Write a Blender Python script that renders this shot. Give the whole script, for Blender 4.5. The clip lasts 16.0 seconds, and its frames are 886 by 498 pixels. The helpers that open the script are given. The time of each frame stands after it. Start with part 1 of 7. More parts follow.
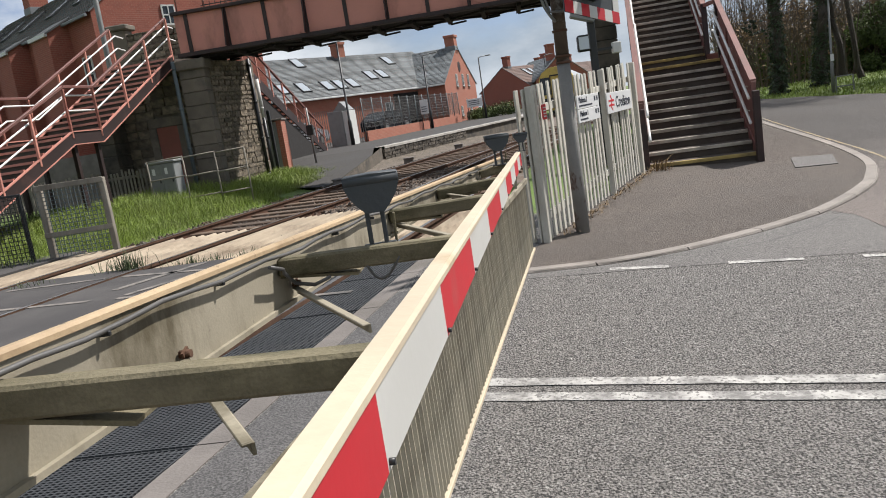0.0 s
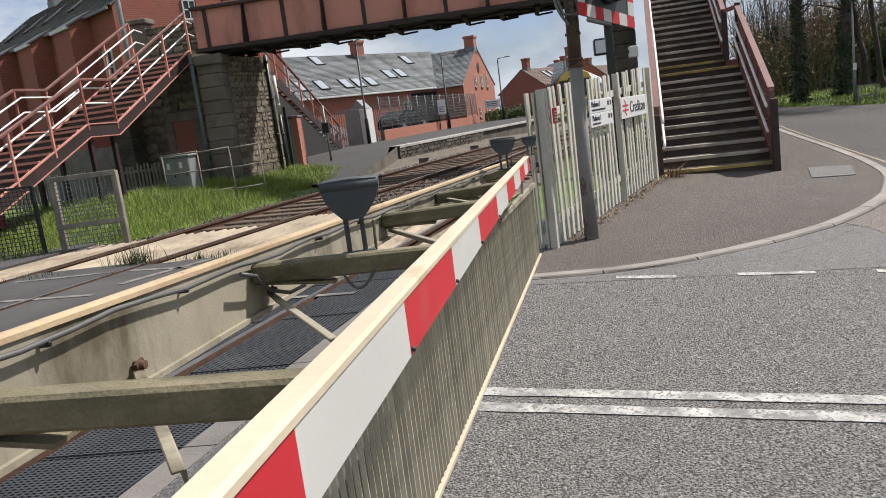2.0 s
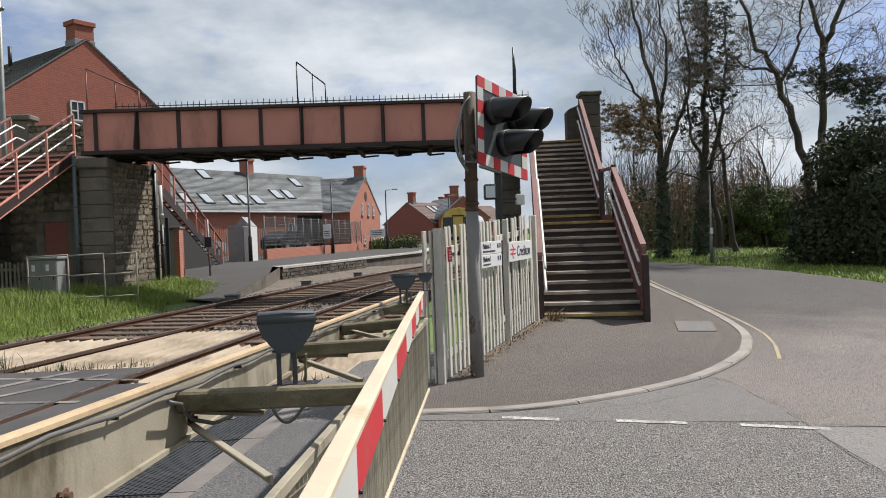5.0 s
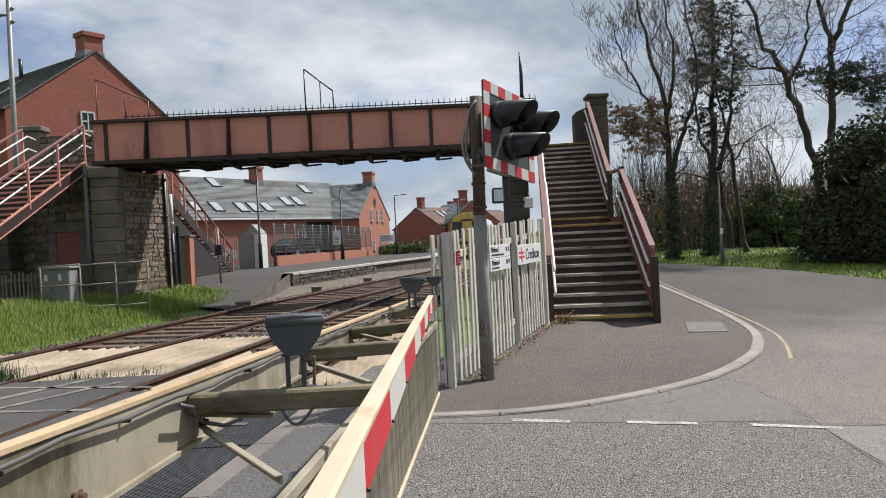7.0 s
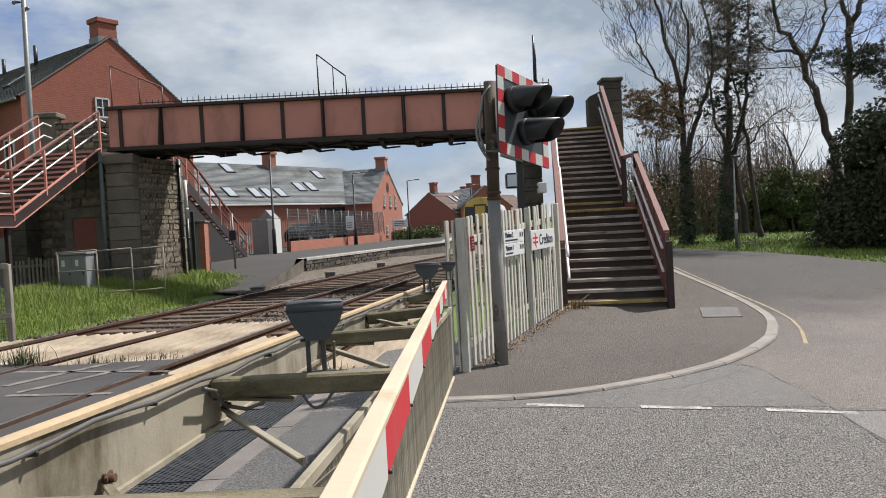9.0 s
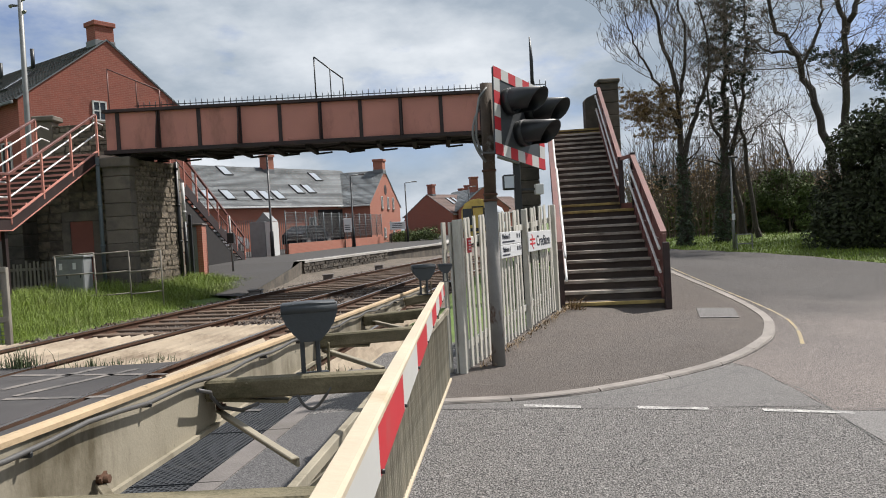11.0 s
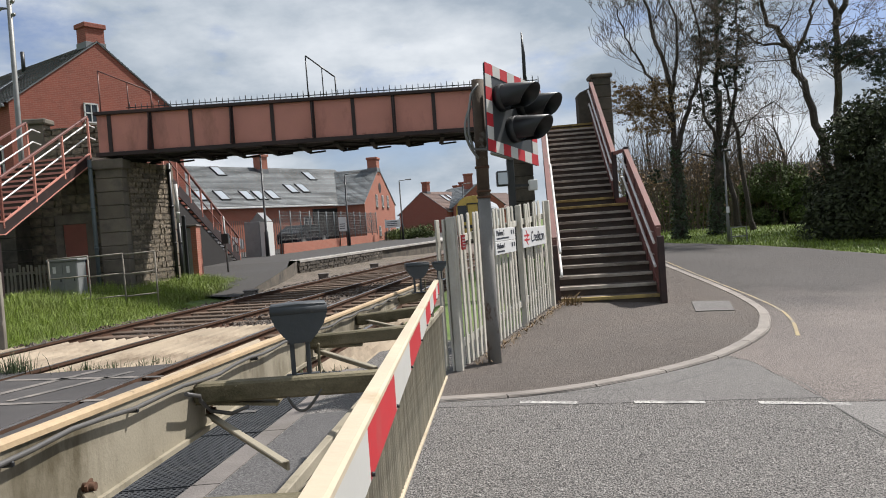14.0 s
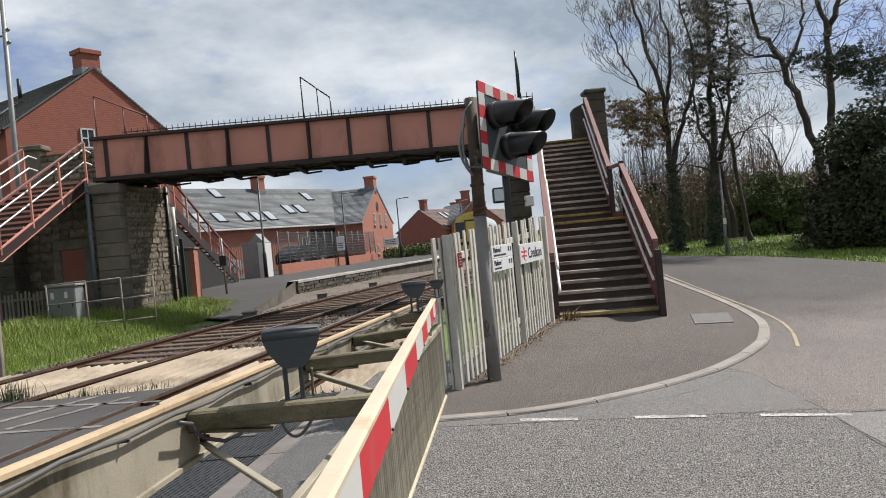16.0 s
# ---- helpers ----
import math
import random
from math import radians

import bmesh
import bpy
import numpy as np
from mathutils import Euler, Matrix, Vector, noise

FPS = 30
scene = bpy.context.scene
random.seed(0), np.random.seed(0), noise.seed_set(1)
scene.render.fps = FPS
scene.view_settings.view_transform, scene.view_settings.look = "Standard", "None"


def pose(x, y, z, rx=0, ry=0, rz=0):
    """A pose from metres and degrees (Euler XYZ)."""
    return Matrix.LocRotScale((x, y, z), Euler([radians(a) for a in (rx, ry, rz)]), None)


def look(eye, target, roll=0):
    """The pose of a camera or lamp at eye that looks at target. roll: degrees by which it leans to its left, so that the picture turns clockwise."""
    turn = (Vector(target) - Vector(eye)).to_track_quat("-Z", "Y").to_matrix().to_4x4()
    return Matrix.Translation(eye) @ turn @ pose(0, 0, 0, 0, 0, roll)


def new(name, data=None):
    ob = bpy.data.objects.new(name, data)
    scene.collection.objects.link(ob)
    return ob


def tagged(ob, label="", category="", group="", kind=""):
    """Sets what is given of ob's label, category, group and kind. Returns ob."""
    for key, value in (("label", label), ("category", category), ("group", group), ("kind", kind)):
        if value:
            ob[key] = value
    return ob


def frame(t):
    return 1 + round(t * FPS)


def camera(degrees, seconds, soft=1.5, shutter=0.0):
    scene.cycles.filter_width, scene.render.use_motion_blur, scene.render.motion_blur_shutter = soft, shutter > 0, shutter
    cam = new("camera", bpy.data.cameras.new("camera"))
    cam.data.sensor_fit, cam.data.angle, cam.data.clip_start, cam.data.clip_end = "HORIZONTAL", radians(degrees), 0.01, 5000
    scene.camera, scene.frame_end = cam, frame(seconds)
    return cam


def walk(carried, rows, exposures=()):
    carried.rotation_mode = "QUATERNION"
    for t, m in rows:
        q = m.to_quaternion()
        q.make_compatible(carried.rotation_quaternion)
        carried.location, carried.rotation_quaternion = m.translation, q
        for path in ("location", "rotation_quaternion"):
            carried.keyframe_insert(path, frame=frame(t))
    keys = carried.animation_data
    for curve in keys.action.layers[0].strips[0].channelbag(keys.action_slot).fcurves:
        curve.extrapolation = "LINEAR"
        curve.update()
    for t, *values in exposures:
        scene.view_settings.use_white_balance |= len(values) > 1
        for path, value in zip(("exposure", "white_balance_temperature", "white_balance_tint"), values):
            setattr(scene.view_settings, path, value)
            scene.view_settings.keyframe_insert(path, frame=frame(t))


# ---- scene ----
cam = camera(59.8, 16.0, 1.0)
PATH = [
    (0, (0.055, -0.254, 1.616), (-0.167, 1.704, 1.272), -8.7),
    (0.5, (0.151, -0.21, 1.611), (-0.208, 1.728, 1.268), -11.2),
    (1, (0.148, -0.189, 1.609), (-0.259, 1.736, 1.25), -12.6),
    (1.5, (0.142, -0.178, 1.608), (-0.263, 1.744, 1.229), -11.5),
    (2, (0.138, -0.159, 1.615), (-0.123, 1.795, 1.277), -7.4),
    (2.5, (0.122, -0.141, 1.632), (0.052, 1.846, 1.412), -3.8),
    (3, (0.081, -0.176, 1.659), (0.083, 1.82, 1.546), -2.5),
    (3.5, (0.05, -0.199, 1.675), (0.096, 1.8, 1.623), -1.8),
    (6, (-0.019, -0.265, 1.673), (0.067, 1.733, 1.642), -2.2),
    (6.5, (0.015, -0.268, 1.667), (0.089, 1.73, 1.642), -2.5),
    (7, (0.004, -0.27, 1.667), (0.06, 1.729, 1.644), -2.9),
    (7.5, (-0.013, -0.273, 1.671), (0.048, 1.726, 1.635), -2.7),
    (8, (-0.016, -0.282, 1.669), (0.042, 1.716, 1.618), -2.6),
    (8.5, (-0.014, -0.291, 1.67), (0.022, 1.708, 1.609), -2.7),
    (9, (-0.01, -0.293, 1.672), (0.011, 1.706, 1.612), -3.0),
    (11.5, (0.004, -0.304, 1.668), (0.035, 1.695, 1.613), -3.4),
    (12, (0.007, -0.294, 1.667), (0.044, 1.704, 1.605), -3.7),
    (12.5, (0.015, -0.286, 1.668), (0.059, 1.712, 1.598), -4.0),
    (13, (0.017, -0.283, 1.669), (0.063, 1.715, 1.592), -4.1),
    (13.5, (0.016, -0.282, 1.669), (0.053, 1.716, 1.595), -3.9),
    (14, (0.018, -0.281, 1.67), (0.055, 1.718, 1.607), -4.1),
    (14.5, (0.026, -0.282, 1.676), (0.068, 1.717, 1.627), -4.7),
    (15, (0.026, -0.285, 1.68), (0.065, 1.715, 1.652), -4.9),
    (15.5, (0.032, -0.279, 1.678), (0.07, 1.721, 1.659), -5.0),
    (16, (0.038, -0.275, 1.679), (0.082, 1.724, 1.66), -5.3),
]
walk(cam, [(t, look(eye, target, roll)) for t, eye, target, roll in PATH])

# ---- light ----
SUN_TO = Vector((0.60, 0.38, 0.95)).normalized()
world = bpy.data.worlds.new("world")
scene.world = world
world.use_nodes = True
wn, wl = world.node_tree.nodes, world.node_tree.links
wn.clear()
sky = wn.new("ShaderNodeTexSky")
sky.sky_type = "NISHITA"
sky.sun_disc = False
sky.sun_elevation = math.asin(SUN_TO.z)
sky.sun_rotation = math.atan2(SUN_TO.x, SUN_TO.y)
sky_gain = wn.new("ShaderNodeVectorMath")
sky_gain.operation = "MULTIPLY"
sky_gain.inputs[1].default_value = (0.088, 0.092, 0.115)
wl.new(sky.outputs[0], sky_gain.inputs[0])
wtc = wn.new("ShaderNodeTexCoord")
wmap = wn.new("ShaderNodeMapping")
wmap.inputs["Scale"].default_value = (1.0, 1.0, 2.3)
wl.new(wtc.outputs["Generated"], wmap.inputs["Vector"])
wnoise = wn.new("ShaderNodeTexNoise")
wnoise.inputs["Scale"].default_value = 2.6
wnoise.inputs["Detail"].default_value = 9.0
wnoise.inputs["Roughness"].default_value = 0.58
wl.new(wmap.outputs[0], wnoise.inputs["Vector"])
wcover = wn.new("ShaderNodeValToRGB")
wcover.color_ramp.elements[0].position, wcover.color_ramp.elements[1].position = 0.33, 0.47
wl.new(wnoise.outputs["Fac"], wcover.inputs[0])
wshade = wn.new("ShaderNodeTexNoise")
wshade.inputs["Scale"].default_value = 3.0
wshade.inputs["Detail"].default_value = 9.0
wshade.inputs["Roughness"].default_value = 0.56
wl.new(wmap.outputs[0], wshade.inputs["Vector"])
wgrey = wn.new("ShaderNodeValToRGB")
wgrey.color_ramp.elements[0].position, wgrey.color_ramp.elements[1].position = 0.40, 0.63
wgrey.color_ramp.elements[0].color = (0.385, 0.46, 0.55, 1)
wgrey.color_ramp.elements[1].color = (0.84, 0.885, 0.94, 1)
wl.new(wshade.outputs["Fac"], wgrey.inputs[0])
wmix = wn.new("ShaderNodeMix")
wmix.data_type = "RGBA"
wl.new(wcover.outputs[0], wmix.inputs["Factor"])
wl.new(sky_gain.outputs[0], wmix.inputs["A"])
wl.new(wgrey.outputs[0], wmix.inputs["B"])
wbg = wn.new("ShaderNodeBackground")
wbg.inputs["Strength"].default_value = 0.69
wl.new(wmix.outputs["Result"], wbg.inputs["Color"])
wout = wn.new("ShaderNodeOutputWorld")
wl.new(wbg.outputs[0], wout.inputs[0])
sun = new("sun", bpy.data.lights.new("sun", "SUN"))
sun.data.energy, sun.data.angle, sun.data.color = 5.0, radians(1.5), (1.0, 0.96, 0.91)
sun.matrix_world = look(SUN_TO * 60, (0, 0, 0))
scene.view_settings.exposure = 0.48

# ---- materials ----
# light balance in base colours: each multiplied by this (0.74 if unnamed), shade-side ones kept lighter
TONE = {"girder_red": 0.98, "maroon_paint": 0.9, "red_brick": 1.0, "orange_brick": 0.95, "sign_white": 0.9, "sign_red": 0.95, "white_handrail": 0.95,
              "dark_slate": 0.9, "grass_blade": 0.88, "grass_ground": 0.9, "twig": 0.8, "red_board": 0.85, "white_board": 0.82, "cream_paint": 0.74,
              "warm_cream": 0.74, "fence_paint": 0.82, "girder_dark": 0.42, "shade_black": 0.5, "weathered_cream": 0.53, "cream_guard": 0.54, "mossy_grey": 0.62, "concrete": 0.62, "worn_asphalt": 0.42, "smooth_asphalt": 0.72, "patched_asphalt": 0.72, "ballast_stone": 0.62, "asphalt": 0.70, "pinkish_asphalt": 0.64, "crossing_deck": 0.62, "rubble_stone": 0.66, "dressed_stone": 0.66,
              "bark": 0.5, "bronze_leaf": 0.85, "sleeper_timber": 0.62, "rusty_rail": 0.62, "black_plastic": 0.6, "rubber": 1.0, "timber_tread": 0.66, "pavement_asphalt": 0.68, "evergreen_leaf": 0.5, "train_yellow": 0.9, "spring_leaf": 0.6}


def mat(name, color, rough=0.7, metal=0.0, vary=0.25, scale=6.0, fine=60.0, bump=0.15, tint=None, spots=None, streak=None, each=0.0, depth=0.01, grit=0.0):
    """Procedural surface: colour varied at two scales, optional stains (tint), speckle (spots) and vertical streaks."""
    m = bpy.data.materials.new(name)
    m.use_nodes = True
    n, l = m.node_tree.nodes, m.node_tree.links
    b = n["Principled BSDF"]
    b.inputs["Metallic"].default_value = metal
    tc = n.new("ShaderNodeTexCoord")
    big = n.new("ShaderNodeTexNoise")
    big.inputs["Scale"].default_value, big.inputs["Detail"].default_value = scale, 6
    l.new(tc.outputs["Object"], big.inputs["Vector"])
    small = n.new("ShaderNodeTexNoise")
    small.inputs["Scale"].default_value, small.inputs["Detail"].default_value = fine, 4
    l.new(tc.outputs["Object"], small.inputs["Vector"])
    k = TONE.get(name, 0.74)
    c = Vector(color[:3]) * k
    tint = (tuple(Vector(tint[0]) * k), *tint[1:]) if tint else None
    spots = (tuple(Vector(spots[0]) * k), *spots[1:]) if spots else None

    def mix(fac, a, bb):
        x = n.new("ShaderNodeMix")
        x.data_type = "RGBA"
        if isinstance(fac, float):
            x.inputs["Factor"].default_value = fac
        else:
            l.new(fac, x.inputs["Factor"])
        for sock, v in (("A", a), ("B", bb)):
            if isinstance(v, (tuple, Vector)):
                x.inputs[sock].default_value = (*v[:3], 1)
            else:
                l.new(v, x.inputs[sock])
        return x.outputs["Result"]

    def ramp(src, lo, hi):
        r = n.new("ShaderNodeValToRGB")
        r.color_ramp.elements[0].position, r.color_ramp.elements[1].position = lo, hi
        l.new(src, r.inputs[0])
        return r.outputs[0]

    col = mix(ramp(big.outputs["Fac"], 0.3, 0.7), tuple(c * (1 - vary)), tuple(c * (1 + vary)))
    col = mix(ramp(small.outputs["Fac"], 0.3, 0.7), mix(0.35, col, tuple(c * (1 - 1.6 * min(vary, 0.5)))), col)
    if tint:
        st = n.new("ShaderNodeTexNoise")
        st.inputs["Scale"].default_value, st.inputs["Detail"].default_value, st.inputs["Roughness"].default_value = scale * 0.6, 8, 0.65
        mp = n.new("ShaderNodeMapping")
        mp.inputs["Location"].default_value = (7.3, 2.1, 4.4)
        if streak:
            mp.inputs["Scale"].default_value = streak
        l.new(tc.outputs["Object"], mp.inputs["Vector"])
        l.new(mp.outputs[0], st.inputs["Vector"])
        col = mix(ramp(st.outputs["Fac"], tint[1], tint[2]), col, tint[0])
    if grit:
        gr = n.new("ShaderNodeTexNoise")
        gr.inputs["Scale"].default_value, gr.inputs["Detail"].default_value, gr.inputs["Roughness"].default_value = fine * 1.1, 2, 0.6
        l.new(tc.outputs["Object"], gr.inputs["Vector"])
        col = mix(ramp(gr.outputs["Fac"], 0.40, 0.60), mix(grit, col, tuple(c * 0.22)), mix(grit * 0.6, col, tuple(c * 2.4)))
    if spots:
        vo = n.new("ShaderNodeTexVoronoi")
        vo.inputs["Scale"].default_value = spots[1]
        l.new(tc.outputs["Object"], vo.inputs["Vector"])
        sp = ramp(vo.outputs["Color"], spots[2], min(1.0, spots[2] + 0.15))
        col = mix(sp, col, spots[0])
    if each:
        info = n.new("ShaderNodeObjectInfo")
        geo = n.new("ShaderNodeNewGeometry")
        ad = n.new("ShaderNodeMath")
        ad.operation = "ADD"
        l.new(info.outputs["Random"], ad.inputs[0])
        l.new(geo.outputs["Random Per Island"], ad.inputs[1])
        fr = n.new("ShaderNodeMath")
        fr.operation = "FRACT"
        l.new(ad.outputs[0], fr.inputs[0])
        mr = n.new("ShaderNodeMapRange")
        mr.inputs["To Min"].default_value, mr.inputs["To Max"].default_value = 1 - each, 1 + each
        l.new(fr.outputs[0], mr.inputs["Value"])
        vm = n.new("ShaderNodeVectorMath")
        vm.operation = "SCALE"
        l.new(col, vm.inputs[0])
        l.new(mr.outputs[0], vm.inputs[3])
        col = vm.outputs[0]
    l.new(col, b.inputs["Base Color"])
    rr = n.new("ShaderNodeMapRange")
    rr.inputs["To Min"].default_value, rr.inputs["To Max"].default_value = max(0.05, rough - 0.12), min(1.0, rough + 0.12)
    l.new(big.outputs["Fac"], rr.inputs["Value"])
    l.new(rr.outputs[0], b.inputs["Roughness"])
    if bump:
        bp = n.new("ShaderNodeBump")
        bp.inputs["Strength"].default_value, bp.inputs["Distance"].default_value = bump, depth
        l.new(small.outputs["Fac"], bp.inputs["Height"])
        l.new(bp.outputs[0], b.inputs["Normal"])
    return m


ASPHALT = mat("asphalt", (0.205, 0.19, 0.178), 0.9, 0, 0.18, 0.7, 78, 1.0, ((0.135, 0.128, 0.122), 0.5, 0.72), ((0.50, 0.48, 0.45), 90, 0.80), depth=0.03, grit=0.95)
PAVE = mat("pavement_asphalt", (0.135, 0.110, 0.094), 0.9, 0, 0.42, 1.3, 90, 0.9, ((0.056, 0.045, 0.038), 0.44, 0.60), ((0.24, 0.215, 0.195), 130, 0.80), depth=0.02, grit=0.85)
SMOOTH_ASPHALT = mat("smooth_asphalt", (0.20, 0.187, 0.178), 0.88, 0, 0.12, 0.8, 80, 0.5, ((0.14, 0.134, 0.13), 0.5, 0.7), ((0.27, 0.26, 0.25), 120, 0.8), depth=0.014, grit=0.6)
PINK_ASPHALT = mat("pinkish_asphalt", (0.235, 0.196, 0.176), 0.9, 0, 0.16, 0.6, 80, 0.8, ((0.15, 0.132, 0.125), 0.46, 0.68), ((0.38, 0.33, 0.30), 110, 0.78), depth=0.02, grit=0.8)
FRONT_ASPHALT = mat("patched_asphalt", (0.165, 0.154, 0.147), 0.9, 0, 0.2, 1.2, 80, 0.6, ((0.11, 0.10, 0.095), 0.46, 0.66), ((0.27, 0.255, 0.24), 120, 0.82), depth=0.014, grit=0.7)
# dark asphalt with the barrier's shade painted into its colour as well
DARK_SHADED_ASPHALT = mat("dark_shaded_asphalt", (0.105, 0.10, 0.10), 0.9, 0, 0.25, 1.5, 80, 0.6, ((0.06, 0.058, 0.058), 0.48, 0.66), ((0.24, 0.23, 0.22), 110, 0.84), depth=0.012, grit=0.6)
FAR_ASPHALT = mat("worn_asphalt", (0.095, 0.086, 0.08), 0.9, 0, 0.15, 0.4, 40, 0.4, ((0.10, 0.095, 0.095), 0.5, 0.7))


def shade_along(m, other, y0, y1):
    """Darken an asphalt along the road for the trees' shade, broken up by noise."""
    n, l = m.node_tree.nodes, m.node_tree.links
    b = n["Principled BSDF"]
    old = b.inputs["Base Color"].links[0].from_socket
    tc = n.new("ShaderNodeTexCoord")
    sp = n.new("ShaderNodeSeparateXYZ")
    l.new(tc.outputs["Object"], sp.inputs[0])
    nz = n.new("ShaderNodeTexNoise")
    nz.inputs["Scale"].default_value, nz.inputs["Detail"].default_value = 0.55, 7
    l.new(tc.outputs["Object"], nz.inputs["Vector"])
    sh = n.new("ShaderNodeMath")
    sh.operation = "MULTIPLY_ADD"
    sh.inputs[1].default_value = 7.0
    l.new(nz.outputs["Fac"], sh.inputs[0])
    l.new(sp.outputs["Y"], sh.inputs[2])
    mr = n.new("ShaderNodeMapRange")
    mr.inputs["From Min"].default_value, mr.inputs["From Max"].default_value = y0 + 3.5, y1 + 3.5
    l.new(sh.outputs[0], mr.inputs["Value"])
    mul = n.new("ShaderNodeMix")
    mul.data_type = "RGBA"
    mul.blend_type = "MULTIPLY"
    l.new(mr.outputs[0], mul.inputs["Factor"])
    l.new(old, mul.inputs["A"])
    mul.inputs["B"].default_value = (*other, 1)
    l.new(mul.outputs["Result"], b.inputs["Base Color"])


# the far road's tree shade is painted into this asphalt's colour
shade_along(PINK_ASPHALT, (0.36, 0.375, 0.39), 8.6, 13.0)
DECK = mat("crossing_deck", (0.078, 0.07, 0.069), 0.8, 0, 0.25, 1.2, 50, 0.4, ((0.12, 0.11, 0.105), 0.5, 0.75), depth=0.006)
RUBBER = mat("rubber", (0.034, 0.036, 0.04), 0.6, 0, 0.3, 3, 70, 0.3, ((0.08, 0.078, 0.076), 0.55, 0.8))
CONCRETE = mat("concrete", (0.25, 0.222, 0.205), 0.9, 0, 0.2, 3, 60, 0.5, ((0.17, 0.15, 0.13), 0.5, 0.7))
KERB = mat("kerb_concrete", (0.32, 0.285, 0.255), 0.9, 0, 0.2, 3, 60, 0.4, ((0.2, 0.175, 0.155), 0.5, 0.75), each=0.12)
LINE = mat("road_paint", (0.55, 0.53, 0.50), 0.8, 0, 0.15, 9, 80, 0.4, ((0.24, 0.23, 0.22), 0.44, 0.60), ((0.2, 0.19, 0.18), 70, 0.62))
DECK_PAINT = mat("worn_deck_paint", (0.27, 0.24, 0.215), 0.85, 0, 0.2, 6, 80, 0.3, ((0.10, 0.095, 0.092), 0.42, 0.60))
YLINE = mat("yellow_paint", (0.40, 0.31, 0.16), 0.8, 0, 0.15, 4, 80, 0.3, ((0.2, 0.19, 0.18), 0.45, 0.65))
BALLAST = mat("ballast_stone", (0.19, 0.165, 0.145), 0.95, 0, 0.3, 3, 30, 0.5, ((0.13, 0.082, 0.055), 0.40, 0.62), each=0.45)
RUST = mat("rusty_rail", (0.15, 0.076, 0.045), 0.85, 0.2, 0.3, 5, 60, 0.4)
STEEL = mat("worn_steel", (0.42, 0.40, 0.39), 0.32, 0.9, 0.15, 4, 80, 0.1)
SLEEPER = mat("sleeper_timber", (0.16, 0.105, 0.07), 0.95, 0, 0.3, 4, 50, 0.5, ((0.10, 0.072, 0.052), 0.5, 0.7), each=0.25)
GUARD = mat("cream_guard", (0.66, 0.54, 0.40), 0.85, 0, 0.18, 2, 50, 0.3, ((0.30, 0.22, 0.15), 0.46, 0.7), each=0.08)
CAP_CREAM = mat("warm_cream", (0.60, 0.44, 0.27), 0.6, 0, 0.15, 4, 60, 0.2, ((0.34, 0.23, 0.13), 0.5, 0.7), ((0.2, 0.15, 0.1), 90, 0.88))
BOOM_CREAM = mat("cream_paint", (0.70, 0.585, 0.43), 0.5, 0, 0.1, 3, 40, 0.12, ((0.40, 0.27, 0.13), 0.56, 0.75))
BEAM_CREAM = mat("weathered_cream", (0.52, 0.46, 0.345), 0.75, 0, 0.16, 5, 140, 0.10, ((0.16, 0.13, 0.075), 0.47, 0.63), ((0.17, 0.145, 0.10), 150, 0.93), streak=(1, 1, 0.35))
MOSSY = mat("mossy_grey", (0.30, 0.255, 0.16), 0.95, 0, 0.3, 9, 160, 0.3, ((0.085, 0.075, 0.035), 0.42, 0.62), ((0.40, 0.36, 0.27), 180, 0.93), streak=(0.4, 1, 1), grit=0.06)
RED = mat("red_board", (0.50, 0.012, 0.022), 0.62, 0, 0.08, 3, 50, 0.03, ((0.36, 0.08, 0.07), 0.6, 0.8))
WHITE = mat("white_board", (0.60, 0.59, 0.56), 0.45, 0, 0.05, 3, 50, 0.03, ((0.47, 0.45, 0.40), 0.56, 0.8))
SKIRT = mat("skirt_picket", (0.72, 0.64, 0.49), 0.7, 0.0, 0.2, 4, 50, 0.2, ((0.26, 0.20, 0.13), 0.48, 0.68), streak=(1, 1, 0.25), each=0.22)
FENCE = mat("fence_paint", (0.60, 0.57, 0.50), 0.75, 0, 0.12, 4, 50, 0.25, ((0.34, 0.29, 0.22), 0.52, 0.75), streak=(1, 1, 0.3), each=0.1)
FENCE_POST = mat("weathered_post", (0.33, 0.30, 0.25), 0.85, 0, 0.2, 4, 50, 0.3, ((0.16, 0.13, 0.1), 0.45, 0.7), streak=(1, 1, 0.25))
POLE = mat("peeling_pole", (0.27, 0.26, 0.245), 0.75, 0.1, 0.18, 4, 60, 0.4, ((0.105, 0.055, 0.035), 0.55, 0.59), streak=(1, 1, 0.5))
POLE_TOP = mat("rusted_pole", (0.12, 0.085, 0.06), 0.8, 0.2, 0.3, 6, 60, 0.5, ((0.27, 0.25, 0.22), 0.55, 0.62))
BLACK = mat("black_plastic", (0.022, 0.024, 0.027), 0.45, 0, 0.2, 4, 60, 0.1, ((0.06, 0.06, 0.06), 0.6, 0.8))
DARKGREY = mat("dark_grey_board", (0.05, 0.055, 0.06), 0.5, 0, 0.15, 3, 60, 0.05)
HOOD = mat("hood_grey", (0.058, 0.066, 0.074), 0.55, 0.1, 0.2, 4, 60, 0.15, ((0.11, 0.11, 0.105), 0.58, 0.8))
GIRDER = mat("girder_red", (0.52, 0.22, 0.17), 0.6, 0, 0.10, 1.2, 30, 0.12, ((0.20, 0.085, 0.06), 0.56, 0.75), streak=(1, 1, 0.4))
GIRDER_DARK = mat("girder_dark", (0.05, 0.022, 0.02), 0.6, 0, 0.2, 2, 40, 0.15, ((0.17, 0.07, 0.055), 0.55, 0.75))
# near-black that stands for deep shade rather than a paint
SHADE_BLACK = mat("shade_black", (0.022, 0.017, 0.016), 0.9, 0, 0.3, 3, 40, 0.3)
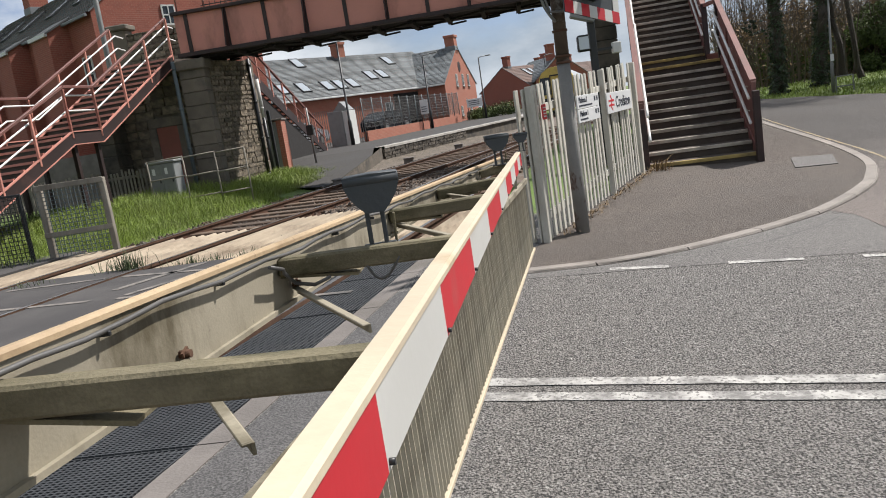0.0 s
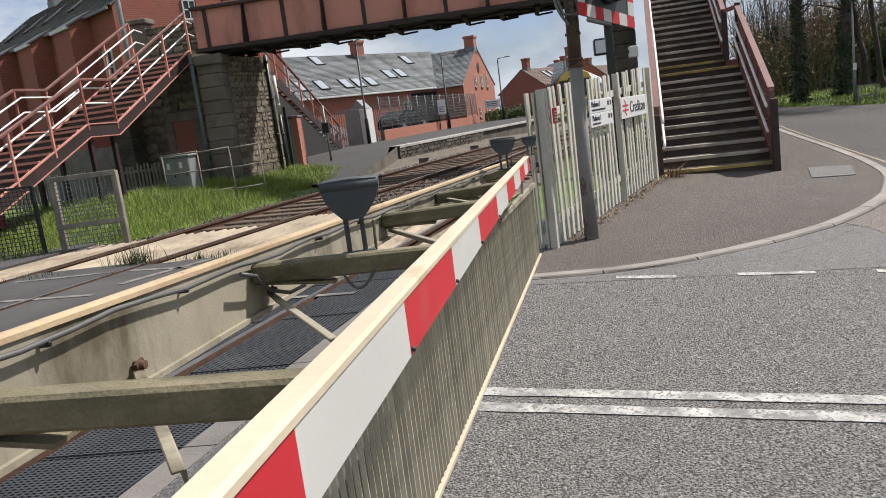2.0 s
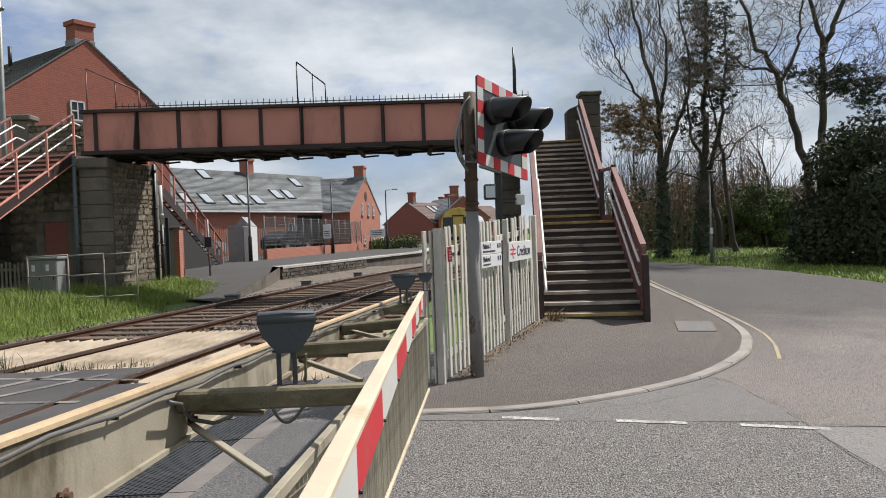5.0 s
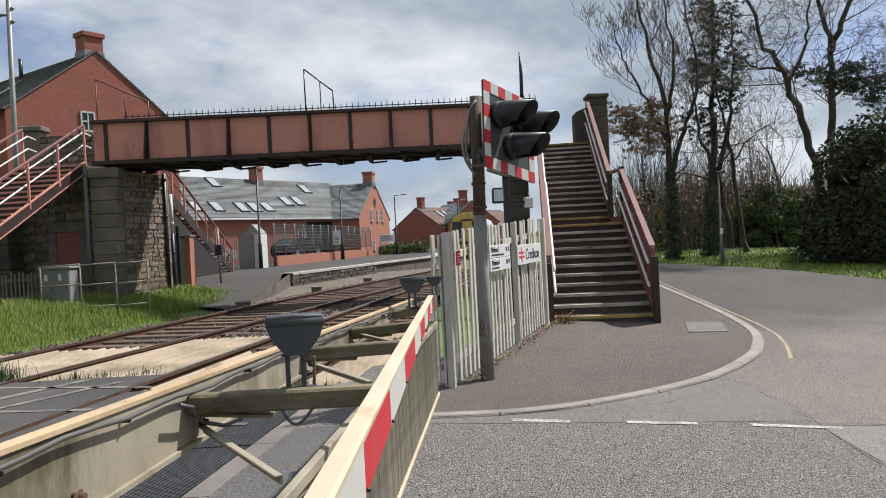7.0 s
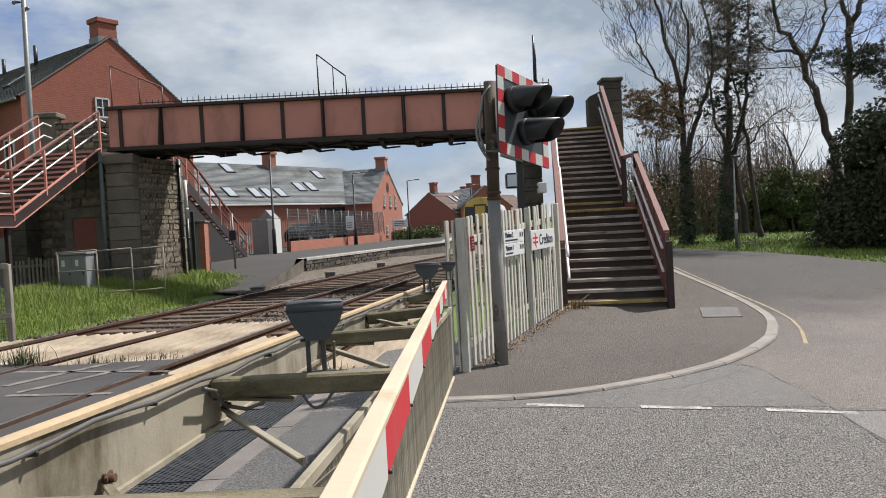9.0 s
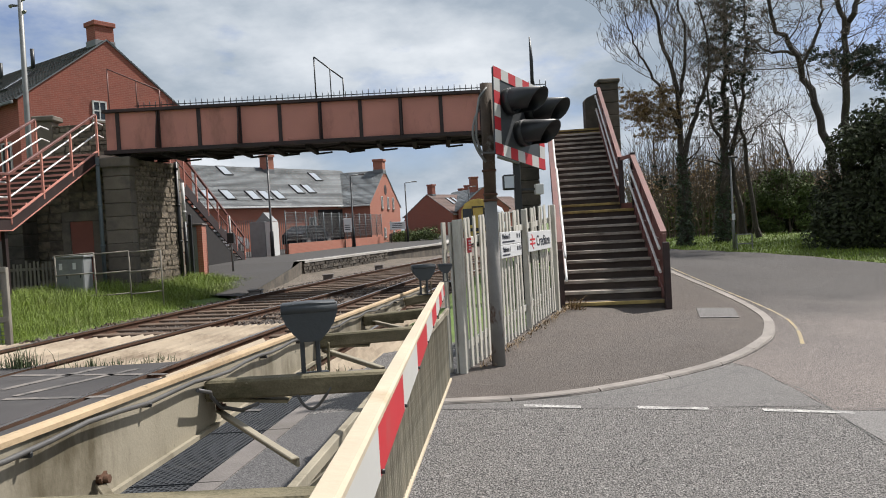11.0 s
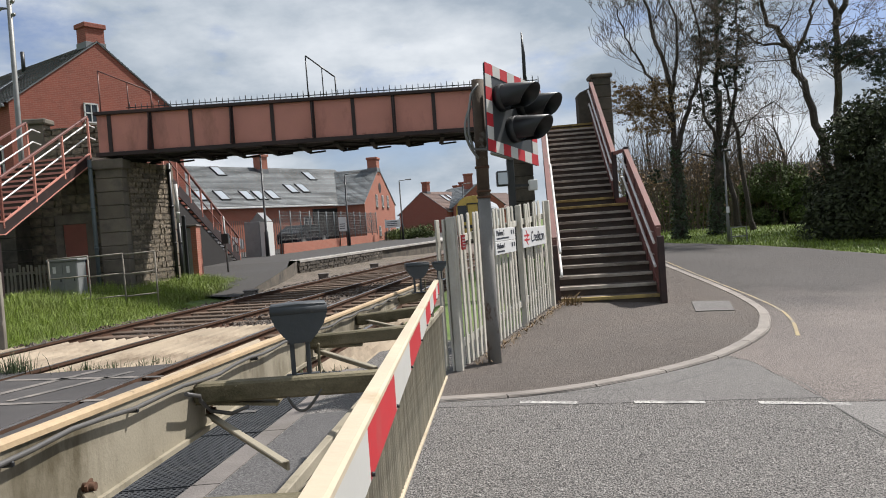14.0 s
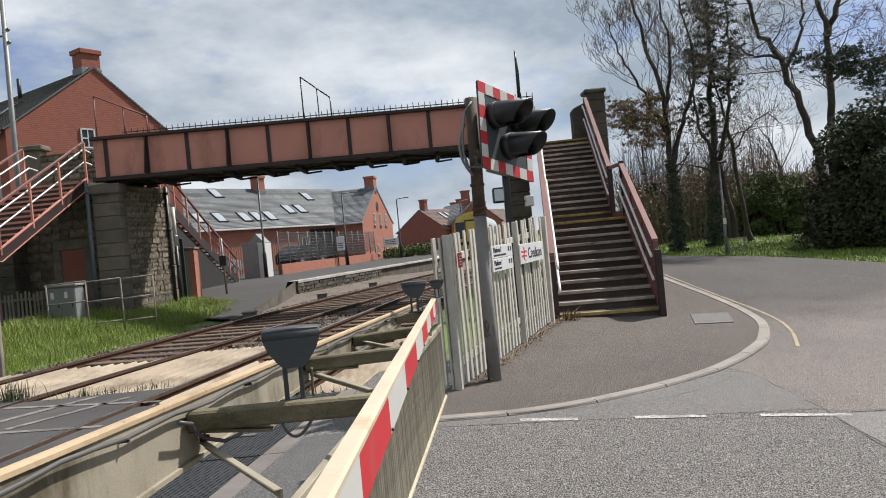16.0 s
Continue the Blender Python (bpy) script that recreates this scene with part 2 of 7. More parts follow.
MAROON = mat("maroon_paint", (0.19, 0.075, 0.062), 0.6, 0, 0.18, 2, 40, 0.15, ((0.11, 0.055, 0.045), 0.5, 0.7))
TREAD = mat("timber_tread", (0.11, 0.085, 0.07), 0.9, 0, 0.3, 3, 50, 0.4, ((0.17, 0.15, 0.125), 0.5, 0.75), streak=(0.3, 1, 1), each=0.15)
NOSING = mat("pale_nosing", (0.64, 0.58, 0.50), 0.85, 0, 0.25, 5, 60, 0.3, ((0.15, 0.125, 0.1), 0.45, 0.65), streak=(0.3, 1, 1))
NOSING_Y = mat("yellow_nosing", (0.50, 0.37, 0.13), 0.85, 0, 0.2, 5, 60, 0.3, ((0.2, 0.15, 0.07), 0.45, 0.65))
HANDRAIL = mat("white_handrail", (0.75, 0.74, 0.72), 0.4, 0, 0.05, 4, 50, 0.05)
STONE = mat("rubble_stone", (0.34, 0.275, 0.20), 0.95, 0, 0.25, 3, 30, 0.7, ((0.13, 0.115, 0.095), 0.48, 0.68), each=0.35, depth=0.03)
STONE_DARK = mat("sooty_stone", (0.135, 0.113, 0.09), 0.95, 0, 0.3, 3, 30, 0.7, ((0.05, 0.046, 0.04), 0.48, 0.68), each=0.35, depth=0.03)
DRESSED = mat("dressed_stone", (0.25, 0.21, 0.165), 0.95, 0, 0.2, 2.5, 40, 0.5, ((0.12, 0.11, 0.095), 0.48, 0.7), each=0.15)
# dressed stone again in a darker tone
DRESSED_DARK = mat("dark_dressed_stone", (0.13, 0.11, 0.085), 0.95, 0, 0.3, 2.5, 40, 0.6, ((0.05, 0.046, 0.036), 0.44, 0.64), each=0.15)
MORTAR = mat("mortar", (0.19, 0.165, 0.13), 0.98, 0, 0.2, 5, 60, 0.5)
REDDOOR = mat("dull_red_door", (0.36, 0.12, 0.085), 0.7, 0, 0.12, 3, 40, 0.15)
CABINET = mat("grey_cabinet", (0.28, 0.29, 0.29), 0.55, 0.1, 0.1, 3, 40, 0.08, ((0.19, 0.19, 0.185), 0.55, 0.75))
GALV = mat("galvanised", (0.28, 0.28, 0.27), 0.55, 0.5, 0.15, 6, 60, 0.1)
PIPE_GREY = mat("grey_green_pipe", (0.15, 0.18, 0.19), 0.6, 0.1, 0.15, 4, 40, 0.1)
SOIL = mat("soil", (0.10, 0.085, 0.06), 0.98, 0, 0.3, 2, 30, 0.7, ((0.07, 0.10, 0.03), 0.45, 0.62), depth=0.03)
CESS = mat("cess_grit", (0.17, 0.14, 0.112), 0.98, 0, 0.35, 2, 26, 0.8, ((0.09, 0.068, 0.046), 0.42, 0.6), ((0.3, 0.27, 0.24), 14, 0.86), depth=0.03, grit=0.5)
GRASS_GROUND = mat("grass_ground", (0.11, 0.17, 0.035), 0.95, 0, 0.3, 1.5, 30, 0.6, ((0.14, 0.15, 0.06), 0.5, 0.7), depth=0.04)
GRASS = mat("grass_blade", (0.19, 0.26, 0.03), 0.6, 0, 0.2, 2, 30, 0.0, ((0.22, 0.25, 0.07), 0.5, 0.7), each=0.5)
WEED = mat("weed_leaf", (0.09, 0.12, 0.05), 0.7, 0, 0.2, 4, 30, 0.0, each=0.35)


def brick_mat(name, c1, c2, mortar, scale):
    m = mat(name, c1, 0.9, 0, 0.2, 1.2, 50, 0.3)
    n, l = m.node_tree.nodes, m.node_tree.links
    b = n["Principled BSDF"]
    old = b.inputs["Base Color"].links[0].from_socket
    tc = n.new("ShaderNodeTexCoord")
    sep = n.new("ShaderNodeSeparateXYZ")
    l.new(tc.outputs["Object"], sep.inputs[0])
    ad = n.new("ShaderNodeMath")
    l.new(sep.outputs[0], ad.inputs[0])
    l.new(sep.outputs[1], ad.inputs[1])
    cmb = n.new("ShaderNodeCombineXYZ")
    l.new(ad.outputs[0], cmb.inputs[0])
    l.new(sep.outputs[2], cmb.inputs[1])
    br = n.new("ShaderNodeTexBrick")
    br.inputs["Scale"].default_value = scale
    br.inputs["Brick Width"].default_value, br.inputs["Row Height"].default_value, br.inputs["Mortar Size"].default_value = 0.225, 0.075, 0.008
    br.inputs["Color1"].default_value, br.inputs["Color2"].default_value, br.inputs["Mortar"].default_value = (*c1, 1), (*c2, 1), (*mortar, 1)
    l.new(cmb.outputs[0], br.inputs["Vector"])
    x = n.new("ShaderNodeMix")
    x.data_type = "RGBA"
    x.inputs["Factor"].default_value = 0.6
    l.new(old, x.inputs["A"])
    l.new(br.outputs["Color"], x.inputs["B"])
    l.new(x.outputs["Result"], b.inputs["Base Color"])
    return m


BRICK = brick_mat("red_brick", (0.26, 0.075, 0.05), (0.19, 0.052, 0.036), (0.27, 0.15, 0.11), 1.0)
BRICK_PALE = brick_mat("orange_brick", (0.33, 0.115, 0.075), (0.26, 0.085, 0.055), (0.33, 0.2, 0.14), 1.0)
SLATE = mat("roof_slate", (0.165, 0.178, 0.185), 0.55, 0, 0.25, 0.8, 20, 0.3, ((0.085, 0.088, 0.085), 0.48, 0.66), ((0.26, 0.27, 0.27), 6, 0.82), each=0.4)
SLATE_DARK = mat("dark_slate", (0.055, 0.056, 0.055), 0.6, 0, 0.3, 0.8, 20, 0.3, ((0.085, 0.085, 0.08), 0.5, 0.7), each=0.3)
COPING = mat("pale_coping", (0.55, 0.52, 0.48), 0.85, 0, 0.2, 2, 40, 0.3, ((0.28, 0.25, 0.22), 0.5, 0.7))
CABLE = mat("grey_cable", (0.115, 0.11, 0.105), 0.5, 0, 0.2, 6, 60, 0.1)
SEAM = mat("tar_seam", (0.10, 0.096, 0.092), 0.8, 0, 0.3, 9, 60, 0.2)
TILE = mat("roof_tile", (0.13, 0.075, 0.06), 0.8, 0, 0.2, 1, 20, 0.3, each=0.2)
FRAME_W = mat("white_joinery", (0.72, 0.72, 0.70), 0.5, 0, 0.05, 4, 40, 0.03)
GLASS = mat("window_glass", (0.05, 0.06, 0.07), 0.08, 0, 0.1, 1, 5, 0.0)
LEAD = mat("grey_fascia", (0.20, 0.21, 0.22), 0.6, 0, 0.1, 3, 40, 0.05)
BARK = mat("bark", (0.105, 0.083, 0.064), 0.95, 0, 0.25, 3, 25, 0.8, ((0.17, 0.145, 0.115), 0.5, 0.7), streak=(1, 1, 0.3), depth=0.04)
TWIG = mat("twig", (0.17, 0.135, 0.105), 0.95, 0, 0.2, 3, 25, 0.2)
IVY = mat("ivy_leaf", (0.035, 0.06, 0.018), 0.45, 0, 0.3, 2, 20, 0.0, each=0.5)
PINE = mat("conifer_needles", (0.03, 0.048, 0.024), 0.7, 0, 0.3, 1, 20, 0.0, each=0.45)
EVERGREEN = mat("evergreen_leaf", (0.068, 0.086, 0.03), 0.84, 0, 0.3, 1, 20, 0.0, each=0.55)
BUSH = mat("spring_leaf", (0.13, 0.18, 0.045), 0.86, 0, 0.3, 0.6, 20, 0.0, each=0.5)
BROWN_LEAF = mat("bronze_leaf", (0.24, 0.155, 0.07), 0.7, 0, 0.3, 1, 20, 0.0, each=0.5)
SIGN_W = mat("sign_white", (0.70, 0.70, 0.70), 0.4, 0, 0.03, 3, 40, 0.02)
SIGN_TXT = mat("sign_text", (0.035, 0.04, 0.06), 0.5, 0, 0.05, 3, 40, 0.0)
SIGN_RED = mat("sign_red", (0.55, 0.03, 0.04), 0.45, 0, 0.05, 3, 40, 0.0)
TRAIN_Y = mat("train_yellow", (0.60, 0.44, 0.10), 0.4, 0, 0.08, 2, 40, 0.03, ((0.35, 0.24, 0.06), 0.55, 0.8))
TRAIN_W = mat("train_silver", (0.55, 0.57, 0.60), 0.4, 0.1, 0.05, 2, 40, 0.03)
TRAIN_G = mat("train_blue", (0.05, 0.08, 0.16), 0.4, 0, 0.1, 2, 40, 0.03)
# pale base colour imitates sky mirrored in the glass
SKYLIGHT = mat("skylight_glass", (0.55, 0.6, 0.65), 0.15, 0.3, 0.1, 1, 5, 0.0)
CARPAINT = mat("dark_car_paint", (0.03, 0.035, 0.045), 0.25, 0.3, 0.1, 2, 20, 0.0)
CARSILVER = mat("silver_car_paint", (0.45, 0.46, 0.48), 0.3, 0.4, 0.1, 2, 20, 0.0)


# ---- mesh helpers ----
def box(bm, lo, hi, m=None, bevel=0.0):
    """A box between two corners, optionally turned by m and bevelled."""
    v = [bm.verts.new((x, y, z)) for x in (lo[0], hi[0]) for y in (lo[1], hi[1]) for z in (lo[2], hi[2])]
    fs = [bm.faces.new([v[i] for i in q]) for q in ((0, 1, 3, 2), (4, 6, 7, 5), (0, 4, 5, 1), (2, 3, 7, 6), (0, 2, 6, 4), (1, 5, 7, 3))]
    if bevel:
        es = {e for f in fs for e in f.edges}
        out = bmesh.ops.bevel(bm, geom=list(es), offset=bevel, segments=1, affect="EDGES", profile=0.5)
        v = list({w for f in out["faces"] for w in f.verts} | {w for w in v if w.is_valid})
    if m is not None:
        bmesh.ops.transform(bm, matrix=m, verts=v)
    return v


def bar(bm, a, b, w, h, bevel=0.0):
    """A rectangular bar from a to b, w across and h deep (upright)."""
    a, b = Vector(a), Vector(b)
    d = (b - a)
    ln = d.length
    y = d.normalized()
    up = Vector((0, 0, 1)) if abs(y.z) < 0.98 else Vector((0, 1, 0))
    x = y.cross(up).normalized()
    z = x.cross(y)
    m = Matrix((x, y, z)).transposed().to_4x4()
    m.translation = a
    return box(bm, (-w / 2, 0, -h / 2), (w / 2, ln, h / 2), m, bevel)


def tube(bm, pts, r, n=8, caps=True):
    """A round tube along points; r a radius or one per point."""
    pts = [Vector(p) for p in pts]
    rs = r if isinstance(r, (list, tuple)) else [r] * len(pts)
    rings = []
    ref = None
    for i, p in enumerate(pts):
        d = (pts[min(i + 1, len(pts) - 1)] - pts[max(i - 1, 0)]).normalized()
        if ref is None:
            ref = d.orthogonal().normalized()
        ref = (ref - d * ref.dot(d))
        ref = ref.normalized() if ref.length > 1e-6 else d.orthogonal().normalized()
        side = d.cross(ref)
        rings.append([bm.verts.new(p + (ref * math.cos(2 * math.pi * k / n) + side * math.sin(2 * math.pi * k / n)) * rs[i]) for k in range(n)])
    for a, b in zip(rings[:-1], rings[1:]):
        for k in range(n):
            f = bm.faces.new((a[k], a[(k + 1) % n], b[(k + 1) % n], b[k]))
            f.smooth = True
    if caps:
        bm.faces.new(rings[0][::-1])
        bm.faces.new(rings[-1])


def prism(bm, outline, axis_from, axis_to):
    """Extrudes a closed outline (list of 3D points) by axis_to - axis_from."""
    d = Vector(axis_to) - Vector(axis_from)
    a = [bm.verts.new(Vector(p)) for p in outline]
    b = [bm.verts.new(Vector(p) + d) for p in outline]
    k = len(a)
    bm.faces.new(a[::-1])
    bm.faces.new(b)
    for i in range(k):
        bm.faces.new((a[i], a[(i + 1) % k], b[(i + 1) % k], b[i]))


def strip(bm, left, right, z=None):
    """A ribbon of quads between two rows of points."""
    a = [bm.verts.new(p) for p in left]
    b = [bm.verts.new(p) for p in right]
    for i in range(len(a) - 1):
        bm.faces.new((a[i], b[i], b[i + 1], a[i + 1]))


def mesh_of(name, bm, material):
    bmesh.ops.recalc_face_normals(bm, faces=bm.faces[:])
    me = bpy.data.meshes.new(name)
    bm.to_mesh(me)
    bm.free()
    for m in (material if isinstance(material, (list, tuple)) else (material,)):
        me.materials.append(m)
    return me


def part(name, bm, material, parent, label=""):
    ob = new(name, mesh_of(name, bm, material))
    ob.parent = parent
    return tagged(ob, label)


def thing(name, label, category, m=None, group=""):
    ob = new(name)
    ob.empty_display_size = 0.2
    if m is not None:
        ob.matrix_basis = m
    return tagged(ob, label, category, group)


def solid(name, bm, material, label, category, group="", kind="", m=None):
    ob = new(name, mesh_of(name, bm, material))
    if m is not None:
        ob.matrix_basis = m
    return tagged(ob, label, category, group, kind)


def B():
    return bmesh.new()


# ---- the lie of the land ----
RAIL_Z = 0.20


def x_l(y):
    return -8.72 + 0.1663 * y + 0.00202 * y * y if y < 38.5 else 0.677 + 0.12 * (y - 38.5)


def x_r(y):
    return -7.458 + 0.2406 * y + 0.0007 * y * y if y < 38.5 else 2.843 + 0.12 * (y - 38.5)


def x_n(y):
    return -4.795 + 0.1663 * y + 0.0008 * y * y if y < 26 else 0.07 + 0.33 * (y - 26)


def x_nr(y):
    return -2.60 + 0.19 * (y - 2.9)


def x_e(y):
    """Inner side of the concrete edge beam."""
    return -1.78 + 0.15 * (y - 2.7)


def road_z(x, y):
    """The road falls to the right of the railway and climbs ahead."""
    yy = min(max(y, -12.0), 30.0)
    xx = min(max(x, -4.0), 9.0)
    z = -0.04 - 0.05 * xx + 0.039 * yy
    s = min(1.0, max(0.0, (xx - x_e(yy) - 0.15) / 1.2)) if yy < 12 else 1.0
    return 0.19 * (1 - s) + z * s


def smooth(a, b, x):
    t = min(1.0, max(0.0, (x - a) / (b - a)))
    return t * t * (3 - 2 * t)


def land_z(x, y):
    """The whole ground sheet, a little below the made surfaces."""
    if x > x_e(min(max(y, 0), 9)) + 0.4 + 0.16 * min(13, max(0, y - 9)) + 0.42 * max(0, y - 22):
        return road_z(x, y) - 0.05
    if x < x_l(min(max(y, 0), 60)) - 1.2:
        return 0.02 + 0.5 * smooth(1.2, 4.5, x_l(min(max(y, 0), 60)) - x) * smooth(11.5, 16.5, y)
    return -0.02


def axis(lo, hi, fine_lo, fine_hi, step):
    a = [lo, lo * 0.5 + fine_lo * 0.5]
    a += list(np.arange(fine_lo, fine_hi, step))
    return a + [fine_hi, fine_hi + 12, fine_hi + 40, hi]


bm = B()
xs, ys = axis(-900, 900, -26, 26, 0.9), axis(-500, 1400, -14, 48, 0.9)
grid = [[bm.verts.new((x, y, land_z(x, y))) for y in ys] for x in xs]
for i in range(len(xs) - 1):
    for j in range(len(ys) - 1):
        bm.faces.new((grid[i][j], grid[i + 1][j], grid[i + 1][j + 1], grid[i][j + 1]))
solid("ground", bm, GRASS_GROUND, "rough grassy ground reaching out to the horizon", "ground", kind="structure")

# road sheet, draped on the slope
bm = B()
ROAD_EDGE = [(11.6, -12), (11.6, 10), (10.9, 17.5), (10.45, 20.0), (9.9, 22.0), (9.1, 23.6), (7.9, 25.0), (6.2, 27.5), (4.5, 33), (1.5, 52)]


def road_right(y):
    for (x0, y0), (x1, y1) in zip(ROAD_EDGE[:-1], ROAD_EDGE[1:]):
        if y <= y1:
            return x0 + (x1 - x0) * smooth(y0, y1, y)
    return ROAD_EDGE[-1][0]


rows = []
for y in np.arange(-12, 28.4, 0.6):
    x0 = x_e(y) + 0.17 if y < 9 else max(x_e(9) + 0.17, min(4.9, 1.0 + 0.24 * (y - 9)))
    x1 = road_right(y) if y > 10 else 30.0 - 18.4 * smooth(4, 10, y)
    rows.append([bm.verts.new((x0 + (x1 - x0) * k / 24, y, road_z(x0 + (x1 - x0) * k / 24, y))) for k in range(25)])
for a, b in zip(rows[:-1], rows[1:]):
    for k in range(24):
        bm.faces.new((a[k], a[k + 1], b[k + 1], b[k]))
solid("road", bm, ASPHALT, "grey asphalt road with worn coarse chippings", "road", kind="structure")


def near_rail_z(y):
    return RAIL_Z


# ---- pavement, kerb and road markings ----
KERB_LINE = [(-0.35, 6.06), (0.17, 6.10), (0.97, 6.26), (1.93, 6.76), (2.99, 7.57), (3.85, 8.60), (4.22, 9.27), (4.54, 10.01), (4.72, 10.66), (4.92, 11.83), (5.10, 13.5), (5.22, 15.0), (5.4, 17.0), (5.75, 20), (5.9, 24)]


def along(pts, step):
    """Even points on a smooth curve through pts."""
    out = []
    P = [Vector((*p, 0)) for p in pts]
    for i in range(len(P) - 1):
        p0, p1, p2, p3 = P[max(i - 1, 0)], P[i], P[i + 1], P[min(i + 2, len(P) - 1)]
        k = max(2, int((p2 - p1).length / 0.05))
        for j in range(k):
            t = j / k
            out.append(0.5 * ((2 * p1) + (p2 - p0) * t + (2 * p0 - 5 * p1 + 4 * p2 - p3) * t * t + (3 * p1 - p0 - 3 * p2 + p3) * t ** 3))
    out.append(P[-1])
    res, left = [out[0]], step
    for a, b in zip(out[:-1], out[1:]):
        left -= (b - a).length
        if left <= 0:
            res.append(b)
            left += step
    return res


def kerb_up(y):
    return 0.02 + 0.03 * smooth(6.6, 9.5, y)


kerb_pts = along(KERB_LINE, 0.12)


def kerb_at(y):
    return float(np.interp(y, [p.y for p in kerb_pts], [p.x for p in kerb_pts]))


def pave_back(y):
    return float(np.interp(y, (6.88, 7.0, 11.4, 20, 24, 33), (-0.35, 0.1, 1.75, 3.1, 3.2, 2.2)))


def pave_z(x, y):
    """Nearly level with the road at the back, lifting to the kerb's top at the edge."""
    x0, x1 = pave_back(y), kerb_at(y)
    f = min(1.0, max(0.0, (x - x0) / max(0.05, x1 - x0)))
    if y < 6.9:
        f = 1.0
    return road_z(x, y) + 0.008 + (kerb_up(y) - 0.011) * f ** 4


bm = B()
rows_p = []
for y in list(np.linspace(6.09, 8.0, 40)) + list(np.linspace(8.1, 24.0, 90)):
    x0, x1 = pave_back(y), kerb_at(y)
    rows_p.append([bm.verts.new((x0 + (x1 - x0) * k / 24, y, pave_z(x0 + (x1 - x0) * k / 24, y))) for k in range(25)])
for r0, r1 in zip(rows_p[:-1], rows_p[1:]):
    for k in range(24):
        bm.faces.new((r0[k], r0[k + 1], r1[k + 1], r1[k]))
pavement = solid("pavement", bm, PAVE, "dark asphalt pavement worn grey, with a slight slope", "pavement", kind="structure")

kerb_set = thing("kerb", "curving row of pale concrete kerb stones", "kerb")
kerb_set["kind"] = "structure"
edge = along(KERB_LINE, 0.90)
for a, b in zip(edge[:-1], edge[1:]):
    bm = B()
    d = (b - a).normalized()
    n2 = Vector((-d.y, d.x, 0))
    sub = 5
    sec = []
    for j in range(sub + 1):
        f = 0.008 + 0.984 * j / sub
        q = a.lerp(b, f)
        # follow the curve between the two ends
        near = min(kerb_pts, key=lambda k: (k - q).length)
        q = q.lerp(Vector((near.x, near.y, 0)), 0.8 if 0 < j < sub else 0.0)
        z = road_z(q.x, q.y)
        h = kerb_up(q.y) + 0.006
        o, i2 = q - n2 * 0.008, q + n2 * 0.125
        sec.append([bm.verts.new((o.x, o.y, z - 0.06)), bm.verts.new((o.x, o.y, z + h - 0.018)), bm.verts.new((o.x + n2.x * 0.02, o.y + n2.y * 0.02, z + h)), bm.verts.new((i2.x, i2.y, z + h)), bm.verts.new((i2.x, i2.y, z - 0.06))])
    for r0, r1 in zip(sec[:-1], sec[1:]):
        for k in range(4):
            bm.faces.new((r0[k], r0[k + 1], r1[k + 1], r1[k]))
    bm.faces.new(sec[0])
    bm.faces.new(sec[-1][::-1])
    part("kerb_stone", bm, KERB, kerb_set)


def marking(name, pts, w, material, label, lift=0.006, ragged=0.0):
    bm = B()
    L, R = [], []
    rnd = random.Random(len(pts) + int(pts[0][0] * 100))
    for i, p in enumerate(pts):
        a, b = Vector(pts[max(i - 1, 0)]), Vector(pts[min(i + 1, len(pts) - 1)])
        d = (b - a).normalized()
        n2 = Vector((-d.y, d.x))
        for side, out in ((1, L), (-1, R)):
            q = Vector(p) + n2 * side * (w / 2 + rnd.uniform(-ragged, ragged))
            out.append((q.x, q.y, road_z(q.x, q.y) + lift))
    strip(bm, L, R)
    return solid(name, bm, material, label, "road marking", kind="structure")


def seg(a, b, k):
    return [(a[0] + (b[0] - a[0]) * i / k, a[1] + (b[1] - a[1]) * i / k) for i in range(k + 1)]


def drape(name, xr, yr, nx, ny, material, label, lift=0.003, wave=0.0):
    """A thin sheet laid on the road; xr(y) gives its two sides."""
    bm = B()
    rows2 = []
    for y in np.linspace(yr[0], yr[1], ny + 1):
        x0, x1 = xr(y)
        row = []
        for k in range(nx + 1):
            x = x0 + (x1 - x0) * k / nx
            yy2 = y + wave * max(0.0, 1 - (y - yr[0]) / 2.0) * noise.noise(Vector((x * 1.3, 4.0, 0)))
            row.append(bm.verts.new((x, yy2, road_z(x, yy2) + lift + 0.02 * smooth(8.0, 8.8, x))))
        rows2.append(row)
    for r0, r1 in zip(rows2[:-1], rows2[1:]):
        for k in range(nx):
            bm.faces.new((r0[k], r0[k + 1], r1[k + 1], r1[k]))
    return solid(name, bm, material, label, "road", kind="structure")


def kerb_x(y):
    return min(kerb_pts, key=lambda p: abs(p.y - y)).x


def front_kerb(y):
    """Left limit of the patch in front of the curving kerb."""
    return -0.38 if y < 6.2 else kerb_x(y) - 0.05


drape("road_patch", lambda y: (front_kerb(y), 3.15 + 0.02 * math.sin(9 * y)), (5.93, 7.42), 24, 12, FRONT_ASPHALT, "smooth grey asphalt patch in front of the kerb")
drape("road_patch", lambda y: (3.15 if y < 7.42 else kerb_x(y) - 0.04, 11.3 if y < 10 else max(kerb_x(y) + 0.2, road_right(y) - 0.1)), (5.80, 27.8), 24, 60, PINK_ASPHALT, "pale pinkish worn asphalt beyond the junction, darkened ahead for tree shade")
# strip of darker asphalt that also carries the shade below the barrier
drape("road_strip", lambda y: (x_e(y) + 0.19, max(x_e(y) + 0.3, -0.76 + 0.117 * y)), (-1.5, 6.0), 8, 40, DARK_SHADED_ASPHALT, "dark smooth asphalt strip beside the concrete edge beam, darkened further for barrier shade", 0.008)
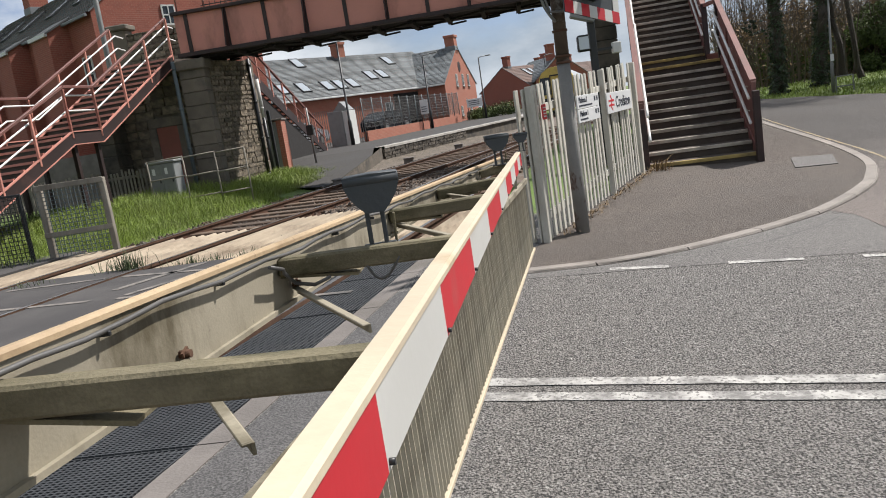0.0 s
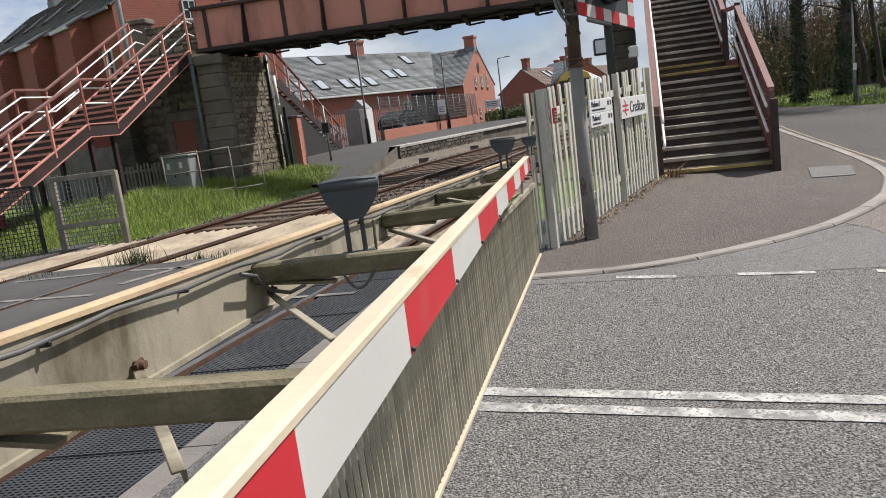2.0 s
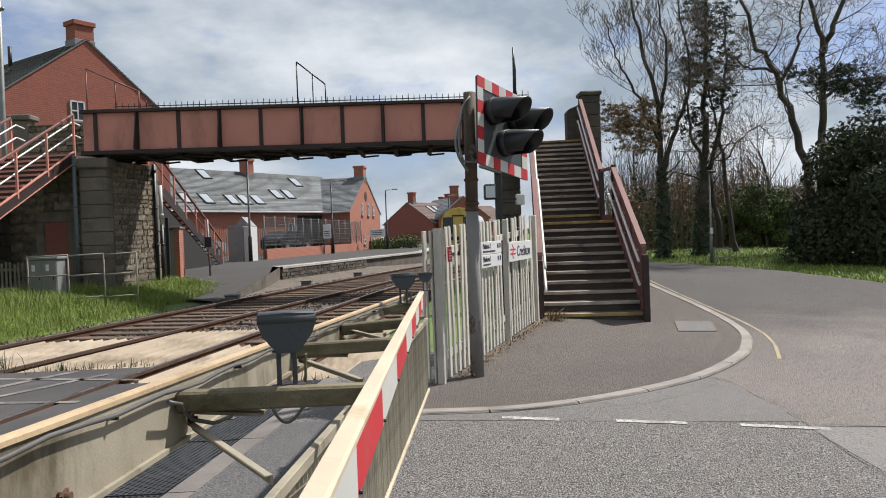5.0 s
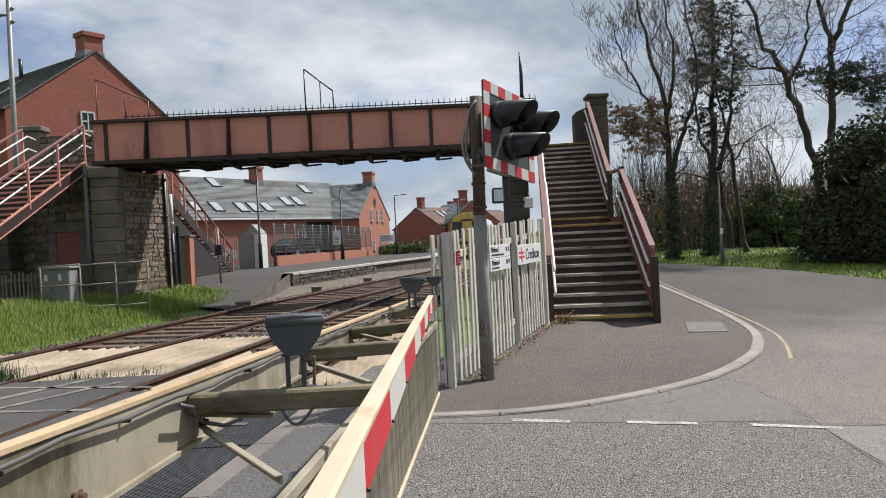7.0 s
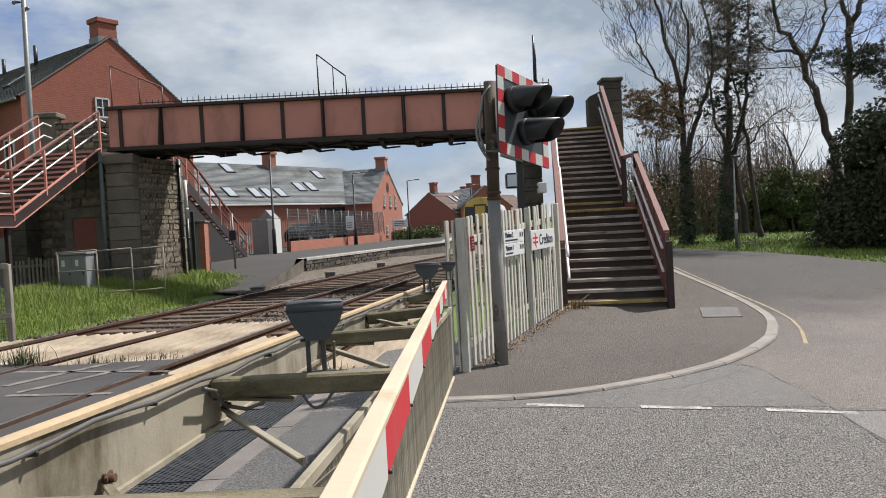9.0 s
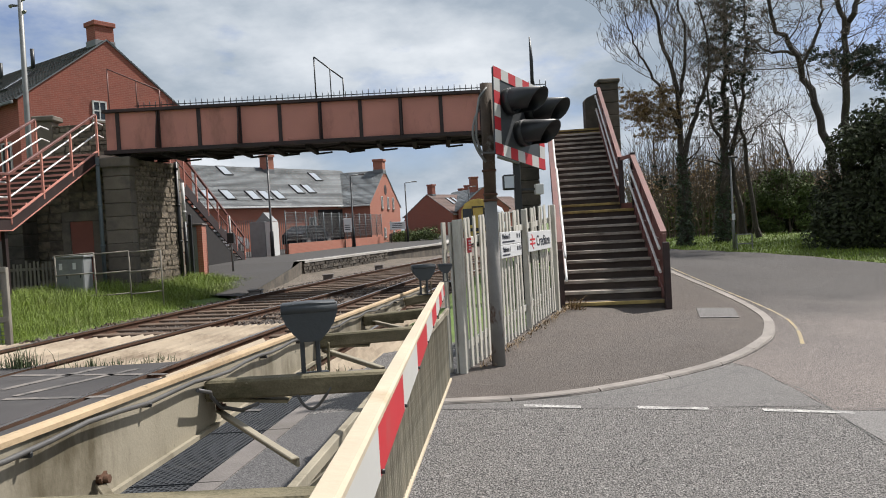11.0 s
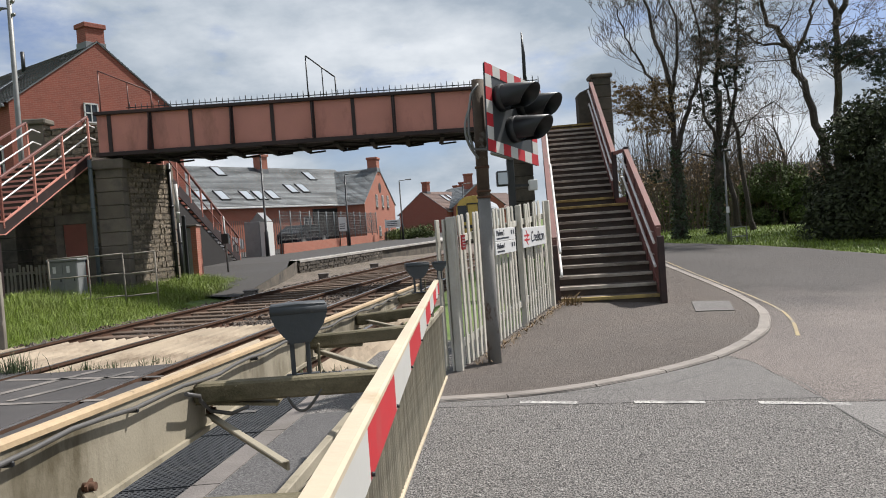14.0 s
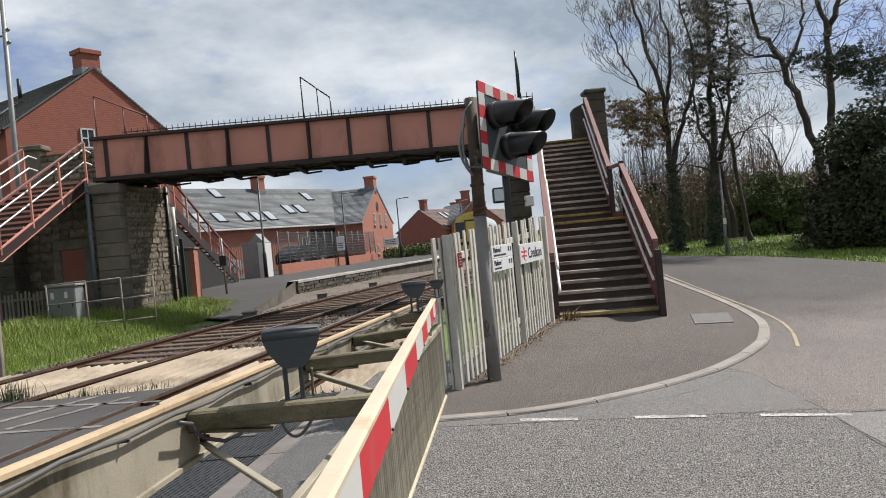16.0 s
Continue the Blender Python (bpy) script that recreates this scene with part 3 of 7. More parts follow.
drape("road_patch", lambda y: (3.10 + 0.02 * math.sin(2.3 * y), 14.0), (-4.0, 5.76), 24, 30, SMOOTH_ASPHALT, "smooth grey asphalt patch beside the coarse road")

for a, b in (((0.68, 6.02), (1.14, 5.96)), ((1.60, 5.93), (2.16, 5.87)), ((2.58, 5.82), (3.27, 5.72)), ((3.75, 5.66), (4.5, 5.55))):
    marking("give_way_dash", seg(a, b, 12), 0.075, LINE, "short worn white dashed line on asphalt", 0.006, 0.006)
for off in (0.0, 0.20):
    marking("stop_line", seg((-0.42, 3.83 - off), (9.5, 2.45 - off), 60), 0.105, LINE, "long worn white line across the asphalt road", 0.006, 0.006)
marking("yellow_line", [(p.x + 0.03 + 0.07 * smooth(8.9, 10.5, p.y), p.y - 0.02) for p in along([(4.20, 8.58), (4.46, 9.2), (4.69, 9.96), (4.88, 10.85), (5.02, 11.92), (5.16, 13.5), (5.3, 15.0), (5.5, 17.0), (5.8, 20), (6.0, 24)], 0.2)], 0.042, YLINE, "thin faded yellow line beside the kerb", 0.008, 0.006)
for pts in ([(2.75, 7.45), (3.2, 6.6), (3.15, 5.9), (3.05, 4.8), (3.25, 3.9), (3.3, 3.0)], [(3.12, 4.3), (4.0, 4.05), (5.2, 4.0)], [(0.9, 6.25), (1.9, 6.45), (2.6, 6.9), (3.0, 7.3)], [(3.2, 5.86), (4.8, 5.7), (6.5, 5.7)]):
    marking("patch_seam", [(p.x, p.y) for p in along(pts, 0.12)], 0.014, SEAM, "thin dark tar seam between asphalt patches", 0.004, 0.008)
bm = B()
for x0, y0, x1, y1 in ((3.69, 10.42, 4.22, 11.32),):
    prism(bm, [(x, y, pave_z(x, y) - 0.05) for x, y in ((x0, y0), (x1, y0 - 0.05), (x1 + 0.27, y1 - 0.07), (x0 + 0.27, y1 + 0.06))], (0, 0, 0), (0, 0, 0.060))
cover = solid("manhole_cover", bm, FRONT_ASPHALT, "square concrete service cover set in the pavement", "manhole cover", kind="structure")

# ---- railway ----
rnd = random.Random(3)
L, R = [], []
for y in np.arange(9.4, 75, 0.8):
    L.append((x_l(y) - 1.0, y, 0.06))
    R.append((x_n(y) + 2.6, y, 0.05))
bm = B()
strip(bm, L, R)
solid("track_bed", bm, BALLAST, "grey-brown ballast bed between and beside the rails", "ballast", kind="structure")
verts, faces = [], []
for _ in range(9000):
    y = 9.6 + 24 * rnd.random() ** 1.5
    x = x_l(y) - 0.9 + rnd.random() * (x_n(y) + 1.7 - x_l(y) + 0.9)
    s = rnd.uniform(0.025, 0.055)
    z = 0.055 if min(abs(x - x_l(y) - 0.72), abs(x - x_n(y) - 0.72)) < 1.1 else 0.10
    if any(abs(x - f(y)) < 0.09 for f in (x_l, x_r, x_n)):
        continue
    b = len(verts)
    ang = rnd.random() * 6.28
    for dx, dy, dz in ((1, 0, 0), (-0.5, 0.9, 0), (-0.5, -0.9, 0), (0.1, 0.1, 0.9)):
        c, sn = math.cos(ang), math.sin(ang)
        verts.append((x + s * (dx * c - dy * sn), y + s * (dx * sn + dy * c), z + s * dz * rnd.uniform(0.6, 1.2)))
    faces += [(b, b + 1, b + 3), (b + 1, b + 2, b + 3), (b + 2, b, b + 3)]
me = bpy.data.meshes.new("ballast_stones")
me.from_pydata(verts, [], faces)
me.materials.append(BALLAST)
tagged(new("ballast_stones", me), "loose grey and rusty ballast stones", "ballast", kind="stuff")


def rail_profile(w=1.0):
    return [(-0.07, 0), (0.07, 0), (0.07, 0.012), (0.012, 0.03), (0.012, 0.105), (0.036, 0.12), (0.036, 0.155), (-0.036, 0.155), (-0.036, 0.12), (-0.012, 0.105), (-0.012, 0.03), (-0.07, 0.012)]


def make_rail(fx, y0, y1, fz, label, keep=True):
    t = thing("rail", label, "rail", group="railway rails")
    bm, top = B(), B()
    prof = rail_profile()
    rings = []
    ys2 = np.arange(y0, y1 + 0.01, 0.75)
    for y in ys2:
        x, z = fx(y), fz(y) - 0.155
        d = Vector((fx(y + 0.1) - fx(y), 0.1, 0)).normalized()
        n2 = Vector((d.y, -d.x, 0))
        rings.append([bm.verts.new((x + n2.x * px, y + n2.y * px, z + pz)) for px, pz in prof])
    for a, b in zip(rings[:-1], rings[1:]):
        for k in range(len(prof)):
            bm.faces.new((a[k], a[(k + 1) % len(prof)], b[(k + 1) % len(prof)], b[k]))
    part("rail_body", bm, RUST, t)
    strip(top, [(fx(y) - 0.03, y, fz(y) + 0.003) for y in ys2], [(fx(y) + 0.03, y, fz(y) + 0.003) for y in ys2])
    part("running_surface", top, STEEL, t, "polished steel top of the rail")
    return t


flat = lambda y: RAIL_Z
make_rail(x_l, 3.0, 80, flat, "rusty steel running rail of the far track")
make_rail(x_r, 2.0, 80, flat, "rusty steel running rail of the far track")
make_rail(x_n, -6, 85, near_rail_z, "rusty steel running rail of the near track")
make_rail(lambda y: x_nr(y) if y < 12 else x_n(y) + 1.44 + (x_nr(12) - x_n(12) - 1.44) * (1 - smooth(12, 16, y)), -8, 85, near_rail_z, "rusty steel running rail of the near track")
bm = B()
box(bm, (-1.3, -0.125, -0.13), (1.3, 0.125, 0.0), None, 0.012)
sleeper_mesh = mesh_of("sleeper", bm, SLEEPER)
for fa, fb, y1 in ((x_l, x_r, 40), (x_n, lambda y: x_n(y) + 1.45, 30)):
    for y in np.arange(9.9, y1, 0.68):
        ob = new("sleeper", sleeper_mesh)
        xm = (fa(y) + fb(y)) / 2
        reach = 0.86 * (fb(y) - fa(y)) / 1.5
        ang = math.degrees(math.atan(fa(y + 0.5) - fa(y - 0.5)))
        ob.matrix_basis = pose(xm + rnd.uniform(-0.04, 0.04), y, (near_rail_z(y) if fa is x_n else RAIL_Z) - 0.095 + rnd.uniform(-0.008, 0.008), 0, 0, -ang + rnd.uniform(-1, 1)) @ Matrix.Diagonal((reach, 1, 1, 1))
        tagged(ob, "weathered brown timber railway sleeper in ballast", "sleeper", "railway sleepers")

# crossing deck: panels between and beside the rails
def slab(fx0, fx1, y0, y1, z, th, step=0.6):
    bm = B()
    ys3 = list(np.arange(y0, y1, step)) + [y1]
    top = [[bm.verts.new((f(y), y, z)) for f in (fx0, fx1)] for y in ys3]
    low = [[bm.verts.new((f(y), y, z - th)) for f in (fx0, fx1)] for y in ys3]
    for i in range(len(ys3) - 1):
        bm.faces.new((top[i][0], top[i][1], top[i + 1][1], top[i + 1][0]))
        bm.faces.new((top[i][0], top[i + 1][0], low[i + 1][0], low[i][0]))
        bm.faces.new((top[i][1], low[i][1], low[i + 1][1], top[i + 1][1]))
    for i in (0, -1):
        bm.faces.new((top[i][0], low[i][0], low[i][1], top[i][1]))
    return bm


DZ = 0.19
deck = thing("crossing_deck", "level crossing deck of black panels and asphalt between rails", "crossing deck")
deck["kind"] = "structure"
part("asphalt_strip", slab(lambda y: x_l(y) - 14, lambda y: x_l(y) - 0.08, -6, 9.0, DZ, 0.2), DECK, deck)
part("asphalt_strip", slab(lambda y: x_l(y) - 16, lambda y: x_l(y) - 1.4, 9.0, 12.6, DZ - 0.004, 0.2), DECK, deck)
part("asphalt_strip", slab(lambda y: x_l(y) + 0.09, lambda y: x_r(y) - 0.08, -6, 9.6, DZ, 0.2), DECK, deck)
part("asphalt_strip", slab(lambda y: x_r(y) + 0.08, lambda y: x_n(y) - 0.08, -6, 9.3, DZ, 0.2), DECK, deck)
part("asphalt_strip", slab(lambda y: x_n(y) + 0.1, lambda y: x_nr(y) - 0.52, -6, 8.2, DZ, 0.2), DECK, deck)


def mesh_panel(f0, f1, y0, y1):
    """A rubber panel with a raised lattice."""
    bm = slab(f0, f1, y0, y1, DZ - 0.012, 0.18, 0.3)
    y = y0 + 0.02
    while y < y1 - 0.02:
        bar(bm, (f0(y) + 0.01, y, DZ - 0.008), (f1(y) - 0.01, y, DZ - 0.008), 0.011, 0.010)
        y += 0.026
    k = 0.03
    w = f1(y0) - f0(y0)
    while k < w:
        bar(bm, (f0(y0) + k, y0 + 0.01, DZ - 0.008), (f0(y1) + k, y1 - 0.01, DZ - 0.008), 0.010, 0.012)
        k += 0.036
    return bm


yy = -4.0
while yy < 8.0:
    part("rubber_panel", mesh_panel(lambda y: x_nr(y) - 0.50, lambda y: x_nr(y) - 0.07, yy + 0.01, yy + 1.19), RUBBER, deck, "black rubber panel with a lattice tread")
    part("rubber_panel", mesh_panel(lambda y: x_nr(y) + 0.07, lambda y: x_e(y) - 0.015, yy + 0.01, yy + 1.19), RUBBER, deck, "black rubber panel with a lattice tread")
    part("edge_beam", slab(lambda y: x_e(y), lambda y: x_e(y) + 0.17, yy + 0.006, yy + 1.194, DZ + 0.004, 0.2), CONCRETE, deck, "grey concrete edge beam")
    yy += 1.2


def deck_line(a, b, w=0.07, k=20):
    bm = B()
    d = Vector((b[0] - a[0], b[1] - a[1])).normalized()
    n2 = Vector((-d.y, d.x)) * w / 2
    pts = seg(a, b, k)
    strip(bm, [(x + n2.x, y + n2.y, DZ + 0.006) for x, y in pts], [(x - n2.x, y - n2.y, DZ + 0.006) for x, y in pts])
    solid("deck_marking", bm, DECK_PAINT, "worn white line painted on the crossing deck", "road marking", kind="structure")


deck_line((-6.75, 9.0), (-5.35, 8.98), 0.09)
deck_line((-5.1, 8.94), (-3.08, 8.40), 0.09)
deck_line((-9.5, 8.2), (-4.75, 7.52), 0.09)
deck_line((-4.4, 7.47), (-3.27, 7.30), 0.09)
deck_line((-4.72, 8.02), (-4.1, 9.2), 0.12)
deck_line((-4.36, 7.6), (-3.6, 8.9), 0.10)
deck_line((-2.9, 6.45), (-1.55, 6.3), 0.08)

# cream wedge guards beside the deck
def guards(f0, f1, y0, y1, label, rows=9):
    t = thing("trespass_guard", label, "trespass guard", group="wedge guards beside the deck")
    for k in range(rows):
        a, b = k / rows, (k + 1) / rows
        bm = B()
        g0 = lambda y: f0(y) + (f1(y) - f0(y)) * a
        g1 = lambda y: f0(y) + (f1(y) - f0(y)) * b
        gm = lambda y: (g0(y) + g1(y)) / 2
        e = 0.05 * (k % 2)
        sect = []
        for y in np.linspace(y0 + e, y1 - e, 5):
            sect.append([bm.verts.new((g0(y) + 0.004, y, 0.06)), bm.verts.new((gm(y), y, 0.06 + 0.115)), bm.verts.new((g1(y) - 0.004, y, 0.06))])
        for s0, s1 in zip(sect[:-1], sect[1:]):
            for i in range(3):
                bm.faces.new((s0[i], s0[(i + 1) % 3], s1[(i + 1) % 3], s1[i]))
        bm.faces.new(sect[0])
        bm.faces.new(sect[-1][::-1])
        part("ridge", bm, GUARD, t)
    return t


guards(lambda y: x_l(y) - 1.3, lambda y: x_l(y) - 0.12, 9.1, 12.4, "cream wedge-ridged trespass guard beside the rail", 8)
guards(lambda y: x_l(y) + 0.14, lambda y: x_r(y) - 0.12, 9.7, 12.6, "cream wedge-ridged trespass guard between the rails", 9)
guards(lambda y: x_r(y) + 0.14, lambda y: x_n(y) - 0.14, 9.4, 13.2, "cream wedge-ridged trespass guard between the tracks", 12)
guards(lambda y: x_n(y) + 0.14, lambda y: x_nr(y) - 0.1, 8.3, 11.2, "cream wedge-ridged trespass guard between the rails", 9)

guards(lambda y: x_nr(y) + 0.14, lambda y: x_e(y) + 0.30, 8.2, 13.0, "cream wedge-ridged trespass guard outside the near rail", 6)

# ---- the lowered barrier ----
def xb(y):
    return -0.167 + 0.0382 * y


def zb(y):
    return 1.340 - 0.0237 * y


def xf(y):
    return -0.63 + 0.115 * (y - 1.76)


def zf(y):
    return 1.395 - 0.035 * y


def xs_(y):
    return -0.669 + 0.117 * y


barrier = thing("level_crossing_barrier", "lowered double barrier boom with red and white board and picket skirt", "barrier")
Y0, Y1 = -2.9, 6.62
stripe_y = [-2.9, -2.42, -1.82, -1.22, -0.62, -0.01, 0.588, 1.17, 1.78, 2.43, 3.17, 3.8, 4.42, 5.04, 5.66, 6.2, 6.62]
for i, (a, b) in enumerate(zip(stripe_y[:-1], stripe_y[1:])):
    bm = B()
    P = []
    for y in (a, b):
        x, z = xb(y), zb(y)
        P.append([(x - 0.012, y, z - 0.118), (x, y, z - 0.118), (x, y, z - 0.004), (x - 0.012, y, z - 0.004)])
    va = [bm.verts.new(p) for p in P[0]]
    vb = [bm.verts.new(p) for p in P[1]]
    for k in range(4):
        bm.faces.new((va[k], va[(k + 1) % 4], vb[(k + 1) % 4], vb[k]))
    bm.faces.new(va[::-1])
    bm.faces.new(vb)
    red = i % 2 == 1
    part("stripe", bm, RED if red else WHITE, barrier, "red reflective stripe" if red else "white reflective stripe")
    if i:
        bm = B()
        tube(bm, [(xb(a) - 0.003, a + 0.01, zb(a) - 0.108), (xb(a) + 0.008, a + 0.01, zb(a) - 0.108)], 0.005, 8)
        part("bolt", bm, BLACK, barrier)
bm = B()
sect = []
for y in np.linspace(Y0, Y1, 12):
    x, z = xb(y), zb(y)
    prof = [(0.003, -0.012), (0.003, -0.002), (-0.003, 0.004), (-0.036, 0.005), (-0.040, 0.0), (-0.040, -0.10), (-0.016, -0.10), (-0.016, -0.012)]
    sect.append([bm.verts.new((x + px, y, z + pz)) for px, pz in prof])
for s0, s1 in zip(sect[:-1], sect[1:]):
    for k in range(8):
        bm.faces.new((s0[k], s0[(k + 1) % 8], s1[(k + 1) % 8], s1[k]))
bm.faces.new(sect[0])
bm.faces.new(sect[-1][::-1])
part("boom", bm, BOOM_CREAM, barrier, "cream painted steel boom, chipped along the edge")
# far beam: deep web with a rounded cream capping
bm = B()
sect = []
for y in np.linspace(Y0, 6.5, 14):
    x, z, lo = xf(y), zf(y), 1.17 - 0.012 * max(0, y - 2)
    sect.append([bm.verts.new(p) for p in ((x, y, lo), (x, y, z - 0.011), (x - 0.014, y, z - 0.011), (x - 0.025, y, lo), (x - 0.025, y, lo - 0.012), (x + 0.012, y, lo - 0.012), (x + 0.012, y, lo))])
for s0, s1 in zip(sect[:-1], sect[1:]):
    for k in range(7):
        bm.faces.new((s0[k], s0[(k + 1) % 7], s1[(k + 1) % 7], s1[k]))
bm.faces.new(sect[0])
bm.faces.new(sect[-1][::-1])
part("side_beam", bm, BEAM_CREAM, barrier, "deep weathered cream beam stained with algae")
bm = B()
sect = []
for y in np.linspace(Y0, 6.5, 14):
    x, z = xf(y), zf(y)
    sect.append([bm.verts.new((x + px, y, z + pz)) for px, pz in ((0.005, -0.013), (0.005, -0.003), (0.001, 0.004), (-0.012, 0.004), (-0.016, -0.003), (-0.016, -0.013))])
for s0, s1 in zip(sect[:-1], sect[1:]):
    for k in range(6):
        bm.faces.new((s0[k], s0[(k + 1) % 6], s1[(k + 1) % 6], s1[k]))
bm.faces.new(sect[0])
bm.faces.new(sect[-1][::-1])
part("capping", bm, CAP_CREAM, barrier, "warm cream capping strip")
CROSS = [-1.3, -0.3, 0.74, 1.76, 2.87, 3.80, 5.25]
for y in CROSS:
    bm = B()
    za = zf(y) - 0.040
    bar(bm, (xf(y) + 0.005, y, za - 0.022), (xb(y) - 0.034, y + 0.01, zb(y) - 0.030), 0.05, 0.052, 0.006)
    bar(bm, (xf(y) + 0.006, y + 0.03, za - 0.047), (xf(y) + 0.22, y + 0.035, zb(y) - 0.07), 0.09, 0.008)
    part("cross_beam", bm, MOSSY, barrier, "grey cross beam covered in moss and lichen")
for y in (0.62, 1.22, 1.82, 2.9, 3.85):
    bm = B()
    a = Vector((xf(y) + 0.01, y, 1.200))
    b = a + Vector((0.285, -0.43, -0.022))
    bar(bm, a, b, 0.020, 0.006, 0.002)
    bar(bm, a + Vector((0.006, 0.006, -0.010)), b + Vector((0.006, 0.006, -0.010)), 0.006, 0.020)
    part("brace", bm, BEAM_CREAM, barrier, "thin flat cream diagonal brace")
    bm = B()
    tube(bm, [a + Vector((-0.005, 0, 0.01)), a + Vector((0.02, 0, 0.01))], 0.009, 8)
    bar(bm, a + Vector((0.006, -0.012, 0.006)), a + Vector((0.006, 0.016, 0.014)), 0.006, 0.018)
    part("lug", bm, RUST, barrier, "rusty bolt lug")
# skirt: rails and pickets
bm = B()
bar(bm, (xs_(Y0) + 0.012, Y0, 0.94), (xs_(6.45) + 0.012, 6.45, 0.94), 0.03, 0.04, 0.003)
part("skirt_rail", bm, BEAM_CREAM, barrier, "cream top rail of the skirt")
bm = B()
bar(bm, (xs_(Y0) + 0.010, Y0, 0.02), (xs_(6.45) + 0.010, 6.45, 0.335), 0.02, 0.022, 0.003)
part("skirt_rail", bm, BOOM_CREAM, barrier, "cream bottom rail of the skirt")
y = Y0 + 0.05
picket_meshes = {}
while y < 6.42:
    lo = 0.02 + (y - Y0) / (6.45 - Y0) * 0.315
    key = round(0.93 - lo, 1)
    if key not in picket_meshes:
        bm = B()
        bar(bm, (0, 0, 0), (0, 0, 1.0), 0.016, 0.006)
        picket_meshes[key] = mesh_of("picket", bm, SKIRT)
    ob = new("picket", picket_meshes[key])
    ob.matrix_basis = Matrix.Translation((xs_(y), y, lo)) @ Matrix.Rotation(random.uniform(-0.01, 0.01), 4, "X") @ Matrix.Diagonal((1, 1, 0.93 - lo, 1))
    ob.parent = barrier
    y += 0.052
for y in (-1.5, 0.1, 1.5, 2.9, 4.3, 5.7):
    bm = B()
    bar(bm, (xs_(y) + 0.012, y, 0.95), (xb(y) - 0.03, y + 0.02, zb(y) - 0.09), 0.02, 0.008)
    part("hanger", bm, BEAM_CREAM, barrier, "flat steel hanger of the skirt")
# cable clipped along the side beam
bm = B()
pts = []
for i, y in enumerate(np.arange(Y0, 6.3, 0.12)):
    sag = 0.006 * math.sin(i * 1.7) + 0.004 * math.sin(i * 0.6)
    pts.append((xf(y) + 0.017, y, zf(y) - 0.027 + sag * 0.8))
tube(bm, pts, 0.0052, 6)
tube(bm, [(xf(1.72) + 0.03, 1.62, zf(1.62) - 0.04), (xf(1.7) + 0.04, 1.70, zf(1.7) - 0.06), (xf(1.7) + 0.035, 1.72, 1.26), (xf(1.75) + 0.04, 1.77, 1.22), (xf(1.85) + 0.09, 1.74, 1.215), (xf(1.85) + 0.14, 1.72, 1.235)], 0.0055, 6)
tube(bm, [(-0.385 + 0.095 * k / 12, 1.745, 1.262 - 0.055 * math.sin(math.pi * (k / 12) ** 0.8)) for k in range(13)], 0.0042, 6)
part("cable", bm, CABLE, barrier, "grey-black cable along the beam")
for y in (0.5, 1.0, 1.42, 2.2, 2.6, 3.2, 4.2, 4.8):
    bm = B()
    box(bm, (xf(y), y - 0.004, zf(y) - 0.040), (xf(y) + 0.024, y + 0.004, zf(y) - 0.030), None, 0.002)
    part("cable_clip", bm, BLACK, barrier)


def boom_lamp(x, y, z, w, turn):
    """A hooded lamp on two short legs, seen from behind its shell."""
    t = thing("boom_lamp", "dark grey hooded lamp on a bracket on the barrier", "lamp", pose(x, y, z, 0, 0, turn), "lamps on the barrier")
    bm = B()
    prof = [(-0.5, 0.0), (-0.495, -0.14), (-0.43, -0.32), (-0.30, -0.50), (-0.17, -0.64), (0.17, -0.64), (0.30, -0.50), (0.43, -0.32), (0.495, -0.14), (0.5, 0.0), (0.48, 0.04), (0, 0.06), (-0.48, 0.04)]
    top = w * 1.28
    front = [Vector((px * w, -0.30 * w, top + pz * w)) for px, pz in prof]
    back = [Vector((px * w * 1.02, 0.36 * w, top + pz * w * 1.0)) for px, pz in prof]
    inn = [Vector((px * w * 0.9, 0.36 * w, top + (pz - 0.0) * w * 0.88 - 0.006)) for px, pz in prof]
    deep = [Vector((px * w * 0.86, -0.1 * w, top + pz * w * 0.85 - 0.006)) for px, pz in prof]
    loops = [[bm.verts.new(p) for p in lp] for lp in (front, back, inn, deep)]
    k = len(prof)
    for a, b in zip(loops[:-1], loops[1:]):
        for i in range(k):
            f = bm.faces.new((a[i], a[(i + 1) % k], b[(i + 1) % k], b[i]))
            f.smooth = True
    bm.faces.new(loops[0][::-1])
    bm.faces.new(loops[3])
    part("hood", bm, HOOD, t)
    bm = B()
    tube(bm, [(-0.505 * w, -0.23 * w, top - 0.05 * w), (0.505 * w, -0.23 * w, top - 0.05 * w)], 0.10 * w, 20)
    for f in bm.faces:
        f.smooth = len(f.verts) == 4
    part("visor", bm, HOOD, t, "rolled dark grey visor")
    bm = B()
    for sx in (-0.16, 0.12):
        bar(bm, (sx * w, 0, 0), (sx * w, 0, top - 0.6 * w), 0.085 * w, 0.10 * w, 0.002)
    bar(bm, (-0.3 * w, 0, 0.02 * w), (0.3 * w, 0, 0.02 * w), 0.12 * w, 0.05 * w, 0.002)
    part("bracket", bm, HOOD, t, "dark bracket of two short legs")
    bm = B()
    bar(bm, (0.30 * w, 0.12 * w, 0), (0.32 * w, 0.1 * w, 0.55 * w), 0.05 * w, 0.10 * w, 0.002)
    part("stay", bm, MOSSY, t, "mossy flat steel stay")
    bm = B()
    tube(bm, [(0, 0.05 * w, top - 0.2 * w), (0, 0.2 * w, top - 0.2 * w)], 0.17 * w, 12)
    part("lens", bm, SIGN_RED, t, "red lens inside the hood")
    return t


boom_lamp(-0.345, 1.80, 1.290, 0.148, 10)
boom_lamp(-0.075, 5.22, 1.195, 0.165, 8)
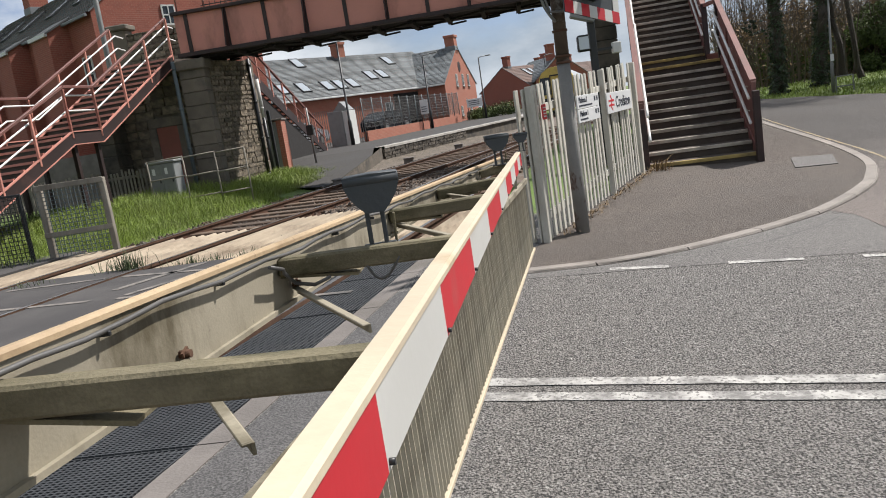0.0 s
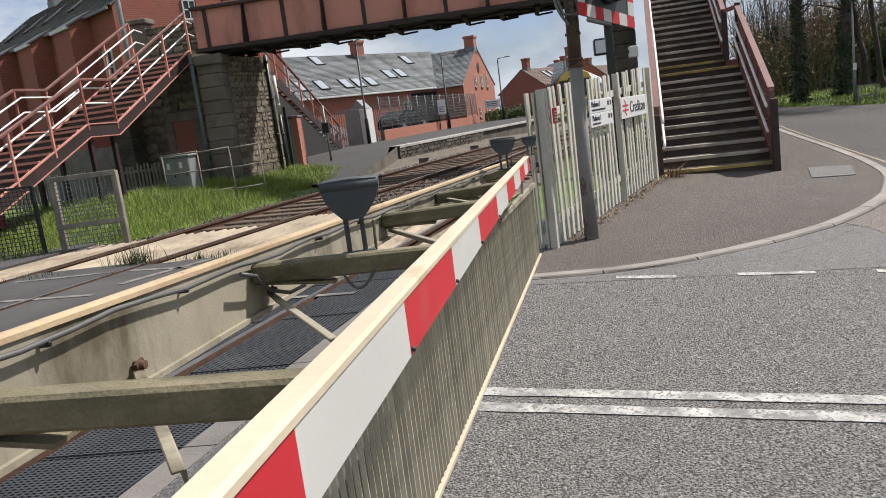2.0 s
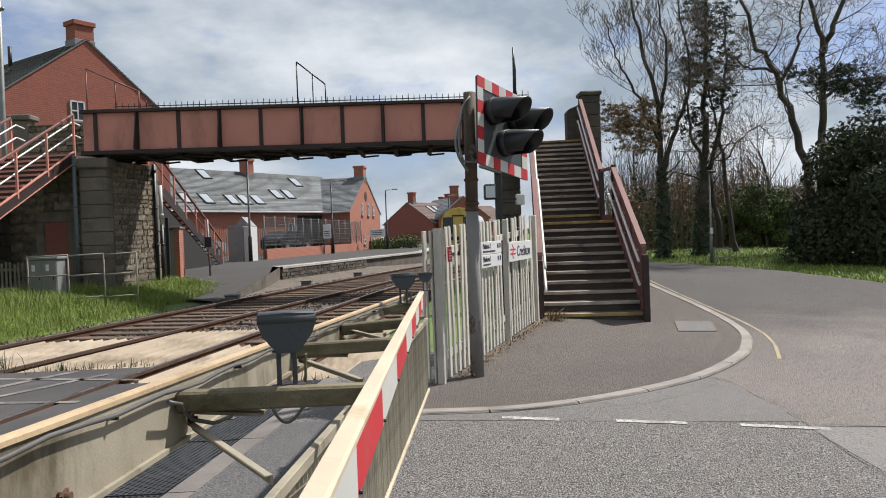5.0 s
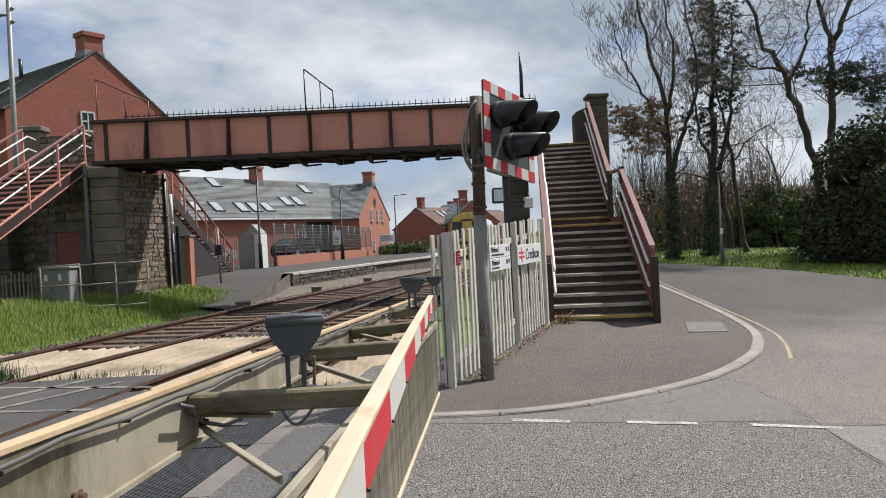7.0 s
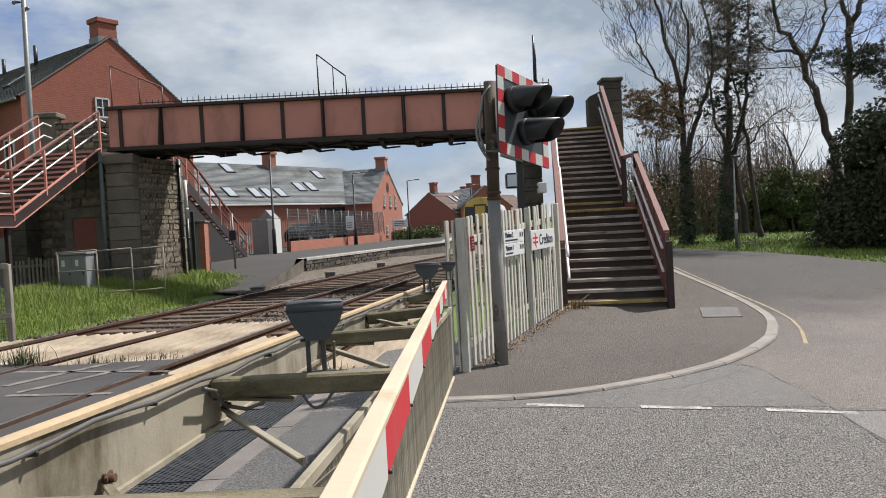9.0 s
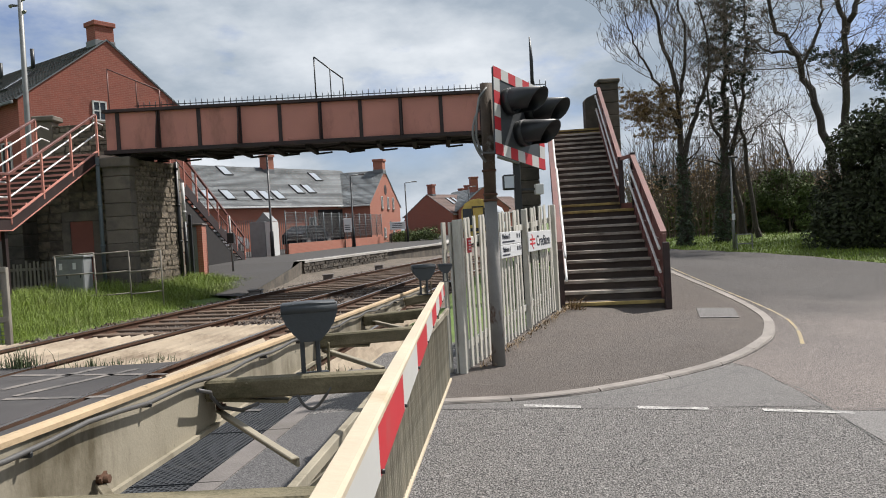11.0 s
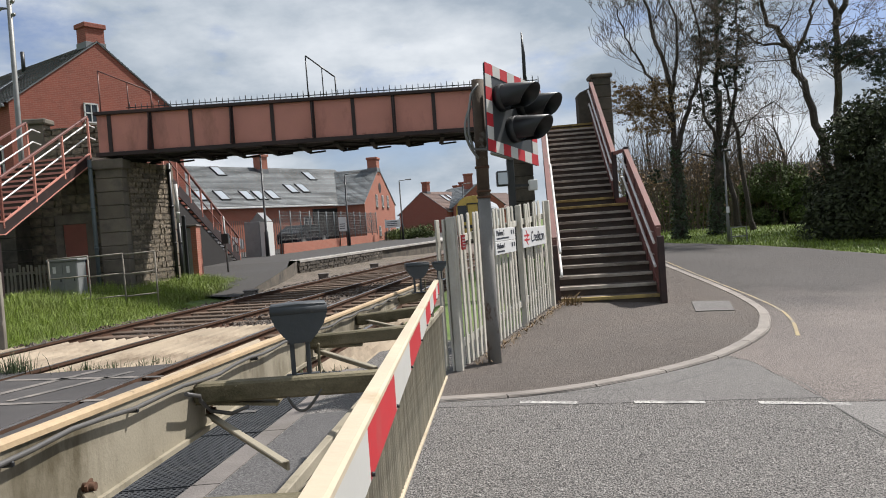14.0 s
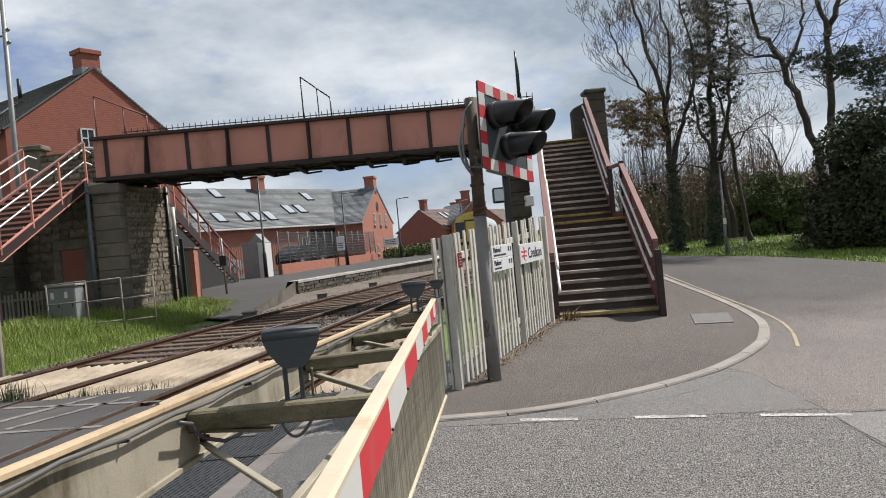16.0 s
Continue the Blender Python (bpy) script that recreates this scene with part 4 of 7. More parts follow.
boom_lamp(0.100, 6.56, 1.188, 0.120, 8)

# ---- station fence, signal pole and signs ----
def fence_x(y):
    return 0.24 + (1.82 - 0.24) * (y - 7.2) / 4.0


def fence_g(y):
    return 0.20 + 0.03 * (y - 7.2)


def fence_top(y):
    return 1.77 + 0.045 * (y - 7.2)


FDIR = Vector((1.58, 4.0, 0)).normalized()
fence = thing("station_fence", "weathered cream-white timber picket fence between road and track", "fence")
fang = math.degrees(math.atan2(FDIR.x, FDIR.y))


def picket(y, w, parent, hgt=1.0, off=0.0, material=FENCE, th=0.016, drop=0.0):
    bm = B()
    h = fence_top(y) - fence_g(y) - 0.05 - drop
    for_pts = [(-w / 2, 0, 0), (w / 2, 0, 0), (w / 2, 0, h - w * 0.3), (w * 0.22, 0, h), (-w * 0.22, 0, h), (-w / 2, 0, h - w * 0.3)]
    prism(bm, for_pts, (0, 0, 0), (0, th, 0))
    ob = part("picket", bm, material, parent)
    ob.matrix_basis = pose(fence_x(y) + off, y, fence_g(y) + 0.04, random.uniform(-0.6, 0.6), random.uniform(-0.9, 0.9), 90 - fang)
    return ob


for i in range(28):
    y = 7.34 + i * 0.138
    if abs(y - 9.62) < 0.08:
        continue
    picket(y, 0.062, fence, drop=random.uniform(0, 0.02))
for y, w, h in ((7.2, 0.065, 0.0), (9.62, 0.05, -0.04), (11.2, 0.10, 0.02)):
    bm = B()
    bar(bm, (0, 0, -0.15), (0, 0, fence_top(y) - fence_g(y) - 0.03), w, 0.07, 0.008)
    ob = part("post", bm, FENCE, fence, "square timber fence post")
    ob.matrix_basis = pose(fence_x(y), y, fence_g(y), 0, 0, 90 - fang)
for hh in (0.26, 1.30):
    bm = B()
    a, b = 7.2, 11.2
    bar(bm, (fence_x(a) - 0.035, a, fence_g(a) + hh), (fence_x(b) - 0.035, b, fence_g(b) + hh + 0.08), 0.035, 0.075, 0.004)
    part("rail", bm, FENCE, fence, "cream horizontal fence rail")
# return panel toward the track
for k, (x, y) in enumerate(((0.195, 7.24), (0.115, 7.32))):
    bm = B()
    bar(bm, (0, 0, 0), (0, 0, 1.50), 0.07, 0.02, 0.004)
    ob = part("picket", bm, FENCE, fence, "weathered fence board")
    ob.matrix_basis = pose(x, y, 0.22, 0, 1.0 * (k - 1), 60)
small = thing("warning_plate", "small red warning plate with white lines on the fence", "sign", pose(fence_x(7.42) + 0.04, 7.42, 1.48, 0, 0, 90 - fang))
bm2 = B()
box(bm2, (-0.055, -0.006, -0.075), (0.055, 0.006, 0.075), None, 0.004)
part("plate", bm2, SIGN_RED, small)
for k in range(4):
    bm = B()
    box(bm, (-0.04, -0.0095, 0.035 - k * 0.028), (0.035 - 0.012 * (k % 2), -0.0065, 0.047 - k * 0.028))
    part("text_bar", bm, SIGN_W, small)


def text_mesh(body, size, depth=0.0015):
    cu = bpy.data.curves.new("text", "FONT")
    cu.body, cu.size, cu.extrude = body, size, depth
    cu.align_x, cu.align_y = "LEFT", "CENTER"
    ob = bpy.data.objects.new("text", cu)
    scene.collection.objects.link(ob)
    dg = bpy.context.evaluated_depsgraph_get()
    me = bpy.data.meshes.new_from_object(ob.evaluated_get(dg))
    bpy.data.objects.remove(ob)
    return me


def sign_text(body, size, parent, x, z, material, label="", squeeze=1.0):
    me = text_mesh(body, size)
    me.materials.clear()
    me.materials.append(material)
    ob = new("lettering", me)
    ob.parent = parent
    ob.matrix_basis = Matrix.Translation((x, -0.011, z)) @ Matrix.Rotation(radians(90), 4, "X") @ Matrix.Diagonal((squeeze, 1, 1, 1))
    return tagged(ob, label)


# station name sign
def sign_pose(y, z, off=0.05):
    n2 = Vector((FDIR.y, -FDIR.x, 0))
    return pose(fence_x(y) + n2.x * off, y + n2.y * off, z, 0, 0, 90 - fang)


name_sign = thing("station_sign", "white station name sign with dark lettering fixed on the fence", "sign", sign_pose(10.16, 1.425))
bm = B()
box(bm, (-0.63, -0.008, -0.13), (0.66, 0.008, 0.13), None, 0.004)
part("panel", bm, SIGN_W, name_sign)
sign_text("Crediton", 0.20, name_sign, -0.22, -0.005, SIGN_TXT, "dark lettering", 1.06)
bm = B()
for z, s in ((0.028, 1), (-0.028, -1)):
    box(bm, (-0.46, -0.0105, z - 0.011), (-0.27, -0.009, z + 0.011))
prism(bm, [(-0.40, -0.0105, 0.095), (-0.375, -0.0105, 0.095), (-0.33, -0.0105, 0.04), (-0.36, -0.0105, 0.04)], (0, 0, 0), (0, 0.0015, 0))
prism(bm, [(-0.40, -0.0105, -0.018), (-0.37, -0.0105, -0.018), (-0.325, -0.0105, 0.018), (-0.355, -0.0105, 0.018)], (0, 0, 0), (0, 0.0015, 0))
prism(bm, [(-0.40, -0.0105, -0.04), (-0.37, -0.0105, -0.04), (-0.325, -0.0105, -0.095), (-0.35, -0.0105, -0.095)], (0, 0, 0), (0, 0.0015, 0))
for v in bm.verts:
    v.co.x = -0.56 + (v.co.x + 0.46) * 1.4
part("emblem", bm, SIGN_RED, name_sign, "red railway emblem")
plat_sign = thing("platform_sign", "white platform direction sign with dark text on the fence", "sign", sign_pose(8.84, 1.43))
for z0, z1 in ((0.003, 0.15), (-0.15, -0.003)):
    bm = B()
    box(bm, (-0.46, -0.008, z0), (0.42, 0.008, z1), None, 0.003)
    part("panel", bm, SIGN_W, plat_sign)
sign_text("Platform 2", 0.085, plat_sign, -0.40, 0.095, SIGN_TXT, "dark lettering", 0.9)
sign_text("Platform 1", 0.085, plat_sign, -0.40, -0.055, SIGN_TXT, "dark lettering", 0.9)
for z in (0.035, -0.115):
    bm = B()
    box(bm, (-0.40, -0.0105, z - 0.009), (0.12 if z > 0 else -0.1, -0.009, z + 0.009))
    part("text_bar", bm, SIGN_TXT, plat_sign)
    for x in (0.22, 0.32):
        bm = B()
        box(bm, (x, -0.0105, z + 0.032), (x + 0.055, -0.009, z + 0.085))
        part("pictogram", bm, SIGN_TXT, plat_sign)

# signal pole
pole = thing("signal_pole", "old grey steel signal pole with peeling paint and rust", "pole", pose(0.61, 7.53, 0.2))
bm = B()
tube(bm, [(0, 0, -0.1), (0, 0, 0.6), (0.004, 0, 1.72)], [0.070, 0.067, 0.064], 20)
part("lower_shaft", bm, POLE, pole, "pale grey flaking lower shaft")
bm = B()
tube(bm, [(0.004, 0, 1.72), (0.02, 0, 2.9)], [0.064, 0.062], 20)
part("upper_shaft", bm, POLE_TOP, pole, "brown rusted upper shaft")
for z in (1.72, 1.78, 2.02):
    bm = B()
    tube(bm, [(0.006, 0, z - 0.012), (0.006, 0, z + 0.012)], 0.074, 20)
    part("band", bm, RUST, pole, "thin rusty band")
bm = B()
pts = []
for i in range(26):
    a = i / 25 * math.pi * 1.75 - 0.4
    pts.append((-0.05 - 0.09 * math.sin(a) ** 2 * (1 if i < 20 else 1) - 0.02 * math.cos(a), -0.07 - 0.02 * math.sin(a), 2.62 - 0.0 + 0.26 * math.cos(a) - 0.25))
tube(bm, pts, 0.013, 6)
tube(bm, [(0.02, -0.07, 2.85), (-0.06, -0.08, 2.75), (-0.10, -0.09, 2.55), (-0.11, -0.09, 2.35), (-0.07, -0.09, 2.2), (0.05, -0.08, 2.19), (0.14, -0.06, 2.26), (0.18, -0.02, 2.4)], 0.014, 6)
part("cable_loop", bm, GALV, pole, "loop of grey armoured cable")

# road signal: backboard and three hooded lamps
sig = thing("road_signal", "road signal with red and white bordered board and black hoods", "traffic light", pose(0.95, 7.56, 2.72, -5, 9, 50))
# local x along the board, -y out of its face
SW, SH = 0.45, 0.445
bm = B()
box(bm, (-SW, -0.012, -SH), (SW, 0.012, SH), None, 0.01)
part("backboard", bm, DARKGREY, sig, "dark grey backboard")
nb = 7
for k in range(nb):
    for z0 in (-SH, SH - 0.115):
        bm = B()
        x0, x1 = -SW + 2 * SW * k / nb, -SW + 2 * SW * (k + 1) / nb
        box(bm, (x0, -0.018, z0), (x1, -0.0125, z0 + 0.115))
        part("border_stripe", bm, RED if k % 2 == 0 else WHITE, sig)
for k in range(5):
    for x0 in (-SW, SW - 0.10):
        bm = B()
        z0, z1 = -SH + 0.115 + (2 * SH - 0.23) * k / 5, -SH + 0.115 + (2 * SH - 0.23) * (k + 1) / 5
        box(bm, (x0, -0.018, z0), (x0 + 0.10, -0.0125, z1))
        part("border_stripe", bm, RED if k % 2 == 1 else WHITE, sig)


def hooded(x, z, lit):
    bm = B()
    tube(bm, [(x, -0.012, z), (x, -0.10, z)], 0.135, 24)
    head = part("lamp_head", bm, BLACK, sig, "round black lamp head")
    bm = B()
    n, ln = 18, 0.36
    loops = []
    for s, r in ((0.0, 0.132), (0.06, 0.128), (ln, 0.112)):
        out, inn = [], []
        for k in range(n + 1):
            a = radians(-62 + (304) * k / n)
            cut = ln * (0.42 + 0.58 * (0.5 + 0.5 * math.sin(a)) ** 0.7)
            d = min(s, cut) if s == ln else s
            rr = r if s < ln else 0.132 - (0.02) * d / ln
            out.append(bm.verts.new((x + rr * math.cos(a), -0.10 - d, z + rr * math.sin(a) - 0.16 * d)))
            inn.append(bm.verts.new((x + (rr - 0.008) * math.cos(a), -0.10 - d, z + (rr - 0.008) * math.sin(a) - 0.16 * d)))
        loops.append((out, inn))
    for (o0, i0), (o1, i1) in zip(loops[:-1], loops[1:]):
        for k in range(n):
            for f in (bm.faces.new((o0[k], o0[k + 1], o1[k + 1], o1[k])), bm.faces.new((i0[k], i1[k], i1[k + 1], i0[k + 1]))):
                f.smooth = True
    o, i = loops[-1]
    for k in range(n):
        bm.faces.new((o[k], o[k + 1], i[k + 1], i[k]))
    for (o0, i0), (o1, i1) in zip(loops[:-1], loops[1:]):
        for k in (0, n):
            bm.faces.new((o0[k], o1[k], i1[k], i0[k]))
    part("hood", bm, BLACK, head)
    bm = B()
    tube(bm, [(x, -0.10, z), (x, -0.115, z)], 0.115, 20)
    part("lens", bm, GLASS, head, "dark red signal lens")


hooded(-0.21, 0.13, True)
hooded(0.21, 0.13, False)
hooded(0.0, -0.15, False)
for z in (0.2, -0.2):
    bm = B()
    bar(bm, (-0.3, 0.07, z), (0.1, 0.03, z), 0.05, 0.05, 0.004)
    part("bracket", bm, GALV, sig)

# ---- footbridge: approach stairs, road side ----
SD = Vector((0.148, 1, 0)).normalized()
SR = Vector((SD.y, -SD.x, 0))


def stair_flight(name_parent, base, k, rise, going, width, first_y, last_y, left_handrail=True):
    """Treads going up along +y of the parent from base; returns the top point."""
    for i in range(k):
        z = base[2] + rise * (i + 1)
        y = base[1] + going * i
        bm = B()
        box(bm, (base[0], y, z - 0.05), (base[0] + width, y + going + 0.03, z), None, 0.004)
        tr = part("tread", bm, TREAD, name_parent, "")
        bm = B()
        box(bm, (base[0] + 0.005, y - 0.022, z - 0.048), (base[0] + width - 0.005, y + 0.045, z + 0.004), None, 0.004)
        part("nosing", bm, NOSING_Y if i in (first_y, last_y) else NOSING, tr, "yellow-painted nosing" if i in (first_y, last_y) else "pale worn nosing")
        bm = B()
        box(bm, (base[0], y + 0.012, z - rise + 0.001), (base[0] + width, y + 0.03, z - 0.05))
        part("riser", bm, TREAD, name_parent, "dark weathered riser board")


stair_m = Matrix.Translation((2.02, 11.72, 0.225)) @ Matrix(((SR.x, SD.x, 0, 0), (SR.y, SD.y, 0, 0), (0, 0, 1, 0), (0, 0, 0, 1)))
stairs = thing("footbridge_stairs", "timber footbridge stairs with pale nosings, maroon sides and white handrails", "stairs", stair_m)
W1, G1, R1 = 1.53, 0.362, 0.1475
stair_flight(stairs, (0, 0, 0), 10, R1, G1, W1, 0, -1)
yl = 10 * G1
zl = 11 * R1
bm = B()
box(bm, (0, yl, zl - 0.06), (W1, yl + 0.95, zl), None, 0.004)
part("landing", bm, TREAD, stairs, "timber half landing")
bm = B()
box(bm, (0.005, yl - 0.022, zl - 0.048), (W1 - 0.005, yl + 0.05, zl + 0.004), None, 0.004)
part("nosing", bm, NOSING_Y, stairs, "yellow-painted nosing")
bm = B()
box(bm, (0, yl + 0.012, zl - R1), (W1, yl + 0.03, zl - 0.05))
part("riser", bm, TREAD, stairs)
yu = yl + 0.86
W2, G2, R2 = 1.36, 0.352, 0.1545
stair_flight(stairs, (0.0, yu, zl), 14, R2, G2, W2, 0, -1)
ytop, ztop = yu + 14 * G2, zl + 15 * R2
bm = B()
box(bm, (-0.1, ytop, ztop - 0.08), (W2, ytop + 1.7, ztop), None, 0.004)
part("landing", bm, TREAD, stairs, "timber top landing")
bm = B()
box(bm, (0.005, ytop - 0.022, ztop - 0.048), (W2, ytop + 0.05, ztop + 0.004), None, 0.004)
box(bm, (0.0, ytop + 0.012, ztop - R2), (W2, ytop + 0.03, ztop - 0.05))
part("nosing", bm, NOSING_Y, stairs, "yellow-painted nosing")


def side_panel(parent, x, pts, h, th=0.05, infill=True):
    """A maroon stair side: string, sloping top rail and panelled infill along pts (y, z of the nosing line)."""
    for (y0, z0), (y1, z1) in zip(pts[:-1], pts[1:]):
        bm = B()
        prism(bm, [(x, y0, z0 - 0.22), (x, y1, z1 - 0.22), (x, y1, z1 + 0.09), (x, y0, z0 + 0.09)], (0, 0, 0), (th, 0, 0))
        part("string", bm, MAROON, parent, "maroon stair string")
        bm = B()
        prism(bm, [(x - 0.02, y0, z0 + h - 0.06), (x - 0.02, y1, z1 + h - 0.06), (x - 0.02, y1, z1 + h), (x - 0.02, y0, z0 + h)], (0, 0, 0), (th + 0.04, 0, 0))
        part("top_rail", bm, MAROON, parent, "maroon top rail")
        if infill:
            bm = B()
            prism(bm, [(x + 0.018, y0, z0 + 0.05), (x + 0.018, y1, z1 + 0.05), (x + 0.018, y1, z1 + h - 0.04), (x + 0.018, y0, z0 + h - 0.04)], (0, 0, 0), (0.014, 0, 0))
            part("side_board", bm, MAROON, parent, "maroon boarded side")
            k = max(1, int((y1 - y0) / 1.1))
            for i in range(k + 1):
                f = i / k
                y, z = y0 + (y1 - y0) * f, z0 + (z1 - z0) * f
                bm = B()
                bar(bm, (x + th / 2, y, z - 0.1), (x + th / 2, y, z + h - 0.03), th + 0.012, 0.06, 0.004)
                part("stanchion", bm, MAROON, parent)


side_panel(stairs, -0.06, [(0.02, 0.10), (yl, zl), (yu, zl + 0.02), (ytop, ztop)], 1.02)
side_panel(stairs, W1, [(0.02, 0.10), (yl + 0.1, zl)], 1.10)
side_panel(stairs, W2, [(yu - 0.05, zl), (ytop, ztop)], 1.10)
bm = B()
prism(bm, [(W2, yu - 0.1, zl - 0.2), (W1 + 0.05, yl + 0.12, zl - 0.2), (W1 + 0.05, yl + 0.12, zl + 0.12), (W2, yu - 0.1, zl + 0.12)], (0, 0, 0), (0.02, 0.03, 0))
part("string", bm, MAROON, stairs)
bm = B()
bar(bm, (W2 + 0.02, yu, zl + 1.06), (W1 + 0.03, yl + 0.1, zl + 1.06), 0.06, 0.07, 0.005)
part("top_rail", bm, MAROON, stairs)
for x, y, z0, h in ((-0.045, -0.08, 0, 1.0), (W1 + 0.03, -0.10, -0.02, 1.06), (W1 + 0.03, yl + 0.08, zl - 0.3, 1.42), (W2 + 0.03, yu - 0.05, zl - 0.3, 1.40)):
    bm = B()
    bar(bm, (x, y, z0), (x, y, z0 + h), 0.10, 0.10, 0.008)
    part("newel", bm, GIRDER_DARK, stairs, "dark maroon newel post")


def handrails(parent, x, pts, hs, material=HANDRAIL, r=0.022, tails=0.25):
    for h in hs:
        bm = B()
        q = [(x, y, z + h) for y, z in pts]
        tube(bm, q, r, 8)
        part("handrail", bm, material, parent, "white tubular handrail")
        for f in (0.12, 0.5, 0.88):
            bm = B()
            y = pts[0][0] + (pts[-1][0] - pts[0][0]) * f
            for (y0, z0), (y1, z1) in zip(pts[:-1], pts[1:]):
                if y0 <= y <= y1:
                    z = z0 + (z1 - z0) * (y - y0) / max(1e-6, y1 - y0) + h
                    s = -0.07 if x < 0.6 else 0.07
                    tube(bm, [(x, y, z - 0.02), (x + s, y, z - 0.05)], 0.009, 6)
            if len(bm.verts):
                part("handrail_bracket", bm, material, parent)
            else:
                bm.free()


handrails(stairs, 0.04, [(-0.20, 0.0), (0.0, 0.10), (yl, zl), (yu, zl), (ytop - 0.2, ztop - 0.1)], (0.52, 0.88))
handrails(stairs, W1 - 0.06, [(-0.05, 0.06), (yl + 0.05, zl - 0.02), (yl + 0.35, zl + 0.02)], (0.52, 0.88))
handrails(stairs, W2 - 0.06, [(yu - 0.25, zl - 0.02), (ytop, ztop), (ytop + 0.4, ztop)], (0.52, 0.88))
bm = B()
for x in (0.1, W1 - 0.12):
    for y, z in ((yl * 0.55, zl * 0.5), (yl + 0.5, zl - 0.1), (yu + 2.3, zl + 0.9), (ytop + 0.3, ztop - 0.15)):
        bar(bm, (min(x, W2), y, -0.1), (min(x, W2), y, z), 0.14, 0.14, 0.008)
part("trestle", bm, GIRDER_DARK, stairs, "dark steel trestle below the stairs")

# gate pier and wall at the stair head
def block_pier(name, lo, hi, label, cap=0.12, stone=DRESSED_DARK):
    t = thing(name, label, "pier")
    z, i = lo[2], 0
    while z < hi[2] - 0.02:
        h = min(0.34, hi[2] - z)
        bm = B()
        box(bm, (lo[0], lo[1], z + 0.004), (hi[0], hi[1], z + h - 0.004), None, 0.015)
        part("stone", bm, stone, t)
        z += h
        i += 1
    bm = B()
    box(bm, (lo[0] - 0.05, lo[1] - 0.05, hi[2]), (hi[0] + 0.05, hi[1] + 0.05, hi[2] + cap), None, 0.03)
    part("capping", bm, stone, t)
    return t


block_pier("stair_head_pier", (4.85, 21.0, 0.1), (5.36, 21.5, 5.40), "weathered dressed stone pier at the head of the stairs")
bm = B()
prism(bm, [(4.46, 21.2, 3.9), (4.86, 21.2, 3.9), (4.86, 21.2, 5.20), (4.52, 21.2, 5.06), (4.46, 21.2, 4.98)], (0, 0, 0), (0, 0.35, 0))
solid("parapet_stone", bm, DRESSED_DARK, "mossy dark stone parapet end beside the stair head", "parapet")
block_pier("bridge_end_pier", (2.45, 20.6, 0.1), (3.0, 21.4, 4.0), "dark stone pier carrying the bridge end", 0.1)

# ---- footbridge span ----
bridge = thing("footbridge", "riveted steel footbridge with red-brown panelled girders over the railway", "footbridge", pose(0, 21, 0))
BX0, BX1, BZ0, BZ1 = -8.75, 3.35, 4.22, 5.36
for yoff in (0.0, 1.9):
    bm = B()
    box(bm, (BX0, yoff, BZ0 + 0.05), (BX1, yoff + 0.02, BZ1 - 0.05))
    g = part("girder_web", bm, GIRDER, bridge, "red-brown riveted girder web")
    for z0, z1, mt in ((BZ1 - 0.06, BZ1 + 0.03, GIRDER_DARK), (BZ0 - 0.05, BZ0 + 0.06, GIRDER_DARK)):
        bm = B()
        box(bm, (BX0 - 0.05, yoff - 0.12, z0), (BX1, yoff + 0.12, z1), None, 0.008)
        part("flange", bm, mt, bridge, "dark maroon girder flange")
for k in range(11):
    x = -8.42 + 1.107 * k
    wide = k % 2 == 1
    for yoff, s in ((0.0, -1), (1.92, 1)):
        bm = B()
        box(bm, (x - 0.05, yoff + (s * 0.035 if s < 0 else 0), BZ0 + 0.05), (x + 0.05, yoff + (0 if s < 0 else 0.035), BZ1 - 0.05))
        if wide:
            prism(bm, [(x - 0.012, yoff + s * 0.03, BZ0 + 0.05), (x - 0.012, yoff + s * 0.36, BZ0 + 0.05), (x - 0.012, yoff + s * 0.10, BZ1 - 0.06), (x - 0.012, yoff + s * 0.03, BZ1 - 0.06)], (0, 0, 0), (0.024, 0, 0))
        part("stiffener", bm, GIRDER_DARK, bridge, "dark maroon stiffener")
# rivets and small plates along the web foot
rv = B()
for k in range(10):
    for j in range(3):
        x = -8.42 + 1.107 * k + 0.25 + 0.3 * j
        box(rv, (x - 0.05, -0.014, BZ0 + 0.10), (x + 0.05, -0.004, BZ0 + 0.16), None, 0.004)
    for j in range(16):
        x = -8.36 + 1.107 * k + 0.066 * j
        box(rv, (x - 0.008, -0.012, BZ0 + 0.075), (x + 0.008, -0.002, BZ0 + 0.088))
part("rivet_row", rv, GIRDER, bridge)["kind"] = "stuff"
# shade under the span is put into the colour of deck, girders and bracing
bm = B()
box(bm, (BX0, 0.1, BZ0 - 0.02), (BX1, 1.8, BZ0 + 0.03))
part("deck", bm, SHADE_BLACK, bridge, "bridge deck coloured near-black for the shade beneath")
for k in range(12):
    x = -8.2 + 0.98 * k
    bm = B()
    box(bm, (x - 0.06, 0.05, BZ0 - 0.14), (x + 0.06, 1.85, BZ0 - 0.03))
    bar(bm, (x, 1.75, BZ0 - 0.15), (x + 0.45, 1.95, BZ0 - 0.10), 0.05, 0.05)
    part("cross_girder", bm, SHADE_BLACK, bridge, "cross girder under the deck, blackened for shade")
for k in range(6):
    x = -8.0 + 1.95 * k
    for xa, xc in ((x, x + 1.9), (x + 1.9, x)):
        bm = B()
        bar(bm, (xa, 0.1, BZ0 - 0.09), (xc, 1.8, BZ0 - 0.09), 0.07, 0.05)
        part("bracing", bm, SHADE_BLACK, bridge, "diagonal bracing blackened for shade")
